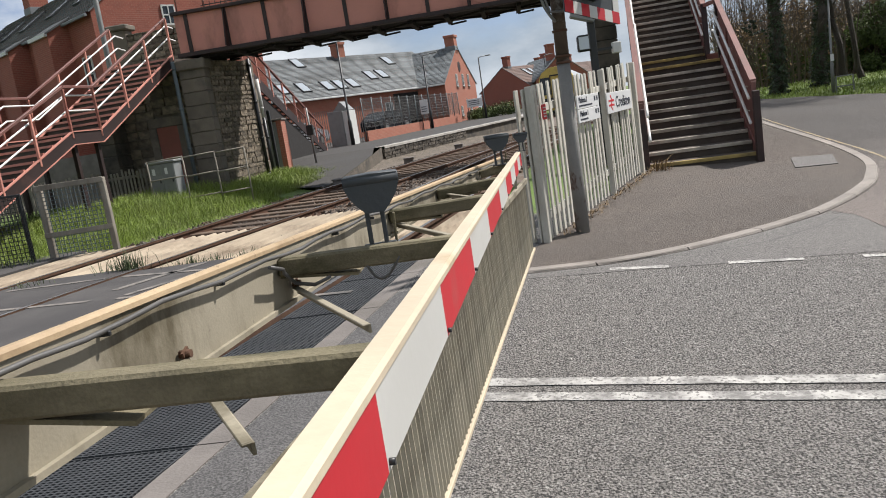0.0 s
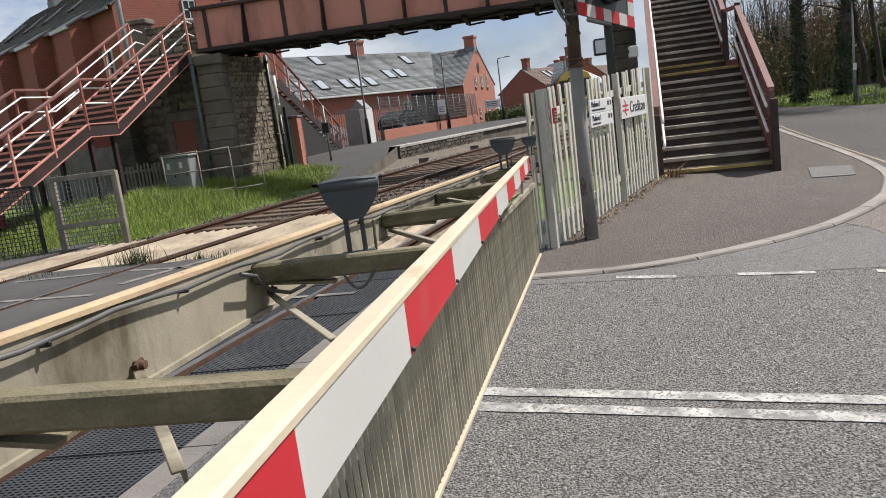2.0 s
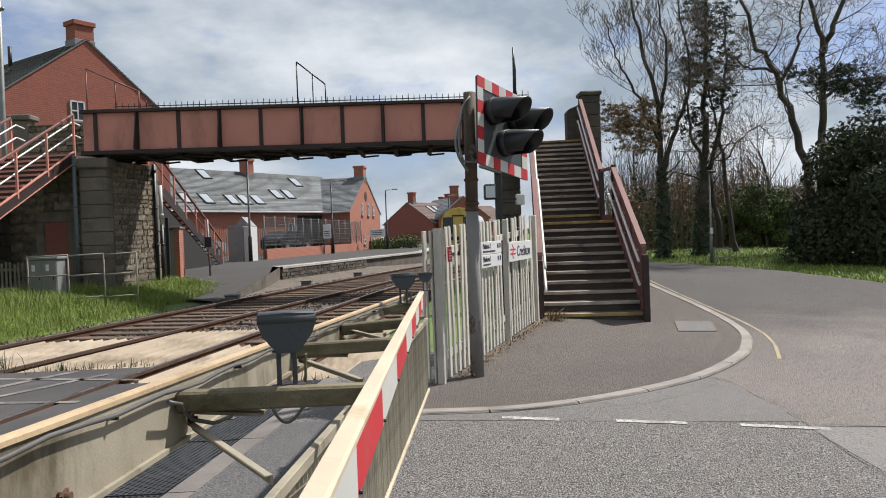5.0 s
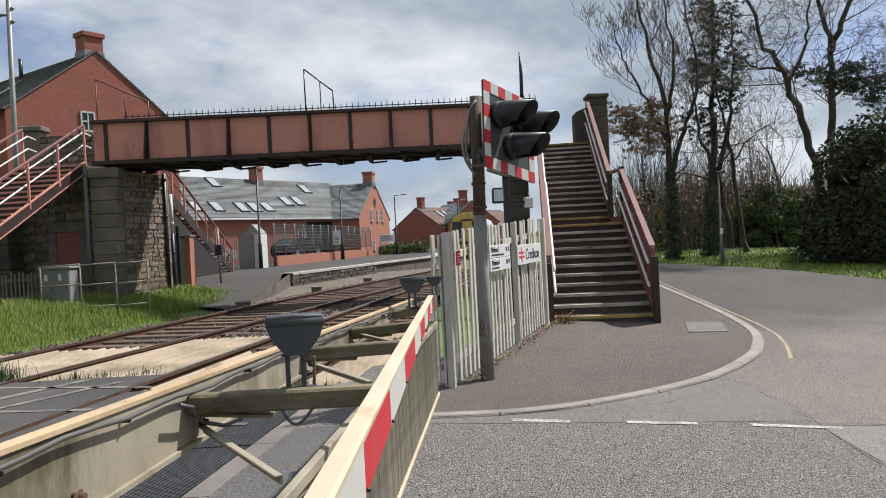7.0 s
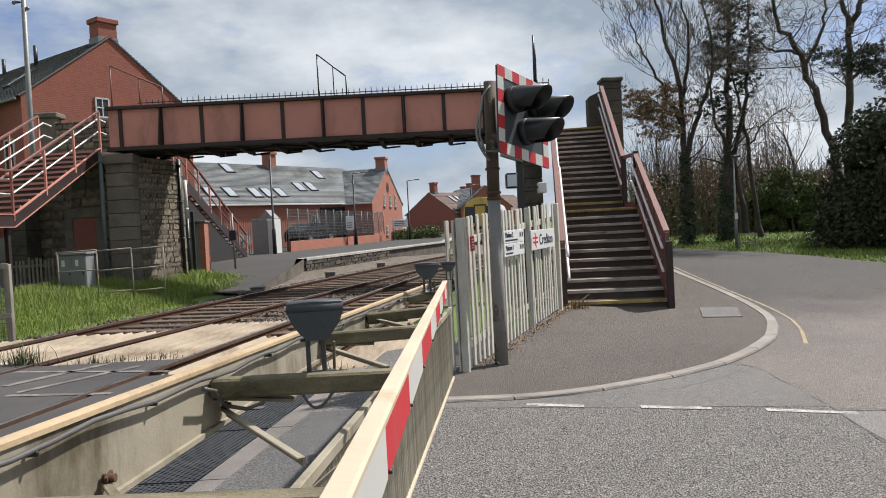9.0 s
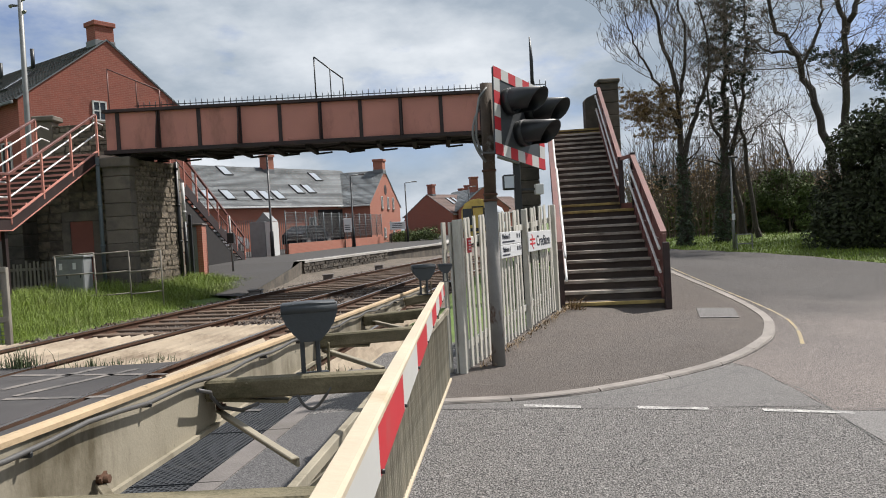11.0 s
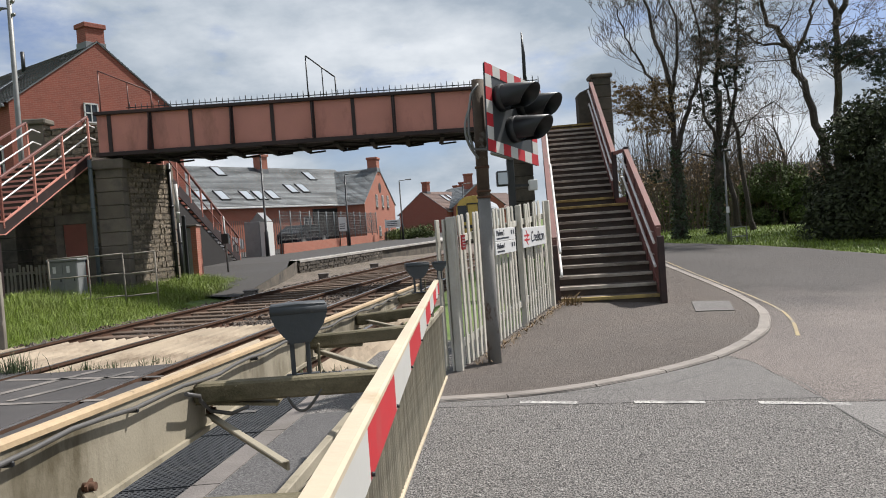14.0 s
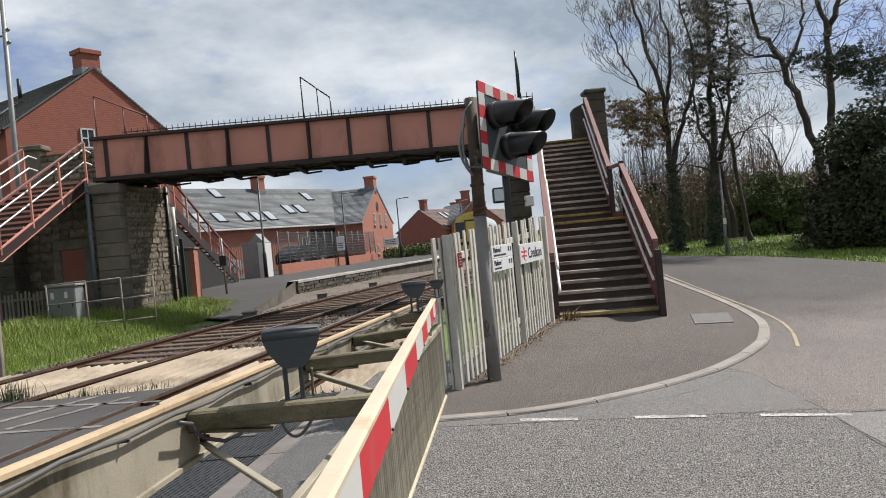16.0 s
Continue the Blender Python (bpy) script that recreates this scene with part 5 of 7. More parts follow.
# spiked rail on the far girder
bm = B()
bar(bm, (BX0 + 0.8, 0.06, 5.47), (BX1, 0.06, 5.47), 0.022, 0.022)
part("spike_rail", bm, BLACK, bridge, "thin black rail")
sp = B()
tube(sp, [(0, 0, 0), (0, 0, 0.17), (0, 0, 0.22)], [0.012, 0.011, 0.003], 5)
spike_mesh = mesh_of("spike", sp, BLACK)
for k in range(72):
    ob = new("spike", spike_mesh)
    ob.matrix_basis = pose(BX0 + 0.9 + 0.158 * k, 0.06, 5.37 + (0.03 if k % 5 == 0 else 0))
    ob.parent = bridge
for x0, x1, za, zb_, zm, y in ((-2.96, -2.20, 6.53, 5.90, 6.15, -0.05), (-8.60, -7.22, 6.50, 5.85, 6.25, -0.05)):
    bm = B()
    tube(bm, [(x0, y, 5.3), (x0, y, za)], 0.02, 6)
    tube(bm, [(x0, y, za), (x1, y, zb_)], 0.02, 6)
    tube(bm, [(x1, y, 5.3), (x1, y, zb_)], 0.02, 6)
    xm = x0 + (x1 - x0) * 0.55
    tube(bm, [(xm, y, 5.35), (xm, y, za + (zb_ - za) * 0.55)], 0.016, 6)
    part("gantry_frame", bm, BLACK if x0 > -5 else MAROON, bridge, "thin tubular frame on the girder")
bm = B()
tube(bm, [(3.02, 0.3, 4.9), (3.04, 0.3, 6.2), (3.02, 0.3, 6.85)], [0.05, 0.05, 0.02], 8)
solid("finial_post", bm, BLACK, "dark pointed post standing at the bridge end", "post", m=pose(0, 21, 0))

# ---- footbridge stairs on the station side ----
def rail_side(parent, x, pts, outer=True):
    """Open stair side: plate string, posts and a top rail."""
    for (y0, z0), (y1, z1) in zip(pts[:-1], pts[1:]):
        bm = B()
        prism(bm, [(x, y0, z0 - 0.24), (x, y1, z1 - 0.24), (x, y1, z1 + 0.06), (x, y0, z0 + 0.06)], (0, 0, 0), (0.03, 0, 0))
        part("string", bm, GIRDER_DARK, parent, "dark maroon plate string")
        bm = B()
        bar(bm, (x + 0.015, y0, z0 + 0.05), (x + 0.015, y1, z1 + 0.05), 0.07, 0.025)
        bar(bm, (x + 0.015, y0, z0 - 0.24), (x + 0.015, y1, z1 - 0.24), 0.07, 0.02)
        part("string_flange", bm, GIRDER, parent)
        bm = B()
        bar(bm, (x + 0.015, y0, z0 + 1.04), (x + 0.015, y1, z1 + 1.04), 0.07, 0.06, 0.008)
        part("top_rail", bm, MAROON, parent, "maroon top rail")
        k = max(1, round((y1 - y0) / 1.15))
        for i in range(k + 1):
            f = i / k
            y, z = y0 + (y1 - y0) * f, z0 + (z1 - z0) * f
            bm = B()
            bar(bm, (x + 0.015, y, z - 0.1), (x + 0.015, y, z + 1.03), 0.055, 0.05, 0.004)
            part("post", bm, GIRDER, parent, "red-brown post")


LW = 1.78
stair2 = thing("footbridge_stairs", "open red-brown steel footbridge stairs with white handrails and landing", "stairs",
               Matrix.Translation((-10.36 - LW, 11.9 + 0.26, 0.30)) @ Matrix(((SR.x, SD.x, 0, 0), (SR.y, SD.y, 0, 0), (0, 0, 1, 0), (0, 0, 0, 1))))
n1, r1, g1 = 14, 0.146, 0.325
n2_, r2, g2 = 12, 0.1545, 0.305


def open_treads(parent, k, y0, z0, r, g):
    for i in range(k):
        bm = B()
        box(bm, (0.02, y0 + g * i, z0 + r * (i + 1) - 0.04), (LW - 0.02, y0 + g * i + g * 0.95, z0 + r * (i + 1)), None, 0.004)
        tr = part("tread", bm, TREAD, parent)
        bm = B()
        box(bm, (0.02, y0 + g * i - 0.01, z0 + r * (i + 1) - 0.05), (LW - 0.02, y0 + g * i + 0.03, z0 + r * (i + 1) + 0.003))
        part("nosing", bm, GIRDER, tr)
        bm = B()
        box(bm, (0.02, y0 + g * i + 0.03, z0 + r * i + 0.002), (LW - 0.02, y0 + g * i + 0.045, z0 + r * (i + 1) - 0.05))
        part("riser", bm, TREAD, parent)


open_treads(stair2, n1, 0, 0, r1, g1)
ya, za = n1 * g1, n1 * r1
bm = B()
box(bm, (0.02, ya, za - 0.05), (LW - 0.02, ya + 1.0, za + 0.004), None, 0.004)
part("landing", bm, TREAD, stair2, "timber half landing")
yb2 = ya + 1.0
open_treads(stair2, n2_, yb2, za, r2, g2)
yc, zc = yb2 + n2_ * g2, za + n2_ * r2
line = [(-0.1, 0.0), (ya, za + 0.05), (yb2, za + 0.05), (yc, zc + 0.05)]
for x in (-0.03, LW):
    rail_side(stair2, x, line)
    for h in (0.52, 0.86):
        bm = B()
        xx = x + (0.10 if x < 0.5 else -0.07)
        tube(bm, [(xx, -0.1, h - 0.15), (xx, 0.1, h)] + [(xx, y + 0.1, z + h) for y, z in line[1:]] + [(xx, yc + 0.45, zc + h)], 0.022, 8)
        part("handrail", bm, HANDRAIL, stair2, "white tubular handrail")
for x in (0.1, LW - 0.1):
    for y in (ya + 0.1, ya + 0.9):
        bm = B()
        bar(bm, (x, y, -0.4), (x, y, za - 0.2), 0.10, 0.10, 0.006)
        part("trestle_leg", bm, GIRDER_DARK, stair2, "dark steel trestle leg")
bm = B()
box(bm, (0.0, yc, zc - 0.10), (LW + 0.05, yc + 2.1, zc), None, 0.004)
part("landing", bm, TREAD, stair2, "timber landing at the bridge end")

# ---- stone abutment ----
abut = thing("bridge_abutment", "stone bridge abutment of rubble walling with dressed quoins", "abutment")
bm = B()
box(bm, (-11.4, 21.75, -0.2), (-8.35, 23.3, 4.15))
prism(bm, [(-8.6, 21.3, -0.2), (-8.2, 21.3, -0.2), (-7.66, 23.3, -0.2), (-8.6, 23.3, -0.2)], (0, 0, 0), (0, 0, 4.25))
part("core", bm, MORTAR, abut, "mortared core of the wall")
srnd = random.Random(11)
stone_meshes = []
for k in range(14):
    bm = B()
    v = box(bm, (-0.05, -0.5, -0.5), (0.05, 0.5, 0.5))
    for w in bm.verts:
        w.co.y += srnd.uniform(-0.07, 0.07)
        w.co.z += srnd.uniform(-0.07, 0.07)
        if w.co.x > 0:
            w.co.y *= 0.93
            w.co.z *= 0.93
            w.co.x += srnd.uniform(-0.02, 0.03)
    stone_meshes.append(mesh_of("stone", bm, STONE))


dark_meshes = []
for me in stone_meshes[:7]:
    dm = me.copy()
    dm.materials[0] = STONE_DARK
    dark_meshes.append(dm)


def rubble(parent, origin, udir, ulen, z0, z1, rnd, hmin=0.12, hmax=0.24, wmin=0.2, wmax=0.5, meshes=None):
    """Coursed rubble stones on a vertical face; udir runs along the face, stones stand out to its right."""
    out = Vector((udir[1], -udir[0], 0))
    z = z0
    while z < z1 - 0.04:
        h = min(rnd.uniform(hmin, hmax), z1 - z)
        u = 0.0
        while u < ulen - 0.03:
            w = min(rnd.uniform(wmin, wmax), ulen - u)
            ob = new("stone", rnd.choice(meshes or stone_meshes))
            ob.parent = parent
            c = Vector(origin) + Vector((udir[0], udir[1], 0)) * (u + w / 2) + Vector((0, 0, z + h / 2 - origin[2]))
            m = Matrix((out, Vector((udir[0], udir[1], 0)), Vector((0, 0, 1)))).transposed().to_4x4()
            m.translation = c
            ob.matrix_basis = m @ Matrix.Diagonal((1, w * 0.97, h * 0.95, 1))
            u += w
        z += h


rubble(abut, (-8.20, 21.35, 0.3), (0.262, 0.965), 2.0, 0.3, 4.05, srnd, 0.11, 0.22, 0.16, 0.42)
rubble(abut, (-11.3, 21.75, 0.3), (1, 0), 1.1, 0.3, 4.1, srnd, 0.2, 0.32, 0.35, 0.6)
rubble(abut, (-9.4, 21.75, 2.5), (1, 0), 0.6, 0.3, 4.1, srnd, 0.2, 0.32, 0.3, 0.5)
rubble(abut, (-10.35, 21.75, 2.75), (1, 0), 1.0, 2.75, 4.1, srnd, 0.2, 0.32, 0.35, 0.6)
for z in np.arange(0.25, 4.0, 0.37):
    for x0, x1, y0, y1 in ((-8.92, -8.2, 20.98, 21.5), (-7.88, -7.63, 23.2, 23.5)):
        bm = B()
        e = 0.03 if int(z / 0.37) % 2 else 0.0
        box(bm, (x0, y0 + (0 if x0 < -8.5 else e * 3), z + 0.004), (x1 + e * 0.5, y1, min(z + 0.366, 4.08)), None, 0.018)
        part("quoin", bm, DRESSED, abut, "dressed quoin stone")
bm = B()
box(bm, (-8.98, 20.9, 3.82), (-8.12, 21.55, 4.10), None, 0.03)
part("bearing_stone", bm, DRESSED, abut, "large dressed bearing stone")
bm = B()
box(bm, (-10.45, 21.66, 2.42), (-9.35, 21.8, 2.70), None, 0.015)
part("lintel", bm, DRESSED, abut, "stone door lintel")
for x0, x1 in ((-10.45, -10.22), (-9.58, -9.35)):
    bm = B()
    box(bm, (x0, 21.66, 0.3), (x1, 21.8, 2.42), None, 0.012)
    part("jamb", bm, DRESSED, abut, "stone door jamb")
d = thing("door_1", "dull red boarded door in the stone abutment", "door")
d["kind"] = "structure"
bm = B()
box(bm, (-10.22, 21.69, 0.35), (-9.58, 21.73, 2.42), None, 0.005)
part("leaf", bm, REDDOOR, d)
bm = B()
box(bm, (-9.72, 21.66, 1.3), (-9.66, 21.69, 1.42), None, 0.005)
part("door_handle", bm, BLACK, d)
block_pier("stone_buttress", (-11.75, 20.9, 0.1), (-11.15, 21.8, 3.3), "dark stone buttress beside the abutment door", 0.1)
# parapet wall at the stair head
para = thing("parapet_wall", "lichened rubble parapet wall at the head of the stairs", "wall")
bm = B()
box(bm, (-11.2, 23.05, 4.0), (-8.85, 23.35, 5.35))
part("core", bm, MORTAR, para)
rubble(para, (-11.2, 23.04, 4.0), (1, 0), 2.35, 4.0, 5.35, srnd, 0.1, 0.2, 0.2, 0.45)
bm = B()
box(bm, (-11.6, 22.95, 4.0), (-11.15, 23.4, 5.50), None, 0.02)
box(bm, (-11.72, 22.85, 5.50), (-11.05, 23.5, 5.66), None, 0.03)
part("end_pier", bm, DRESSED, para, "dressed stone end pier with a cap")
# downpipes on the abutment
for x, y, z0, z1, mt in ((-8.99, 20.86, 0.3, 4.1, PIPE_GREY), (-7.62, 23.15, 0.3, 4.1, BLACK), (-7.60, 23.6, 0.3, 2.3, BLACK), (-7.60, 23.6, 2.3, 3.5, FRAME_W)):
    bm = B()
    tube(bm, [(x, y, z0), (x, y, z1)], 0.055, 10)
    for z in np.arange(z0 + 0.3, z1, 1.1):
        tube(bm, [(x, y, z - 0.03), (x, y, z + 0.03)], 0.068, 10)
    solid("downpipe", bm, mt, "upright pipe fixed to the stone abutment", "pipe", group="pipes on the abutment")
bm = B()
bar(bm, (-7.75, 24.6, 0.3), (-7.75, 24.6, 2.55), 0.10, 0.10, 0.01)
solid("timber_post", bm, BLACK, "dark upright post beside the abutment", "post")

# far stairs down to the platform
fs = thing("platform_stairs", "maroon footbridge stairs leading down to the platform", "stairs", pose(-10.1, 25.2, 0.62))
for x in (0.0, 1.62):
    bm = B()
    prism(bm, [(x, 0, 3.15), (x, 9.3, -0.05), (x, 9.3, 0.28), (x, 0, 3.6)], (0, 0, 0), (0.03, 0, 0))
    part("string", bm, GIRDER_DARK, fs, "dark plate string")
    bm = B()
    bar(bm, (x + 0.015, 0, 4.5), (x + 0.015, 9.3, 1.15), 0.08, 0.07, 0.006)
    part("top_rail", bm, MAROON, fs, "maroon top rail")
    bm = B()
    bar(bm, (x + 0.015, 0, 4.05), (x + 0.015, 9.3, 0.7), 0.04, 0.04, 0.004)
    part("mid_rail", bm, MAROON, fs)
    for i in range(8):
        f = i / 7
        bm = B()
        bar(bm, (x + 0.015, 9.3 * f, 3.45 - 3.4 * f), (x + 0.015, 9.3 * f, 4.5 - 3.35 * f), 0.06, 0.06, 0.004)
        part("post", bm, GIRDER, fs)
# added black filling in place of the dark shaded space under the flight
bm = B()
prism(bm, [(0.05, 0.3, -0.4), (0.05, 8.2, -0.4), (0.05, 8.2, 0.2), (0.05, 0.3, 3.0)], (0, 0, 0), (1.52, 0, 0))
part("under_boarding", bm, SHADE_BLACK, fs, "black block standing in for the shade below the stairs")
for i in range(22):
    bm = B()
    box(bm, (0.03, 0.42 * i, 3.30 - 0.152 * i), (1.62, 0.42 * i + 0.40, 3.35 - 0.152 * i))
    part("tread", bm, TREAD, fs)
for y, z in ((2.6, 2.2), (5.6, 1.1)):
    for x in (0.1, 1.5):
        bm = B()
        bar(bm, (x, y, -0.3), (x, y, z), 0.1, 0.1)
        part("trestle_leg", bm, GIRDER_DARK, fs)

# ---- trackside things on the grass bank ----
cab = thing("equipment_cabinet", "grey steel equipment cabinet with two small labels", "cabinet", pose(-9.0, 19.1, 0.45, 0, 0, -3))
bm = B()
box(bm, (-0.36, -0.22, 0.06), (0.36, 0.22, 0.98), None, 0.012)
part("body", bm, CABINET, cab)
bm = B()
box(bm, (-0.40, -0.26, 0.98), (0.40, 0.26, 1.04), None, 0.012)
part("lid", bm, CABINET, cab)
bm = B()
box(bm, (-0.38, -0.24, -0.1), (0.38, 0.24, 0.06))
part("plinth", bm, CONCRETE, cab)
for x0, x1 in ((-0.34, -0.005), (0.005, 0.34)):
    bm = B()
    box(bm, (x0, -0.235, 0.10), (x1, -0.222, 0.95), None, 0.004)
    dd = part("door", bm, CABINET, cab)
    bm = B()
    box(bm, (x0 + 0.09, -0.24, 0.70), (x0 + 0.17, -0.237, 0.86))
    part("label_plate", bm, SIGN_W, dd, "white label plate")
    bm = B()
    box(bm, ((x0 + x1) / 2 + 0.1, -0.25, 0.48), ((x0 + x1) / 2 + 0.125, -0.235, 0.58))
    part("handle", bm, BLACK, dd)

guard = thing("tubular_railing", "grey tubular railing standing in long grass", "railing")
gp = [(-9.22, 18.6), (-8.2, 18.45), (-7.4, 18.55), (-6.68, 18.7)]
for (x0, y0), (x1, y1) in zip(gp[:-1], gp[1:]):
    for z in (1.50, 1.02, 0.48):
        bm = B()
        tube(bm, [(x0, y0, z), (x1, y1, z + 0.03)], 0.018, 8)
        part("rail", bm, FENCE_POST, guard)
for x, y in gp:
    bm = B()
    tube(bm, [(x, y, 0.1), (x, y, 1.52)], 0.02, 8)
    part("post", bm, FENCE_POST, guard)
slats = thing("slatted_fence", "dark weathered vertical slat fence below the stairs", "fence")
for k in range(46):
    x = -14.0 + 0.105 * k
    bm = B()
    bar(bm, (x, 19.35, 0.3), (x + srnd.uniform(-0.02, 0.02), 19.35, 1.38 + srnd.uniform(-0.05, 0.05)), 0.05, 0.02)
    part("slat", bm, FENCE_POST, slats)
for z in (0.7, 1.2):
    bm = B()
    bar(bm, (-14.0, 19.39, z), (-9.25, 19.39, z), 0.04, 0.07)
    part("rail", bm, FENCE_POST, slats)


def mesh_panel_fence(x0, y0, x1, y1, z0, z1, label, timber=True, step=0.07):
    t = thing("wire_mesh_fence", label, "fence", group="wire mesh fences by the crossing")
    a, b = Vector((x0, y0, 0)), Vector((x1, y1, 0))
    ln = (b - a).length
    u = (b - a).normalized()
    for f in (0.04, 0.96):
        p = a + (b - a) * f
        bm = B()
        bar(bm, (p.x, p.y, z0 - 0.15), (p.x, p.y, z1), 0.10 if timber else 0.05, 0.09 if timber else 0.05, 0.008)
        part("post", bm, FENCE_POST if timber else BLACK, t, "weathered post")
    for z, h in ((z1 - 0.03, 0.09), (z0 + 0.40, 0.08)) if timber else ((z1 - 0.02, 0.04),):
        bm = B()
        bar(bm, (a.x, a.y - 0.05, z), (b.x, b.y - 0.05, z), 0.03, h, 0.004)
        part("rail", bm, FENCE_POST if timber else BLACK, t, "weathered rail")
    bm = B()
    k = 0.0
    while k <= ln:
        p = a + u * k
        bar(bm, (p.x, p.y - 0.03, z0), (p.x, p.y - 0.03, z1 - 0.02), 0.010, 0.010)
        k += step
    z = z0
    while z < z1:
        bar(bm, (a.x, a.y - 0.034, z), (b.x, b.y - 0.034, z), 0.010, 0.010)
        z += step
    ob = part("wire_mesh", bm, PIPE_GREY if timber else BLACK, t, "square wire mesh")
    ob["kind"] = "stuff"
    return t


mesh_panel_fence(-8.05, 12.1, -6.95, 12.35, 0.18, 1.42, "timber framed panel of square wire mesh beside the track")
mesh_panel_fence(-9.7, 11.7, -8.25, 12.0, 0.15, 1.35, "wire mesh fence panel beside the crossing", False)
mesh_panel_fence(-11.6, 11.2, -9.8, 11.65, 0.15, 1.35, "wire mesh fence panel beside the crossing", False)

hut = thing("brick_lamp_hut", "small red brick hut with a weathered grey door", "hut", pose(-7.92, 25.2, 0.42, 0, 0, 8))
bm = B()
box(bm, (-0.32, 0, 0), (-0.17, 1.0, 1.78))
box(bm, (0.17, 0, 0), (0.34, 1.0, 1.78))
box(bm, (-0.32, 0.85, 0), (0.34, 1.0, 1.78))
part("wall", bm, BRICK_PALE, hut)
bm = B()
box(bm, (-0.36, -0.04, 1.78), (0.38, 1.05, 1.84), None, 0.01)
part("roof", bm, CONCRETE, hut)
bm = B()
box(bm, (-0.17, 0.03, 0), (0.17, 0.07, 1.74), None, 0.004)
for x in (-0.08, 0.0, 0.08):
    box(bm, (x - 0.004, 0.024, 0), (x + 0.004, 0.03, 1.74))
part("door", bm, CABINET, hut, "grey boarded door")
bm = B()
tube(bm, [(-6.95, 26.5, 0.3), (-6.98, 26.5, 2.5)], 0.035, 8)
post = thing("signal_post", "thin grey post with a small dark box", "post")
part("post", bm, GALV, post)
bm = B()
box(bm, (-7.08, 26.4, 1.55), (-6.85, 26.6, 1.9), None, 0.01)
part("box", bm, BLACK, post)
cctv = thing("camera_mast", "tall grey mast with small cameras at its top", "mast", pose(-12.5, 24.2, 0.4))
bm = B()
tube(bm, [(0, 0, 0), (0, 0, 4.8), (0.05, 0, 10.6)], [0.09, 0.085, 0.07], 12)
part("mast", bm, GALV, cctv)
for z, s in ((9.15, 1), (8.95, -1), (8.75, 1)):
    bm = B()
    tube(bm, [(s * 0.05, 0, z), (s * 0.2, -0.05, z), (s * 0.2, -0.15, z - 0.06)], [0.03, 0.05, 0.06], 8)
    part("camera_head", bm, GALV, cctv)

# ---- platform ----
PZ = 0.72


def x_p(y):
    return -4.87 + 0.302 * (y - 28.6) if y < 47.5 else 0.838 + 0.06 * (y - 47.5)


bm = B()
Lp, Rp = [], []
for y in np.arange(28.6, 110, 1.0):
    Rp.append((x_p(y) - 0.35, y, PZ))
    Lp.append((-40, y, PZ + 0.15))
strip(bm, Lp, Rp)
ramp_l = [(-6.3, 21.3, 0.15), (-6.9, 23.2, 0.33), (-7.4, 25.0, 0.48), (-40, 27, PZ + 0.15), (-40, 28.6, PZ + 0.15)]
RAMP_EDGE = [(-5.30, 20.8, 0.10), (-5.16, 22.3, 0.20), (-5.05, 24.4, 0.37), (-4.95, 26.6, 0.56), (x_p(28.6) - 0.06, 28.6, PZ)]
ramp_r = RAMP_EDGE[:4] + [(x_p(28.6) - 0.35, 28.6, PZ)]
strip(bm, ramp_l, ramp_r)
solid("platform_surface", bm, FAR_ASPHALT, "grey asphalt platform surface with a ramp end", "platform", kind="structure")
bm = B()
strip(bm, [(x_p(y) - 0.36, y, PZ + 0.006) for y in np.arange(28.6, 110, 1.0)], [(x_p(y) + 0.05, y, PZ + 0.006) for y in np.arange(28.6, 110, 1.0)])
strip(bm, [(x_p(y) + 0.05, y, PZ + 0.006) for y in np.arange(28.6, 110, 1.0)], [(x_p(y) + 0.05, y, PZ - 0.08) for y in np.arange(28.6, 110, 1.0)])
solid("platform_coping", bm, COPING, "pale worn coping stones along the platform edge", "platform edge", kind="structure")
bm = B()
strip(bm, [(x_p(y) - 0.5, y, PZ + 0.012) for y in np.arange(28.9, 110, 1.0)], [(x_p(y) - 0.38, y, PZ + 0.012) for y in np.arange(28.9, 110, 1.0)])
solid("platform_line", bm, LINE, "worn white line along the platform edge", "platform line", kind="structure")
bm = B()
cess = []
for y in np.linspace(19.0, 48.0, 60):
    x0 = float(np.interp(y, [p[1] for p in RAMP_EDGE], [p[0] for p in RAMP_EDGE])) - 0.05 if y < 28.6 else x_p(y) - 0.05
    x1 = x_l(y) - 0.7
    cess.append([bm.verts.new((x0 + (x1 - x0) * k / 6, y, land_z(x0 + (x1 - x0) * k / 6, y) + 0.03 + 0.02 * noise.noise(Vector((k, y * 3, 0))))) for k in range(7)])
for r0, r1 in zip(cess[:-1], cess[1:]):
    for k in range(6):
        bm.faces.new((r0[k], r0[k + 1], r1[k + 1], r1[k]))
solid("cess", bm, CESS, "bare brown gritty strip between platform ramp and track", "ground", kind="structure")
pw = thing("platform_wall", "rough dark stone platform wall facing the track", "wall")
pw["kind"] = "structure"
bm = B()
strip(bm, [(x_p(y) - 0.06, y, -0.1) for y in np.arange(28.6, 110, 1.0)], [(x_p(y) - 0.06, y, PZ - 0.05) for y in np.arange(28.6, 110, 1.0)])
strip(bm, [(x, y, -0.1) for x, y, z in RAMP_EDGE], [(x, y, z - 0.004) for x, y, z in RAMP_EDGE])
part("wall_face", bm, STONE_DARK, pw)
rp = random.Random(5)
udp = Vector((x_p(34) - x_p(28.6), 5.4, 0)).normalized()
rubble(pw, (x_p(28.6) - 0.03, 28.6, 0.0), (udp.x, udp.y), 9.0, 0.02, 0.64, rp, 0.13, 0.2, 0.25, 0.55, dark_meshes)
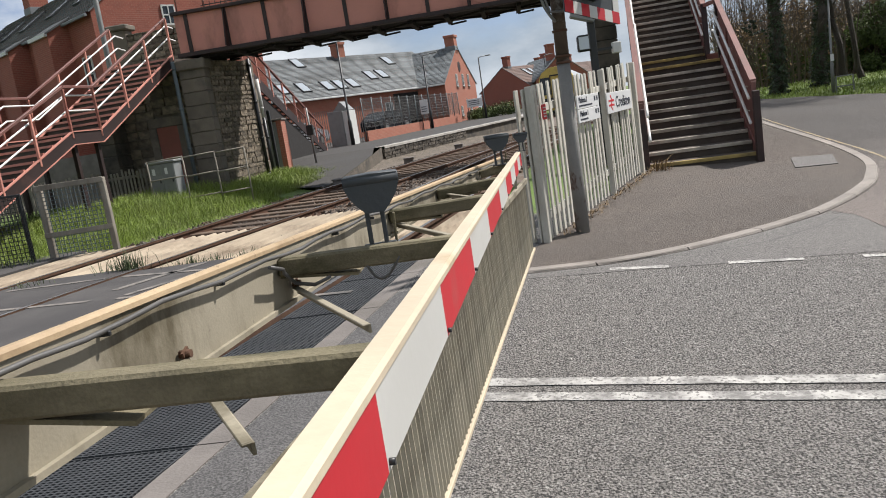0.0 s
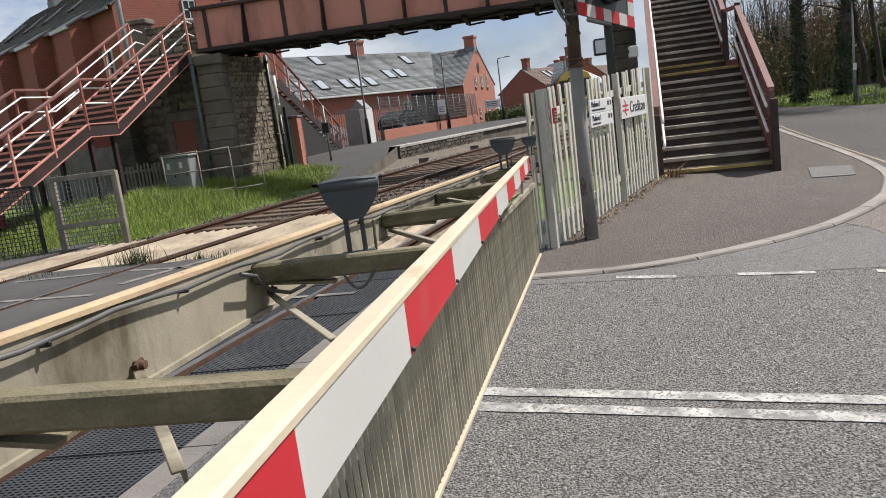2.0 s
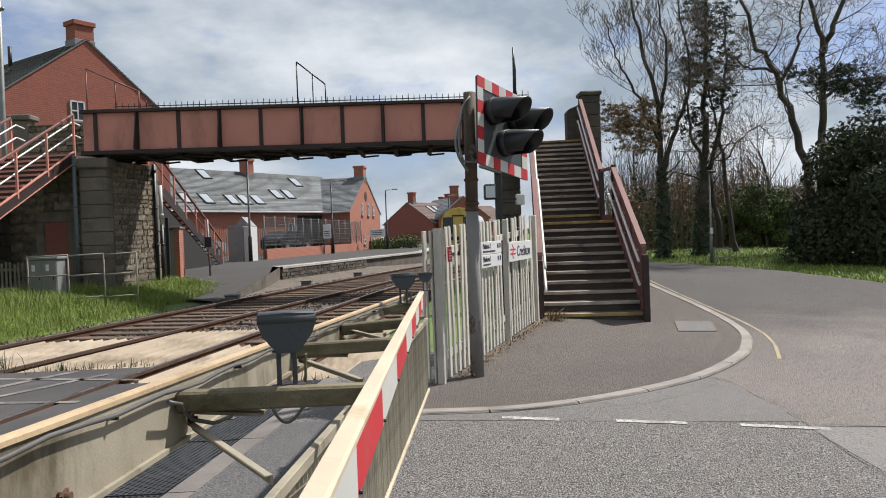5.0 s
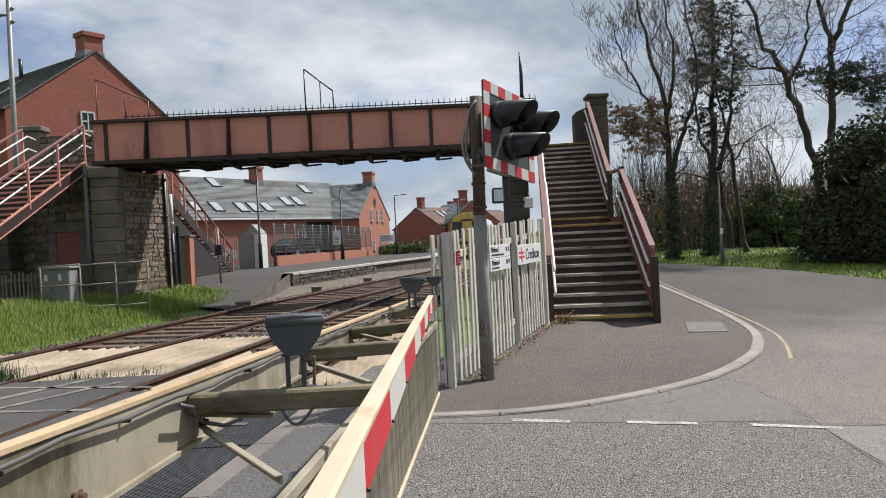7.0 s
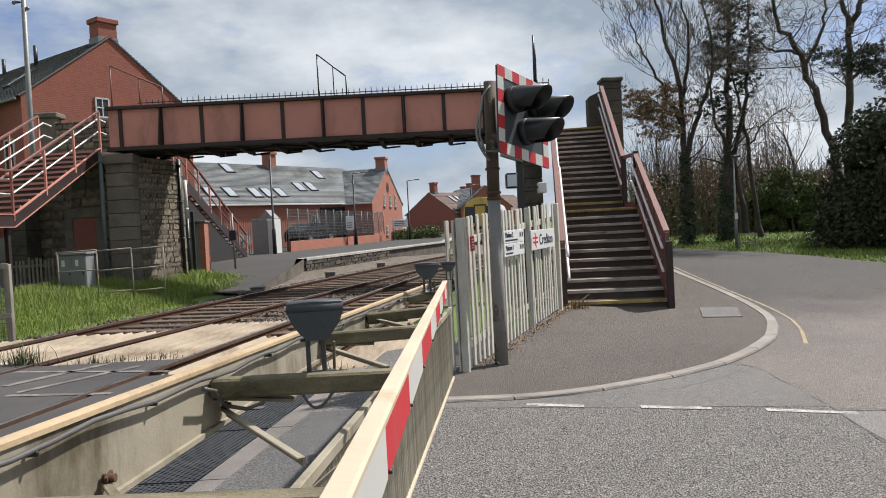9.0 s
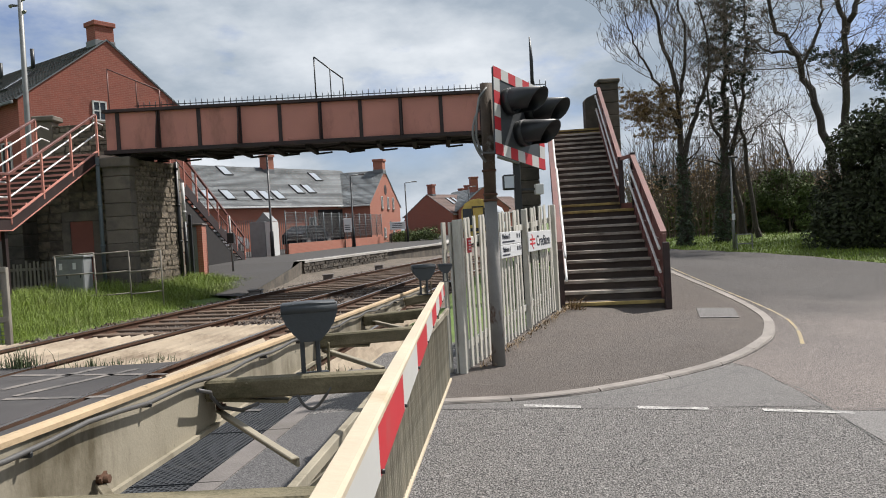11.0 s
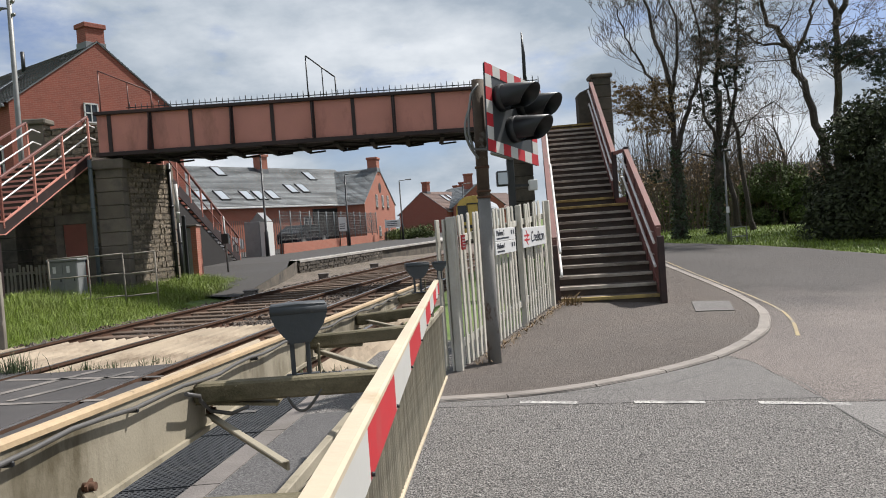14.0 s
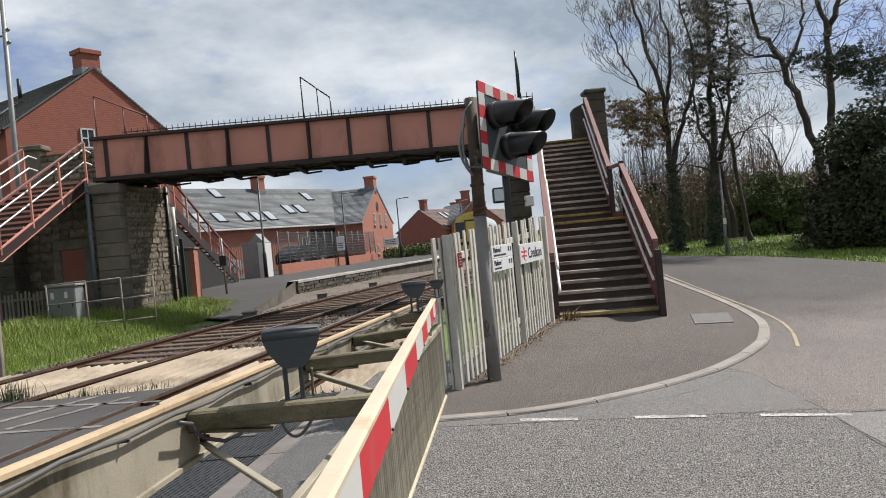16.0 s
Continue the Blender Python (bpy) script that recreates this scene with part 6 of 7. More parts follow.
for x, y in ((-4.95, 21.0), (-3.75, 27.0), (-2.3, 32.0)):
    bm = B()
    box(bm, (x - 0.17, y - 0.15, 0.0), (x + 0.17, y + 0.15, 0.22), None, 0.02)
    box(bm, (x - 0.19, y - 0.17, 0.22), (x + 0.19, y + 0.17, 0.26), None, 0.01)
    solid("trackside_box", bm, CONCRETE, "low pale concrete box beside the track", "trackside box", group="boxes along the track")

# boundary wall, mesh fence and kiosk behind the platform
bw = thing("boundary_wall", "low orange brick wall with piers and mesh fencing above", "wall")
wa, wb = Vector((-7.6, 40, 0)), Vector((-3.9, 60, 0))
bm = B()
bar(bm, (wa.x, wa.y, PZ + 0.28), (wb.x, wb.y, PZ + 0.28), 0.22, 0.56)
part("wall", bm, BRICK_PALE, bw)
for i in range(14):
    p = wa.lerp(wb, i / 13)
    bm = B()
    tube(bm, [(p.x, p.y, PZ), (p.x, p.y, PZ + 2.3)], 0.03, 6)
    part("fence_post", bm, PIPE_GREY, bw)

bm = B()
for k in range(9):
    z = PZ + 0.78 + 0.18 * k
    bar(bm, (wa.x, wa.y, z), (wb.x, wb.y, z), 0.013, 0.013)
for k in range(170):
    p = wa.lerp(wb, k / 169)
    bar(bm, (p.x, p.y, PZ + 0.7), (p.x, p.y, PZ + 2.25), 0.014, 0.014)
ob = part("fence_mesh", bm, GALV, bw, "grey mesh fencing")
ob["kind"] = "stuff"
wf = thing("palisade_fence", "grey steel fence behind the platform", "fence")
for k in range(40):
    p = Vector((-11.5, 38.5, 0)).lerp(wa, k / 39)
    bm = B()
    bar(bm, (p.x, p.y, PZ), (p.x, p.y, PZ + 1.9), 0.028, 0.014)
    part("pale", bm, GALV, wf)
kiosk = thing("station_kiosk", "grey-blue steel kiosk with pale side and gabled top", "kiosk", pose(-8.40, 37.7, PZ, 0, 0, -8))
bm = B()
box(bm, (-0.55, 0, 0), (0.22, 1.2, 1.75), None, 0.01)
part("body", bm, CABINET, kiosk)
bm = B()
box(bm, (0.23, 0.02, 0), (0.50, 1.2, 1.72), None, 0.01)
part("side_panel", bm, FRAME_W, kiosk, "white side panel")
bm = B()
prism(bm, [(-0.3, 0.2, 1.75), (0.5, 0.2, 1.75), (0.1, 0.2, 2.2)], (0, 0, 0), (0, 0.9, 0))
part("gable_top", bm, CABINET, kiosk, "grey gabled top")


def lamp_post(x, y, h, arm):
    t = thing("platform_lamp", "slim black platform lamp post", "lamp post", pose(x, y, PZ), "platform lamps")
    bm = B()
    tube(bm, [(0, 0, 0), (0, 0, 1.2), (0, 0, 1.25), (0, 0, h)], [0.10, 0.09, 0.055, 0.045], 8)
    part("post", bm, BLACK, t)
    bm = B()
    tube(bm, [(0, 0, h), (arm, 0, h + 0.05)], 0.03, 6)
    box(bm, (min(arm, arm * 1.9), -0.12, h + 0.02), (max(arm, arm * 1.9), 0.12, h + 0.10), None, 0.02)
    part("lantern", bm, GALV, t)


lamp_post(-7.77, 37.2, 4.95, 0.3)
lamp_post(-5.1, 50.0, 4.65, 0.5)
lamp_post(-1.9, 60.0, 4.6, 0.5)
lamp_post(3.6, 72.0, 4.6, 0.4)
for x, y, w in ((-5.4, 49.5, 0.5), (-2.6, 59.0, 1.2)):
    sg = thing("platform_notice", "white platform notice board on posts", "sign", pose(x, y, PZ))
    bm = B()
    box(bm, (-w / 2, -0.03, 1.0), (w / 2, 0.03, 1.9 if w < 1 else 1.6), None, 0.01)
    part("panel", bm, SIGN_W, sg)
    bm = B()
    for k in range(3):
        box(bm, (-w * 0.38, -0.035, 1.15 + 0.14 * k), (w * 0.3, -0.031, 1.2 + 0.14 * k))
    part("text_bar", bm, SIGN_TXT, sg)
    for s in (-0.45, 0.45):
        bm = B()
        tube(bm, [(s * w, 0, 0), (s * w, 0, 1.7)], 0.03, 6)
        part("post", bm, BLACK, sg)

# ---- houses ----
def roof_slope(bm, a, b, up, n=26, th=0.03, over=0.012):
    """A slope of overlapping courses from eave edge a-b rising by the vector up."""
    a, b, up = Vector(a), Vector(b), Vector(up)
    nrm = (b - a).cross(up).normalized()
    if nrm.z < 0:
        nrm = -nrm
    for i in range(n):
        lo, hi = up * (i / n), up * ((i + 1.04) / n)
        q = [a + lo + nrm * (th + over), b + lo + nrm * (th + over), b + hi + nrm * th * 0.5, a + hi + nrm * th * 0.5]
        v = [bm.verts.new(p) for p in q]
        w = [bm.verts.new(p - nrm * 0.02) for p in q[:2]]
        bm.faces.new(v)
        bm.faces.new((w[0], w[1], v[1], v[0]))


def house(name, label, m, half, depth, eave, ridge, wall_mat, roof_mat, courses=26, chimneys=(), over=0.25):
    """A gabled house; local x across the gable, local y back along the ridge, base at z 0."""
    t = thing(name, label, "house", m)
    bm = B()
    prism(bm, [(-half, 0, -0.5), (half, 0, -0.5), (half, 0, eave), (0, 0, ridge), (-half, 0, eave)], (0, 0, 0), (0, depth, 0))
    part("wall", bm, wall_mat, t)
    s = (ridge - eave) / half
    for sx in (-1, 1):
        bm = B()
        a = (sx * (half + over), -0.06, eave - s * over)
        b = (sx * (half + over), depth + 0.06, eave - s * over)
        roof_slope(bm, a, b, Vector((-sx * (half + over), 0, s * (half + over))), courses)
        part("roof", bm, roof_mat, t)["kind"] = "stuff"
        bm = B()
        bar(bm, (sx * (half + over), -0.08, eave - s * over - 0.02), (sx * (half + over), depth + 0.08, eave - s * over - 0.02), 0.10, 0.10, 0.01)
        part("gutter", bm, LEAD if wall_mat is BRICK else FRAME_W, t, "pale gutter")
        bm = B()
        bar(bm, (sx * (half + 0.1), -0.03, eave - s * 0.1 + 0.0), (0, -0.03, ridge), 0.04, 0.06, 0.005)
        part("verge", bm, LEAD, t)
    for (x, y, w, h) in chimneys:
        z = ridge - abs(x) * s
        bm = B()
        box(bm, (x - w, y - w * 0.8, z - 0.6), (x + w, y + w * 0.8, z + h), None, 0.01)
        c = part("chimney", bm, wall_mat, t, "brick chimney stack")
        bm = B()
        box(bm, (x - w - 0.07, y - w * 0.8 - 0.07, z + h - 0.12), (x + w + 0.07, y + w * 0.8 + 0.07, z + h + 0.08), None, 0.02)
        part("chimney_cap", bm, wall_mat, c)
        bm = B()
        box(bm, (x - w - 0.03, y - w * 0.8 - 0.03, z - 0.3), (x + w + 0.03, y + w * 0.8 + 0.03, z + 0.05), None, 0.01)
        part("flashing", bm, LEAD, c)
    return t


def window(t, x, z, w, h, side="front", y=0.0, bars=1):
    """A framed sash window set on a wall: on the gable ('front') or a long side (+1 / -1 with x as its distance back)."""
    bm = B()
    for x0, x1, z0, z1 in ((-w / 2, -w / 2 + 0.06, 0, h), (w / 2 - 0.06, w / 2, 0, h), (-w / 2, w / 2, 0, 0.06), (-w / 2, w / 2, h - 0.06, h), (-w / 2, w / 2, h * 0.5 - 0.025, h * 0.5 + 0.025)) + (((-0.02, 0.02, 0, h),) if bars else ()):
        box(bm, (x0, -0.03, z0), (x1, 0.03, z1))
    f = part("window", bm, FRAME_W, t, "white framed window")
    bm = B()
    box(bm, (-w / 2 + 0.03, 0.0, 0.03), (w / 2 - 0.03, 0.012, h - 0.03))
    part("pane", bm, GLASS, f)
    bm = B()
    box(bm, (-w / 2 - 0.08, -0.08, -0.08), (w / 2 + 0.08, 0.0, 0.0))
    part("sill", bm, DRESSED, f)
    if side == "front":
        f.matrix_basis = pose(x, y - 0.02, z)
    else:
        f.matrix_basis = pose(side[0], x, z, 0, 0, 90 if side[1] > 0 else -90)
    return f


def skylight(t, half, eave, ridge, sx, y, f, w=0.55, h=0.95):
    s = Vector((-sx * half, 0, ridge - eave))
    base = Vector((sx * half, y, eave)) + s * f
    u = s.normalized()
    v = Vector((0, 1, 0))
    nrm = u.cross(v)
    if nrm.z < 0:
        nrm = -nrm
    m = Matrix((v, u, nrm)).transposed().to_4x4()
    m.translation = base + nrm * 0.05
    bm = B()
    for x0, x1, y0, y1 in ((-w / 2, -w / 2 + 0.07, 0, h), (w / 2 - 0.07, w / 2, 0, h), (-w / 2, w / 2, 0, 0.07), (-w / 2, w / 2, h - 0.07, h)):
        box(bm, (x0, y0, -0.02), (x1, y1, 0.07))
    fr = part("skylight", bm, BLACK, t, "dark framed roof window")
    fr.matrix_basis = m
    bm = B()
    box(bm, (-w / 2 + 0.05, 0.05, 0.0), (w / 2 - 0.05, h - 0.05, 0.05))
    part("pane", bm, SKYLIGHT, fr, "glass with the sky's reflection painted as a pale colour")


def heading(gx, gy):
    """Degrees that turn local y onto the plan direction (gx, gy)."""
    return math.degrees(math.atan2(-gx, gy))


# brick terrace beside the bridge, gable to the railway
h1 = house("brick_terrace", "large red brick house with slate roof and tall chimney", pose(-13.1, 32.2, 0.5, 0, 0, heading(-6.6, 5.0)), 3.75, 18.5, 7.0, 9.75, BRICK, SLATE_DARK, 30, ((0.05, 0.5, 0.42, 0.76), (0, 14, 0.5, 1.1)))
window(h1, -0.5, 6.35, 0.62, 0.82)
for y in (3.5, 6.5, 9.8, 12.5, 15.5):
    skylight(h1, 3.75, 7.0, 9.75, -1, y, 0.30, 0.6, 1.5)
for y in (2.2, 6.6, 11.2, 15.8):
    bm = B()
    prism(bm, [(-3.75 - 0.9, y, 0), (-3.75, y, 0), (-3.75, y, 7.0), (-3.75 - 0.9, y, 6.5)], (0, 0, 0), (0, 1.7, 0))
    bay = part("bay", bm, BRICK, h1, "brick bay with a lean-to top")
    bm = B()
    bar(bm, (-3.75 - 1.0, y + 0.85, 6.5), (-3.75 + 0.1, y + 0.85, 7.1), 1.9, 0.06)
    part("bay_roof", bm, SLATE_DARK, bay)
    bm = B()
    box(bm, (-3.75 - 1.02, y - 0.05, 6.4), (-3.75 - 0.92, y + 1.75, 6.54))
    part("bay_gutter", bm, FRAME_W, bay)
    for z in (1.2, 4.0):
        window(h1, y - 1.1, z, 0.8, 1.4, (-3.78, -1))
for x, y in ((-0.6, 5.0), (-0.4, 8.5)):
    bm = B()
    tube(bm, [(x, y, 9.2), (x, y, 10.2)], 0.09, 8)
    part("flue", bm, BLACK, h1, "dark flue pipe")

# station houses beyond the platform
row_d = Vector((7.5, 10.0, 0)).normalized()
h2 = house("slate_roofed_house", "long red brick house with slate roof and roof windows", pose(-22.0, 47.0, 0.8, 0, 0, heading(row_d.x, row_d.y)), 4.1, 24, 3.2, 6.25, BRICK_PALE, SLATE, 34, ((0.3, 15.6, 0.42, 1.1),))
for y, f in ((7.74, 0.11), (9.41, 0.11), (11.56, 0.10), (12.7, 0.10), (13.93, 0.11), (16.46, 0.27), (17.7, 0.28), (19.98, 0.64), (11.32, 0.74), (6.33, 0.10)):
    skylight(h2, 4.1, 3.2, 6.25, 1, y, f, 0.80, 1.20)
for y in (12.0, 16.4, 18.0):
    window(h2, y, 0.9, 0.8, 1.3, (4.12, 1))
# no recess is cut: a thin black panel stands for the carport's shade
bm = B()
box(bm, (4.05, 17.0, 0.0), (4.18, 22.5, 2.75))
part("carport_opening", bm, SHADE_BLACK, h2, "flat black panel painted as the shade inside a carport")
h3 = house("gabled_brick_house", "red brick gable house with slate roof and white windows", pose(-3.75, 65.0, 0.8, 0, 0, heading(-11.0, 2.0)), 5.3, 14, 3.1, 6.0, BRICK_PALE, SLATE, 30, ((0, 0.4, 0.5, 0.85),))
for x in (-1.4, 0.7, 2.6):
    window(h3, x, 2.75, 0.56, 1.0)
for x in (-0.9, 2.4):
    window(h3, x, 0.35, 0.6, 0.8)
bm = B()
tube(bm, [(0, -0.03, 4.35), (0, 0.03, 4.35)], 0.42, 16)
part("roundel", bm, GIRDER_DARK, h3, "dark round gable vent")
skylight(h3, 5.3, 3.1, 6.0, -1, 6.0, 0.2, 0.9, 1.4)
for x, y, w, hh in ((-0.4, 96, 5.0, 2.8), (4.2, 116, 5.0, 3.1)):
    g = house("far_brick_house", "distant red brick house with brown tiled roof", pose(x, y, 0.6, 0, 0, -38), 3.8, 15, hh, hh + 2.5, BRICK, TILE, 14, ((0, 1.0, 0.4, 1.2), (0, 9.0, 0.4, 1.2)))
    for yy2 in (3.0, 4.2, 8.6, 9.8):
        skylight(g, 3.8, hh, hh + 2.5, 1, yy2, 0.45, 0.7, 1.6)
    for y3 in (4, 8, 12):
        window(g, y3, 1.0, 1.0, 1.3, (3.83, 1))
        window(g, y3, 2.6, 1.0, 0.9, (3.83, 1))
far = house("far_slate_house", "distant house with grey slate roof and tall chimney", pose(6.6, 95, 0.4, 0, 0, 20), 3.4, 10, 3.4, 6.0, BRICK, SLATE, 14, ((-0.8, 1.0, 0.45, 1.9),))

# parked cars in the station yard
def car(m, paint, label):
    t = thing("parked_car", label, "car", m)
    bm = B()
    prof = [(-2.0, 0.25), (2.0, 0.25), (2.05, 0.6), (1.95, 0.85), (1.1, 0.95), (0.45, 1.42), (-0.95, 1.46), (-1.65, 1.0), (-2.02, 0.9), (-2.08, 0.55)]
    prism(bm, [(x, -0.82, z) for x, z in prof], (0, 0, 0), (0, 1.64, 0))
    bmesh.ops.bevel(bm, geom=bm.edges[:], offset=0.06, segments=2, affect="EDGES")
    part("body", bm, paint, t)
    for s in (-1, 1):
        bm = B()
        prism(bm, [(-1.35, 0.835 * s, 0.98), (0.85, 0.835 * s, 0.98), (0.42, 0.835 * s, 1.33), (-0.9, 0.835 * s, 1.36)], (0, 0, 0), (0, 0.012 * s, 0))
        part("side_window", bm, GLASS, t)
        for x in (-1.25, 1.3):
            bm = B()
            tube(bm, [(x, 0.66 * s, 0.32), (x, 0.86 * s, 0.32)], 0.32, 18)
            w = part("wheel", bm, RUBBER, t)
            bm = B()
            tube(bm, [(x, 0.85 * s, 0.32), (x, 0.875 * s, 0.32)], 0.2, 14)
            part("rim", bm, GALV, w)
    bm = B()
    prism(bm, [(1.12, -0.7, 0.97), (0.50, -0.66, 1.41), (0.50, 0.66, 1.41), (1.12, 0.7, 0.97)], (0, 0, 0), (0.012, 0, 0.016))
    part("windscreen", bm, GLASS, t)
    return t


car(pose(-8.6, 53.5, PZ + 0.15, 0, 0, 65), CARPAINT, "dark blue parked car behind the mesh fence")
car(pose(-12.6, 44.5, PZ + 0.1, 0, 0, 60), CARSILVER, "silver parked car behind the station fence")
car(pose(-16.9, 20.6, 0.62, 0, 0, 10), CARSILVER, "silver car parked below the stairs")
car(pose(-12.85, 13.7, 0.18, 0, 0, 8), RED, "bright red car waiting beyond the wire fence")
bm = B()
bar(bm, (-30, 24.5, 1.2), (-12.0, 23.2, 1.2), 0.2, 1.6)
solid("yard_wall", bm, CONCRETE, "pale rendered yard wall behind the stairs", "wall")
for x, y, w in ((2.1, 75, 1.4), (-0.4, 66, 1.0)):
    pl = thing("concrete_planter", "pale concrete planter at the back of the platform", "planter", pose(x - 3, y, PZ))
    bm = B()
    box(bm, (-0.6, -0.4, 0), (0.6, 0.4, 0.7), None, 0.05)
    part("trough", bm, CONCRETE, pl)

rpl = random.Random(31)
V0, F0 = [], []
for _ in range(70):
    f = rpl.random()
    c = Vector((-3.0 + 3.4 * f, 61.0 + rpl.uniform(0, 2.5), PZ + 0.15 + rpl.random() ** 1.6 * 0.75 * (0.5 + f * 0.6)))
    for _ in range(60):
        d = Vector((rpl.gauss(0, 0.22), rpl.gauss(0, 0.22), rpl.gauss(0, 0.14)))
        u, w = Vector((rpl.gauss(0, 1), rpl.gauss(0, 1), rpl.gauss(0, 1))).normalized() * 0.09, Vector((rpl.gauss(0, 1), rpl.gauss(0, 1), rpl.gauss(0, 1))).normalized() * 0.05
        k = len(V0)
        V0 += [tuple(c + d - u), tuple(c + d + w), tuple(c + d + u), tuple(c + d - w)]
        F0.append((k, k + 1, k + 2, k + 3))
me = bpy.data.meshes.new("flower_bed_plants")
me.from_pydata(V0, [], F0)
me.materials.append(BUSH)
tagged(new("flower_bed_plants", me), "low bright green plants in a bed on the platform", "plants", kind="stuff")

# ---- train ----
def train():
    y0 = 60.0
    ang = math.degrees(math.atan(0.13))
    t = thing("diesel_train", "diesel multiple unit train with yellow front at the platform", "train", pose(3.68, y0, RAIL_Z, 0, 0, -ang))
    bm = B()
    sec = [(-1.33, 0.95), (-1.36, 1.9), (-1.30, 2.75), (-1.05, 3.25), (-0.55, 3.52), (0, 3.6), (0.55, 3.52), (1.05, 3.25), (1.30, 2.75), (1.36, 1.9), (1.33, 0.95)]
    prism(bm, [(x, 0.35, z) for x, z in sec], (0, 0, 0), (0, 22, 0))
    part("body", bm, TRAIN_W, t, "silver-grey body side")
    bm = B()
    a = [bm.verts.new((x * 0.985, 0.0, z - 0.02 if z > 2 else z)) for x, z in sec]
    b = [bm.verts.new((x * 1.004, 0.45, z + 0.004)) for x, z in sec]
    for i in range(len(sec) - 1):
        bm.faces.new((a[i], a[i + 1], b[i + 1], b[i]))
    bm.faces.new(a[::-1])
    bm.faces.new((a[0], b[0], b[-1], a[-1]))
    part("cab_front", bm, TRAIN_Y, t, "yellow cab front")
    for x0, x1 in ((-1.22, -0.48), (0.48, 1.22)):
        bm = B()
        prism(bm, [(x0, -0.012, 1.55), (x1, -0.012, 1.55), (x1 * (0.98 if x1 > 0.6 else 1), -0.012, 2.85), (x0 * (0.98 if x0 < -0.6 else 1), -0.012, 2.85)], (0, 0, 0), (0, 0.014, 0))
        part("windscreen", bm, GLASS, t, "dark cab windscreen")
        bm = B()
        xl = x0 + 0.15 if x0 < 0 else x1 - 0.15
        tube(bm, [(xl, -0.02, 1.42), (xl, 0.02, 1.42)], 0.09, 12)
        part("headlight", bm, FRAME_W, t)
    bm = B()
    for x in (-0.46, 0.40):
        box(bm, (x, -0.08, 1.0), (x + 0.06, 0.0, 2.95))
    box(bm, (-0.46, -0.08, 2.9), (0.46, 0.0, 3.0))
    part("gangway_frame", bm, BLACK, t, "black gangway surround")
    bm = B()
    box(bm, (-0.40, -0.03, 1.0), (0.40, 0.0, 2.9), None, 0.01)
    part("gangway_door", bm, TRAIN_Y, t, "yellow gangway door")
    bm = B()
    box(bm, (-1.3, -0.05, 1.05), (1.3, 0.0, 1.3), None, 0.01)
    part("bumper_band", bm, BLACK, t)
    bm = B()
    box(bm, (-1.15, -0.06, 0.35), (1.15, 0.3, 0.98), None, 0.04)
    part("valance", bm, TRAIN_Y, t, "yellow valance")
    bm = B()
    box(bm, (-0.18, -0.42, 0.62), (0.18, 0.0, 0.9), None, 0.03)
    part("coupler", bm, BLACK, t)
    for s in (-1, 1):
        for k in range(7):
            bm = B()
            box(bm, (1.352 * s - 0.006, 2.2 + 2.7 * k, 1.75), (1.352 * s + 0.012, 4.2 + 2.7 * k, 2.55), None, 0.004)
            part("side_window", bm, GLASS, t)
    for y in (2.8, 18.5):
        bm = B()
        for dy in (-1.2, 1.2):
            for s in (-0.72, 0.72):
                tube(bm, [(s - 0.06, y + dy, 0.42), (s + 0.06, y + dy, 0.42)], 0.42, 16)
        box(bm, (-1.0, y - 1.7, 0.35), (1.0, y + 1.7, 0.8))
        part("bogie", bm, BLACK, t)


train()

# equipment seen between the pole and the stairs
eq = thing("crossing_equipment", "grey crossing equipment case and spotlight on a bracket", "equipment", pose(1.52, 13.0, 0.35))
bm = B()
bar(bm, (0, 0, 0), (0, 0, 2.55), 0.12, 0.12, 0.01)
part("post", bm, BLACK, eq)
bm = B()
box(bm, (-0.20, -0.1, -0.09), (0.20, 0.1, 0.09), pose(-0.12, -0.1, 2.48, 0, 20, 0), 0.02)
part("lamp_case", bm, CABINET, eq, "pale grey floodlight case")
bm = B()
box(bm, (-0.26, -0.2, 1.90), (-0.06, 0.0, 2.16), None, 0.02)
part("lamp_box", bm, BLACK, eq)
bm = B()
box(bm, (-0.24, -0.206, 1.93), (-0.08, -0.2, 2.13))
part("lamp_glass", bm, SKYLIGHT, eq)
bm = B()
box(bm, (0.30, -0.1, 1.80), (0.44, 0.1, 1.98), None, 0.01)
part("junction_box", bm, FRAME_W, eq, "small white junction box")
bm = B()
bar(bm, (0, 0, 1.9), (0.36, 0, 1.9), 0.04, 0.04)
part("arm", bm, BLACK, eq)

# ---- trees ----
def raw_tube(V, F, pts, rs, n):
    ref = None
    base = len(V)
    for i, p in enumerate(pts):
        d = (pts[min(i + 1, len(pts) - 1)] - pts[max(i - 1, 0)])
        d = d.normalized() if d.length > 1e-9 else Vector((0, 0, 1))
        if ref is None:
            ref = d.orthogonal().normalized()
        ref = ref - d * ref.dot(d)
        ref = ref.normalized() if ref.length > 1e-6 else d.orthogonal().normalized()
        side = d.cross(ref)
        for k in range(n):
            a = 2 * math.pi * k / n
            V.append(tuple(p + (ref * math.cos(a) + side * math.sin(a)) * rs[i]))
    for i in range(len(pts) - 1):
        for k in range(n):
            F.append((base + i * n + k, base + i * n + (k + 1) % n, base + (i + 1) * n + (k + 1) % n, base + (i + 1) * n + k))


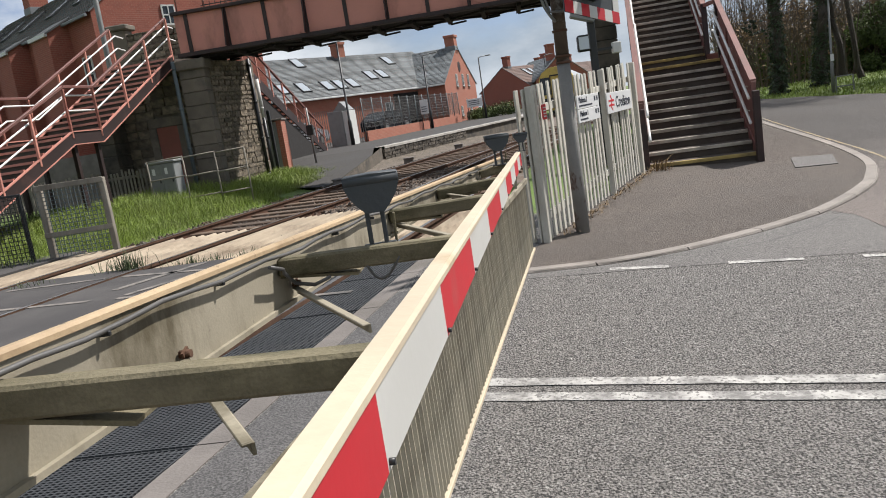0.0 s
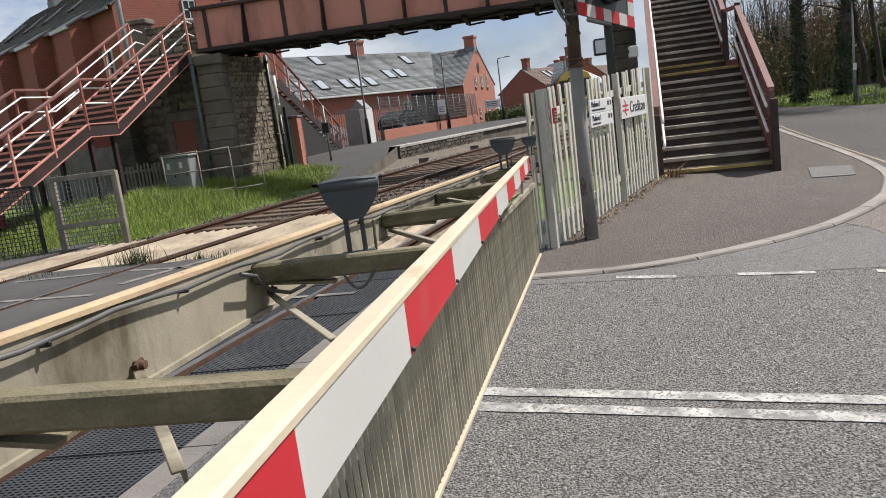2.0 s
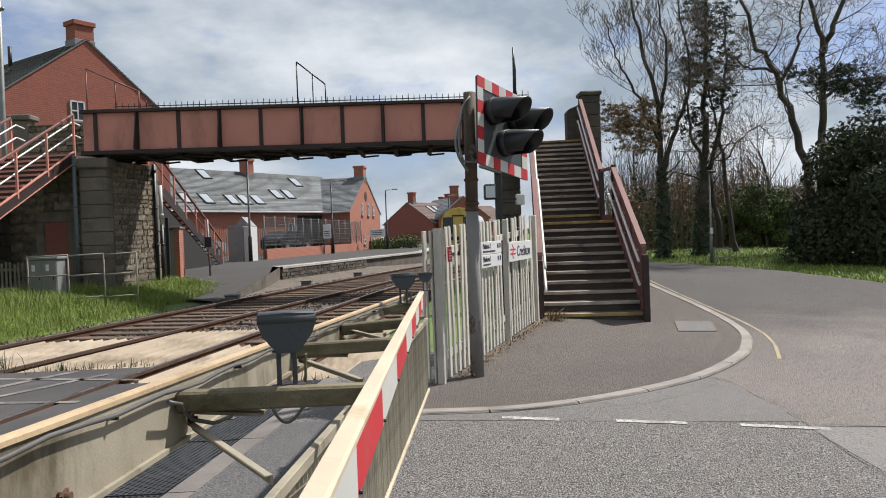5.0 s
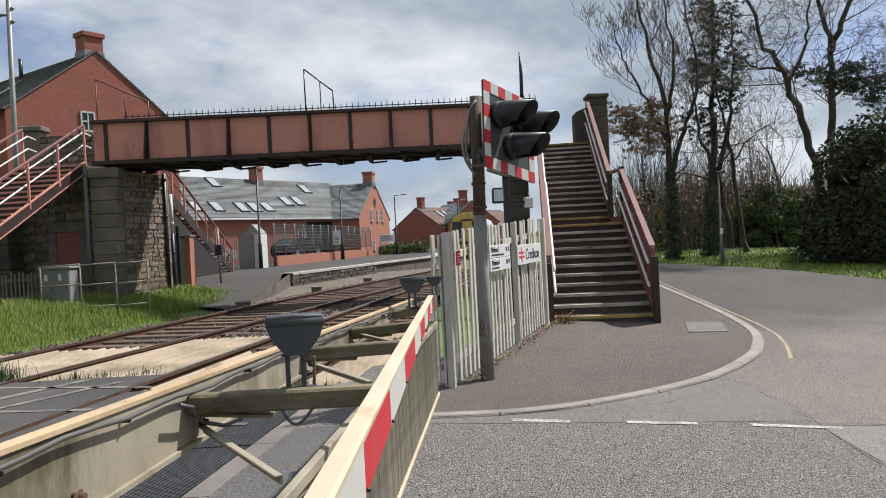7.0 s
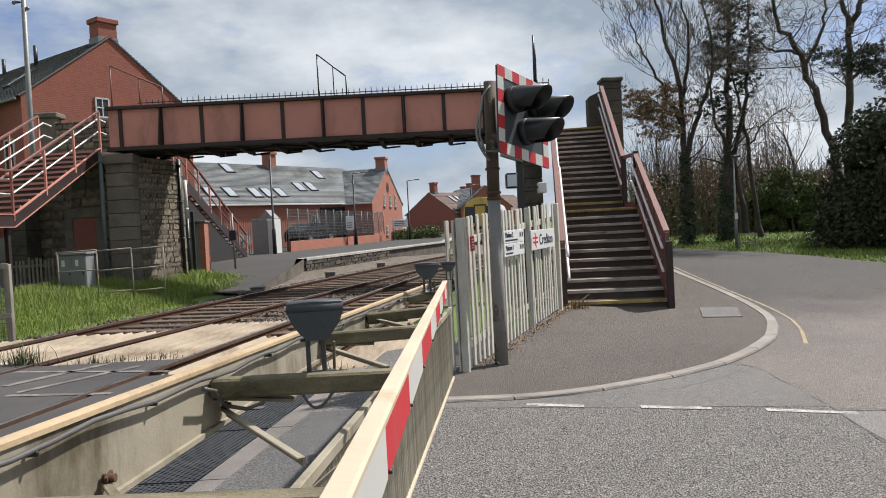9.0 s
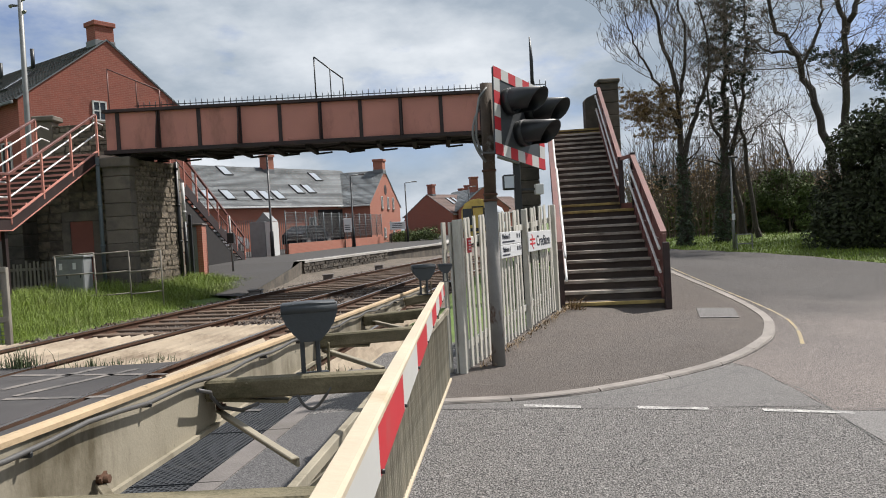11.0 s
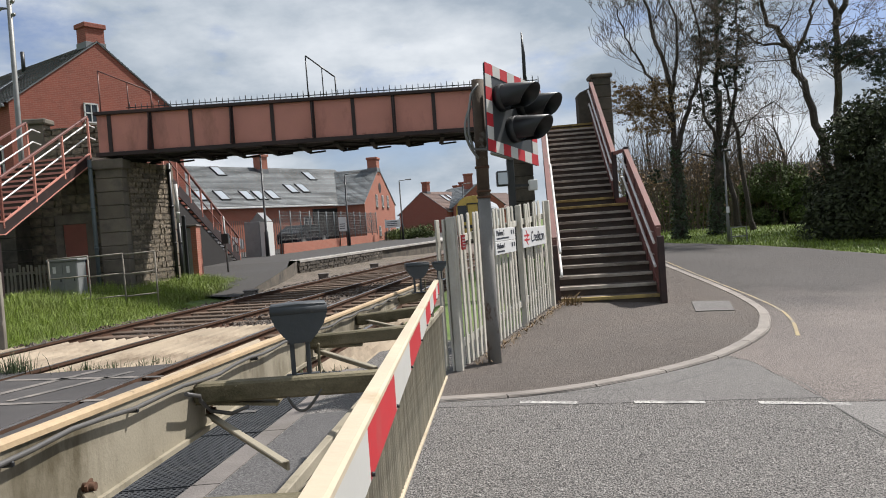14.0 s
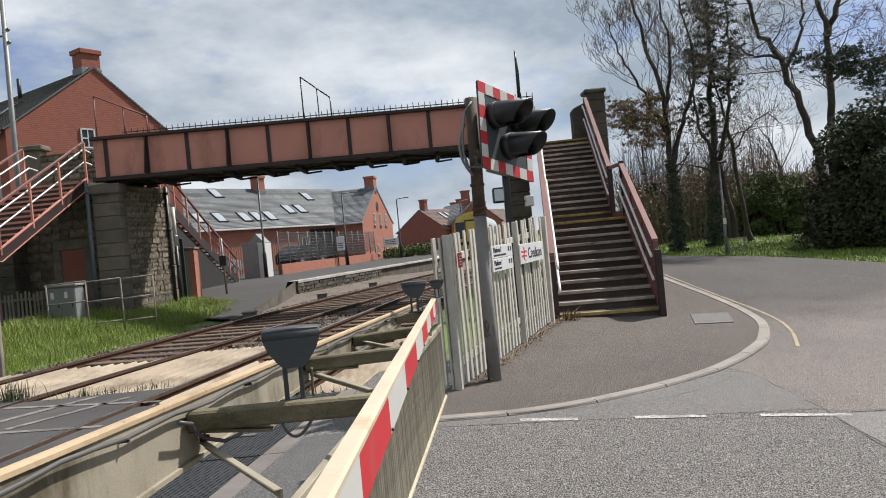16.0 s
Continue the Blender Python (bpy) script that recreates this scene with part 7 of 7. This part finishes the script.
def limb(rnd, out, p, d, length, r, depth, maxd, wob, kids, up, tips):
    k = 6 if depth < 2 else 4
    pts, rs = [p.copy()], [r]
    q, e = p.copy(), d.copy()
    for i in range(k):
        e = (e + Vector((rnd.uniform(-wob, wob), rnd.uniform(-wob, wob), rnd.uniform(-wob, wob) * 0.6 + up * (0.5 if depth else 0.2)))).normalized()
        q = q + e * (length / k)
        pts.append(q.copy())
        rs.append(max(0.006, r * (1 - 0.72 * (i + 1) / k)))
    V, F = out[0] if depth <= 1 else out[1]
    raw_tube(V, F, pts, rs, 8 if depth == 0 else (5 if depth == 1 else 3))
    if depth >= maxd:
        tips.append((q, e))
        return
    n = kids[min(depth, len(kids) - 1)]
    for i in range(n):
        f = rnd.uniform(0.35 if depth == 0 else 0.2, 1.0) if i else 1.0
        j = min(k - 1, int(f * k))
        s = pts[j].lerp(pts[j + 1], f * k - j if f < 1 else 1.0)
        side = Vector((rnd.gauss(0, 1), rnd.gauss(0, 1), rnd.gauss(0, 0.6)))
        side = (side - e * side.dot(e)).normalized()
        nd = (e * rnd.uniform(0.55, 1.0) + side * rnd.uniform(0.5, 1.0)).normalized()
        limb(rnd, out, s, nd, length * rnd.uniform(0.36, 0.58), max(0.006, rs[j] * rnd.uniform(0.22, 0.42)), depth + 1, maxd, wob, kids, up, tips)


def raw_part(name, V, F, material, parent, label="", stuff=False):
    me = bpy.data.meshes.new(name)
    me.from_pydata(V, [], F)
    me.materials.append(material)
    me.update()
    ob = new(name, me)
    ob.parent = parent
    if stuff:
        ob["kind"] = "stuff"
    return tagged(ob, label)


def leaves(rnd, V, F, centre, radius, n, size, squash=1.0, shell=0.5):
    """Scattered small leaf quads, denser to the outside."""
    for _ in range(n):
        d = Vector((rnd.gauss(0, 1), rnd.gauss(0, 1), rnd.gauss(0, 1))).normalized()
        rr = radius * (shell + (1 - shell) * rnd.random()) if rnd.random() < 0.75 else radius * rnd.random()
        c = centre + Vector((d.x * rr, d.y * rr, d.z * rr * squash))
        nrm = (d + Vector((rnd.gauss(0, 0.7), rnd.gauss(0, 0.7), rnd.gauss(0, 0.7) + 0.4))).normalized()
        u = nrm.orthogonal().normalized()
        u.rotate(Matrix.Rotation(rnd.random() * 6.28, 3, nrm))
        w = nrm.cross(u)
        s = size * rnd.uniform(0.6, 1.3)
        b = len(V)
        V.extend([tuple(c - u * s), tuple(c + w * s * 0.45 + nrm * s * 0.15), tuple(c + u * s), tuple(c - w * s * 0.45 + nrm * s * 0.15)])
        F.append((b, b + 1, b + 2, b + 3))


def tree(seed, x, y, h, r, lean, label, kids=(9, 6, 5, 4), maxd=4, wob=0.16, up=0.10, trunk=0.62, ivy=0, clumps=None, clump_mat=None):
    rnd = random.Random(seed)
    t = thing("tree", label, "tree", pose(x, y, land_z(x, y) - 0.12), "roadside trees")
    out = (([], []), ([], []))
    tips = []
    limb(rnd, out, Vector((0, 0, 0)), Vector((lean[0], lean[1], 1)).normalized(), h * trunk, r, 0, maxd, wob * 0.5, kids, up, tips)
    raw_part("trunk", *out[0], BARK, t, "rough grey-brown trunk and limbs")
    if out[1][0]:
        raw_part("crown", *out[1], TWIG, t, "fine bare branches", True)
    if ivy:
        V, F = [], []
        for i in range(ivy):
            z = rnd.random() * h * 0.34
            c = Vector((lean[0] * z, lean[1] * z, z))
            leaves(rnd, V, F, c, r * 1.9 * (1.15 - 0.5 * z / (h * 0.34)), 14, 0.09, 1.0, 0.7)
        raw_part("ivy", V, F, IVY, t, "dark ivy covering the trunk", True)
    if clumps:
        V, F = [], []
        for cx, cy, cz, cr, n, sq in clumps:
            for _ in range(n):
                p = Vector((cx + rnd.gauss(0, cr * 0.45), cy + rnd.gauss(0, cr * 0.45), cz + rnd.gauss(0, cr * 0.4 * sq)))
                leaves(rnd, V, F, p, cr * 0.22, 55, 0.065, 0.55, 0.2)
        raw_part("foliage", V, F, clump_mat or PINE, t, "ragged clumps of foliage", True)
    return t


def at_px(px, dist):
    """Plan place at a bearing read off the camera's view, at a chosen distance."""
    return dist * (px + 0.028), dist


def grown_tree(seed, label, stems, girth, reach, kids=(7, 5, 4), start=0.35, per=16, wob=0.2, up=0.1, droop=0.0, ivy=None, clumps=(), clump_mat=None, leaf=0.065):
    """A tree of one or more bent stems; limbs leave each stem above `start` of its length. Stems run through points
    traced in the camera's view, all at one distance.
    """
    rnd = random.Random(seed)
    x0, y0 = stems[0][0][0], stems[0][1]
    z0 = stems[0][0][1] - 0.2
    t = thing("tree", label, "tree", pose(x0, y0, z0), "roadside trees")
    out = (([], []), ([], []))
    tips = []
    for si, (px, depth, *rest) in enumerate(stems):
        pts = [Vector((p[0] - x0, depth - y0, p[1] - z0)) for p in zip(px[0::2], px[1::2])]
        fine = []
        for i in range(len(pts) - 1):
            p0, p1, p2, p3 = pts[max(i - 1, 0)], pts[i], pts[i + 1], pts[min(i + 2, len(pts) - 1)]
            for j in range(6):
                u = j / 6
                q = 0.5 * ((2 * p1) + (p2 - p0) * u + (2 * p0 - 5 * p1 + 4 * p2 - p3) * u * u + (3 * p1 - p0 - 3 * p2 + p3) * u ** 3)
                fine.append(q + Vector((rnd.gauss(0, 0.02), rnd.gauss(0, 0.10), 0)))
        fine.append(pts[-1])
        g = girth * (rest[0] if rest else 1.0)
        n = len(fine)
        rs = [max(0.02, g * (1 - 0.80 * i / (n - 1)) * (1.25 if i == 0 else 1.0)) for i in range(n)]
        raw_tube(out[0][0], out[0][1], fine, rs, 9)
        for k in range(per):
            f = start + (1 - start) * (k + rnd.random()) / per
            i = min(n - 2, int(f * (n - 1)))
            e = (fine[i + 1] - fine[i]).normalized()
            side = Vector((rnd.gauss(0, 1), rnd.gauss(0, 0.8), rnd.gauss(0, 0.35) - droop))
            side = (side - e * side.dot(e)).normalized()
            d = (e * rnd.uniform(0.35, 0.9) * (1 - droop) + side).normalized()
            limb(rnd, out, fine[i], d, reach * rnd.uniform(0.6, 1.15) * (1.15 - 0.5 * f), max(0.010, min(0.055, rs[i] * rnd.uniform(0.16, 0.34))), 1, 4 if len(kids) > 2 else 3, wob, (0, *kids), up, tips)
    raw_part("trunk", *out[0], BARK, t, "rough grey-brown trunk and limbs")
    raw_part("crown", *out[1], TWIG, t, "fine bare branches", True)
    if ivy:
        V, F = [], []
        px, depth = stems[0][0], stems[0][1]
        for _ in range(ivy[0]):
            z = rnd.random() ** 1.3 * ivy[1]
            c = Vector((float(np.interp(z, [p - z0 for p in px[1::2]], [p - x0 for p in px[0::2]])), 0, z))
            leaves(rnd, V, F, c, girth * ivy[2] * (1.2 - 0.6 * z / ivy[1]), 14, 0.075, 1.0, 0.7)
        raw_part("ivy", V, F, IVY, t, "dark ivy covering the trunk", True)
    if clumps:
        V, F = [], []
        for cx, cz, cr, n, sq in clumps:
            for _ in range(int(n * (2.1 if clump_mat is PINE else 1.6))):
                p = Vector((cx - x0 + rnd.gauss(0, cr * 0.5), rnd.gauss(0, cr * 0.5), cz - z0 + rnd.gauss(0, cr * 0.42 * sq)))
                leaves(rnd, V, F, p, cr * rnd.uniform(0.12, 0.34), 34, leaf, 0.6, 0.1)
        raw_part("foliage", V, F, clump_mat or PINE, t, "ragged clumps of foliage", True)
    return t


grown_tree(21, "tall bare tree with ivy-clad trunk beside the road",
           (((9.0, 0.59, 9.05, 2.97, 8.99, 3.48, 8.98, 5.79, 8.47, 7.83, 8.05, 10.2), 27.0), ((8.99, 3.48, 9.6, 5.16, 10.1, 6.95, 9.75, 9.9), 27.0, 0.6), ((8.98, 4.6, 8.3, 6.3, 7.6, 7.6, 7.2, 8.9), 27.0, 0.4), ((8.98, 5.6, 9.3, 7.4, 9.05, 10.2), 27.0, 0.5)),
           0.17, 1.9, (5, 4, 3), 0.34, 14, 0.16, 0.34, 0.0, (130, 3.4, 1.9),
           ((7.75, 5.35, 1.0, 80, 0.6), (8.35, 4.75, 0.8, 44, 0.7), (7.3, 5.85, 0.6, 30, 0.6), (8.7, 5.3, 0.6, 24, 0.7), (8.2, 5.9, 0.7, 26, 0.6)), BROWN_LEAF, 0.042)
grown_tree(22, "dark conifer with sparse drooping foliage beside the road",
           (((10.71, 0.54, 10.85, 2.6, 10.99, 4.82, 11.12, 7.54, 11.21, 12.6), 28.0), ((11.5, 0.82, 11.19, 3.14, 10.54, 5.05, 10.3, 7.0), 28.0, 0.6), ((10.85, 2.6, 11.5, 5.0, 11.9, 7.6, 11.8, 9.6), 28.0, 0.5)),
           0.20, 1.6, (4, 3), 0.26, 17, 0.14, -0.05, 0.25, (150, 3.6, 1.8),
           ((11.24, 8.9, 0.9, 60, 1.3), (10.86, 7.5, 0.8, 50, 1.1), (11.55, 6.6, 0.7, 30, 1.2), (10.45, 5.6, 0.7, 26, 1.1), (11.9, 7.8, 0.6, 20, 1.2), (11.18, 10.2, 0.9, 60, 1.3), (10.8, 11.2, 0.8, 40, 1.2), (8.64, 2.9, 0.32, 9, 1.8), (11.0, 5.0, 0.6, 16, 1.2)), PINE, 0.045)
grown_tree(23, "slim leaning tree with bare twigs", (((12.11, 0.66, 11.82, 3.98, 11.53, 5.58, 11.23, 7.39), 28.3), ((11.82, 3.98, 12.5, 4.9, 13.3, 5.4), 28.3, 0.4)), 0.10, 1.6, (5, 4), 0.35, 12, 0.2, 0.12)
grown_tree(24, "large leaning bare tree with a crooked trunk",
           (((14.25, 0.7, 13.61, 4.21, 12.78, 6.85, 11.9, 8.3, 11.04, 11.6), 26.0), ((12.9, 6.5, 13.5, 7.6, 13.8, 9.2, 13.6, 11.4), 26.0, 0.45), ((12.75, 6.92, 11.9, 7.1, 11.0, 7.6), 26.0, 0.4)),
           0.16, 2.1, (5, 4, 3), 0.34, 15, 0.24, 0.05)
grown_tree(25, "large forked bare tree with dark pine boughs above the evergreen bush",
           (((15.94, 0.5, 16.0, 3.0, 16.05, 5.59, 16.12, 8.41, 15.71, 10.16, 15.38, 12.4), 29.0), ((16.12, 8.2, 16.85, 9.89, 17.6, 12.2), 29.0, 0.7), ((16.08, 6.4, 17.0, 7.0, 18.4, 7.2), 29.0, 0.4)),
           0.20, 2.1, (5, 4, 3), 0.40, 14, 0.2, 0.1, 0.0, None,
           ((15.15, 7.45, 0.7, 22, 0.5), (16.2, 7.05, 0.9, 44, 0.5), (17.4, 6.75, 0.9, 44, 0.5), (16.9, 7.45, 0.8, 36, 0.5), (18.0, 6.2, 0.9, 36, 0.6), (18.6, 7.1, 0.8, 30, 0.5)), PINE, 0.045)
x, y = at_px(0.45, 46)
tree(27, x, y, 9.5, 0.18, (0.0, 0.0), "bare tree standing behind the roadside trees", (13, 9, 6), 3, 0.2, 0.16, 0.6)
x, y = at_px(0.275, 47)
tree(28, x, y, 9.0, 0.16, (-0.02, 0.0), "bare tree standing behind the roadside trees", (12, 8, 5), 3, 0.18, 0.22, 0.66)
x, y = at_px(0.36, 45)
tree(32, x, y, 9.0, 0.15, (0.02, 0.0), "bare tree standing behind the roadside trees", (12, 8, 6), 3, 0.2, 0.18, 0.6)
tree(29, -34, 58, 11, 0.22, (0.0, 0.0), "distant bare tree with pale buds beyond the houses", (12, 9, 6), 3, 0.18, 0.2, 0.66)


def shrub(seed, x, y, w, h, material, label, lobes=26, n=330, size=0.10, name="shrub"):
    rnd = random.Random(seed)
    t = thing(name, label, "shrub", pose(x, y, road_z(x, y) - 0.1), "shrubs by the road")
    V, F = [], []
    for i in range(lobes):
        a = rnd.random() * 6.28
        z = rnd.random()
        rad = w * math.sqrt(max(0.05, 1 - (z * 1.05 - 0.28) ** 2 / 0.75)) * math.sqrt(rnd.uniform(0.3, 1.0))
        c = Vector((math.cos(a) * rad * 0.82, math.sin(a) * rad * 0.82, 0.25 + z * (h - 0.6)))
        leaves(rnd, V, F, c, w * rnd.uniform(0.22, 0.36), n, size, 0.85, 0.75)
    raw_part("foliage", V, F, material, t, "dense glossy leaves", True)
    out = (([], []), ([], []))
    limb(rnd, out, Vector((0, 0, 0)), Vector((0, 0, 1)), h * 0.6, 0.12, 0, 2, 0.2, (7, 4), 0.1, [])
    raw_part("stems", out[0][0], out[0][1], BARK, t)
    return t


shrub(41, 14.3, 23.2, 2.7, 4.3, EVERGREEN, "large dark glossy evergreen bush beside the road", 64, 520, 0.085)
shrub(44, 17.2, 22.0, 2.6, 4.6, EVERGREEN, "large dark glossy evergreen bush beside the road", 40, 360, 0.09)
x, y = at_px(0.432, 33)
shrub(42, x, y, 1.7, 3.0, BUSH, "bright green holly bush under the trees", 34, 330, 0.08)
x, y = at_px(0.455, 33.5)
shrub(45, x, y, 1.5, 2.0, EVERGREEN, "dark green bush under the trees", 24, 300, 0.08)
rw = random.Random(77)
wood = new("undergrowth")
tagged(wood, "thicket of undergrowth and thin stems behind the trees", "undergrowth", kind="stuff")
for mt, count, hmax, nl in ((BUSH, 300, 2.6, 80), (BROWN_LEAF, 420, 4.6, 60)):
    V, F = [], []
    for i in range(count):
        px = rw.uniform(0.235, 0.60)
        x, y = at_px(px, rw.uniform(33, 50))
        hgt = rw.uniform(0.3, hmax if px < 0.44 else hmax * 0.7)
        leaves(rw, V, F, Vector((x, y, 0.4 + hgt * 0.75)), rw.uniform(0.6, 1.2), nl, 0.10, 1.2, 0.2)
    raw_part("leaves", V, F, mt, wood, "", True)
TV, TF = [], []
for i in range(1500):
    px = rw.uniform(0.235, 0.60)
    x, y = at_px(px, rw.uniform(32, 50))
    a = Vector((x, y, 0.2))
    b = a + Vector((rw.uniform(-0.8, 0.8), rw.uniform(-0.6, 0.6), rw.uniform(1.8, 5.6 if px < 0.44 else 4.2)))
    raw_tube(TV, TF, [a, a.lerp(b, 0.5) + Vector((rw.uniform(-0.25, 0.25), 0, 0)), b], [0.035, 0.022, 0.006], 3)
    for k in range(3):
        c = a.lerp(b, rw.uniform(0.4, 0.9))
        raw_tube(TV, TF, [c, c + Vector((rw.uniform(-0.7, 0.7), rw.uniform(-0.4, 0.4), rw.uniform(0.3, 1.1)))], [0.014, 0.005], 3)
raw_part("stems", TV, TF, TWIG, wood, "", True)
bm = B()
box(bm, (26.0, 56, 0), (31, 60, 3.4))
wh = thing("white_house", "white rendered house glimpsed behind the trees", "house")
part("wall", bm, FRAME_W, wh)
bm = B()
prism(bm, [(25.8, 55.8, 3.4), (31.2, 55.8, 3.4), (28.5, 55.8, 4.4)], (0, 0, 0), (0, 4.4, 0))
part("roof", bm, SLATE, wh)
# lamp column and bin frame on the verge
x, y = 9.75, 24.5
lc = thing("street_lamp", "thin grey lamp column on the grass verge", "street lamp", pose(x, y, road_z(x, y) - 0.05))
bm = B()
tube(bm, [(0, 0, 0), (0, 0, 0.9), (0, 0, 0.95), (0, 0, 3.0)], [0.055, 0.055, 0.035, 0.028], 8)
part("column", bm, GALV, lc)
bm = B()
box(bm, (-0.05, -0.08, 2.96), (0.22, 0.08, 3.04), None, 0.02)
part("lantern", bm, BLACK, lc)
bm = B()
box(bm, (-0.05, -0.06, 0.98), (0.05, -0.045, 1.18))
part("plate", bm, SIGN_W, lc)
fr = thing("metal_frame", "low grey metal frame beside the lamp column", "frame", pose(x + 0.35, y - 0.1, road_z(x, y) - 0.05))
bm = B()
for a, b in (((-0.3, 0, 0), (-0.3, 0, 0.5)), ((0.2, 0, 0), (0.2, 0, 0.5)), ((-0.3, 0, 0.5), (0.2, 0, 0.5)), ((-0.3, 0, 0.2), (0.2, 0, 0.2))):
    bar(bm, a, b, 0.035, 0.035)
part("frame", bm, GALV, fr)

# ---- grass and weeds ----
def blades(name, spots, material, label, category="grass"):
    V, F = [], []
    for x, y, z, hgt, w, dx, dy in spots:
        b = len(V)
        a = math.atan2(dy, dx) + 1.57
        ux, uy = math.cos(a) * w, math.sin(a) * w
        V += [(x - ux, y - uy, z), (x + ux, y + uy, z), (x + dx * 0.4 + ux * 0.6, y + dy * 0.4 + uy * 0.6, z + hgt * 0.65), (x + dx * 0.4 - ux * 0.6, y + dy * 0.4 - uy * 0.6, z + hgt * 0.65), (x + dx, y + dy, z + hgt)]
        F += [(b, b + 1, b + 2, b + 3), (b + 3, b + 2, b + 4)]
    me = bpy.data.meshes.new(name)
    me.from_pydata(V, [], F)
    me.materials.append(material)
    return tagged(new(name, me), label, category, kind="stuff")


rg = random.Random(9)
spots = []
while len(spots) < 60000:
    y = rg.uniform(11.8, 24.5)
    x = x_l(y) - 1.15 - rg.random() ** 1.2 * 4.8
    if y > 20.6 and x < -8.0 or (y > 19.6 and x > x_l(y) - 1.9):
        continue
    tall = 0.5 + 0.5 * noise.noise(Vector((x * 0.8, y * 0.8, 0)))
    near_track = smooth(1.1, 2.0, x_l(y) - x)
    hgt = (0.07 + 0.25 * near_track * (0.4 + 0.8 * tall)) * rg.uniform(0.6, 1.2)
    if rg.random() > 0.35 + 0.65 * near_track:
        continue
    spots.append((x, y, land_z(x, y) - 0.02, hgt, 0.0045, rg.gauss(0.02, 0.11), rg.gauss(0.03, 0.11)))
blades("long_grass", spots, GRASS, "long bright green grass on the bank beside the track")
spots = []
for _ in range(40000):
    y = rg.uniform(14, 36)
    x = road_right(y) + 0.05 + rg.random() ** 1.3 * 9
    spots.append((x, y, land_z(x, y) - 0.01, rg.uniform(0.04, 0.14), 0.012, rg.gauss(0, 0.05), rg.gauss(0, 0.05)))
blades("verge_grass", spots, GRASS, "short green grass on the roadside verge")
spots = []
for cx, cy, n, hh, sp in ((-5.35, 9.55, 170, 0.30, 0.16), (-4.3, 9.45, 120, 0.13, 0.25), (-3.6, 9.6, 60, 0.10, 0.2), (-6.6, 9.2, 60, 0.14, 0.2), (-9.0, 11.6, 160, 0.25, 0.5), (-1.6, 8.15, 90, 0.10, 0.25)):
    for _ in range(n):
        x, y = cx + rg.gauss(0, sp), cy + rg.gauss(0, sp * 0.5)
        spots.append((x, y, 0.14, hh * rg.uniform(0.4, 1.2), 0.006, rg.gauss(0, hh * 0.35), rg.gauss(0, hh * 0.35)))
blades("crossing_weeds", spots, WEED, "tufts of weeds growing at the edge of the deck", "weeds")
spots = []
for _ in range(420):
    y = rg.uniform(7.3, 11.6)
    x = fence_x(y) + 0.08 + abs(rg.gauss(0, 0.06))
    spots.append((x, y, road_z(x, y) + 0.04, rg.uniform(0.01, 0.05), 0.006, rg.gauss(0, 0.05), rg.gauss(0, 0.05)))
blades("fence_litter", spots, BROWN_LEAF, "dry stalks and litter along the fence foot", "plant litter")
spots = []
for _ in range(110):
    x, y = 2.12 + rg.gauss(0, 0.07), 11.5 + rg.gauss(0, 0.1)
    spots.append((x, y, 0.26, rg.uniform(0.05, 0.26), 0.007, rg.gauss(0.05, 0.12), rg.gauss(-0.05, 0.1)))
blades("dry_weed", spots, BROWN_LEAF, "dry straw-coloured weed at the foot of the stairs", "weeds")
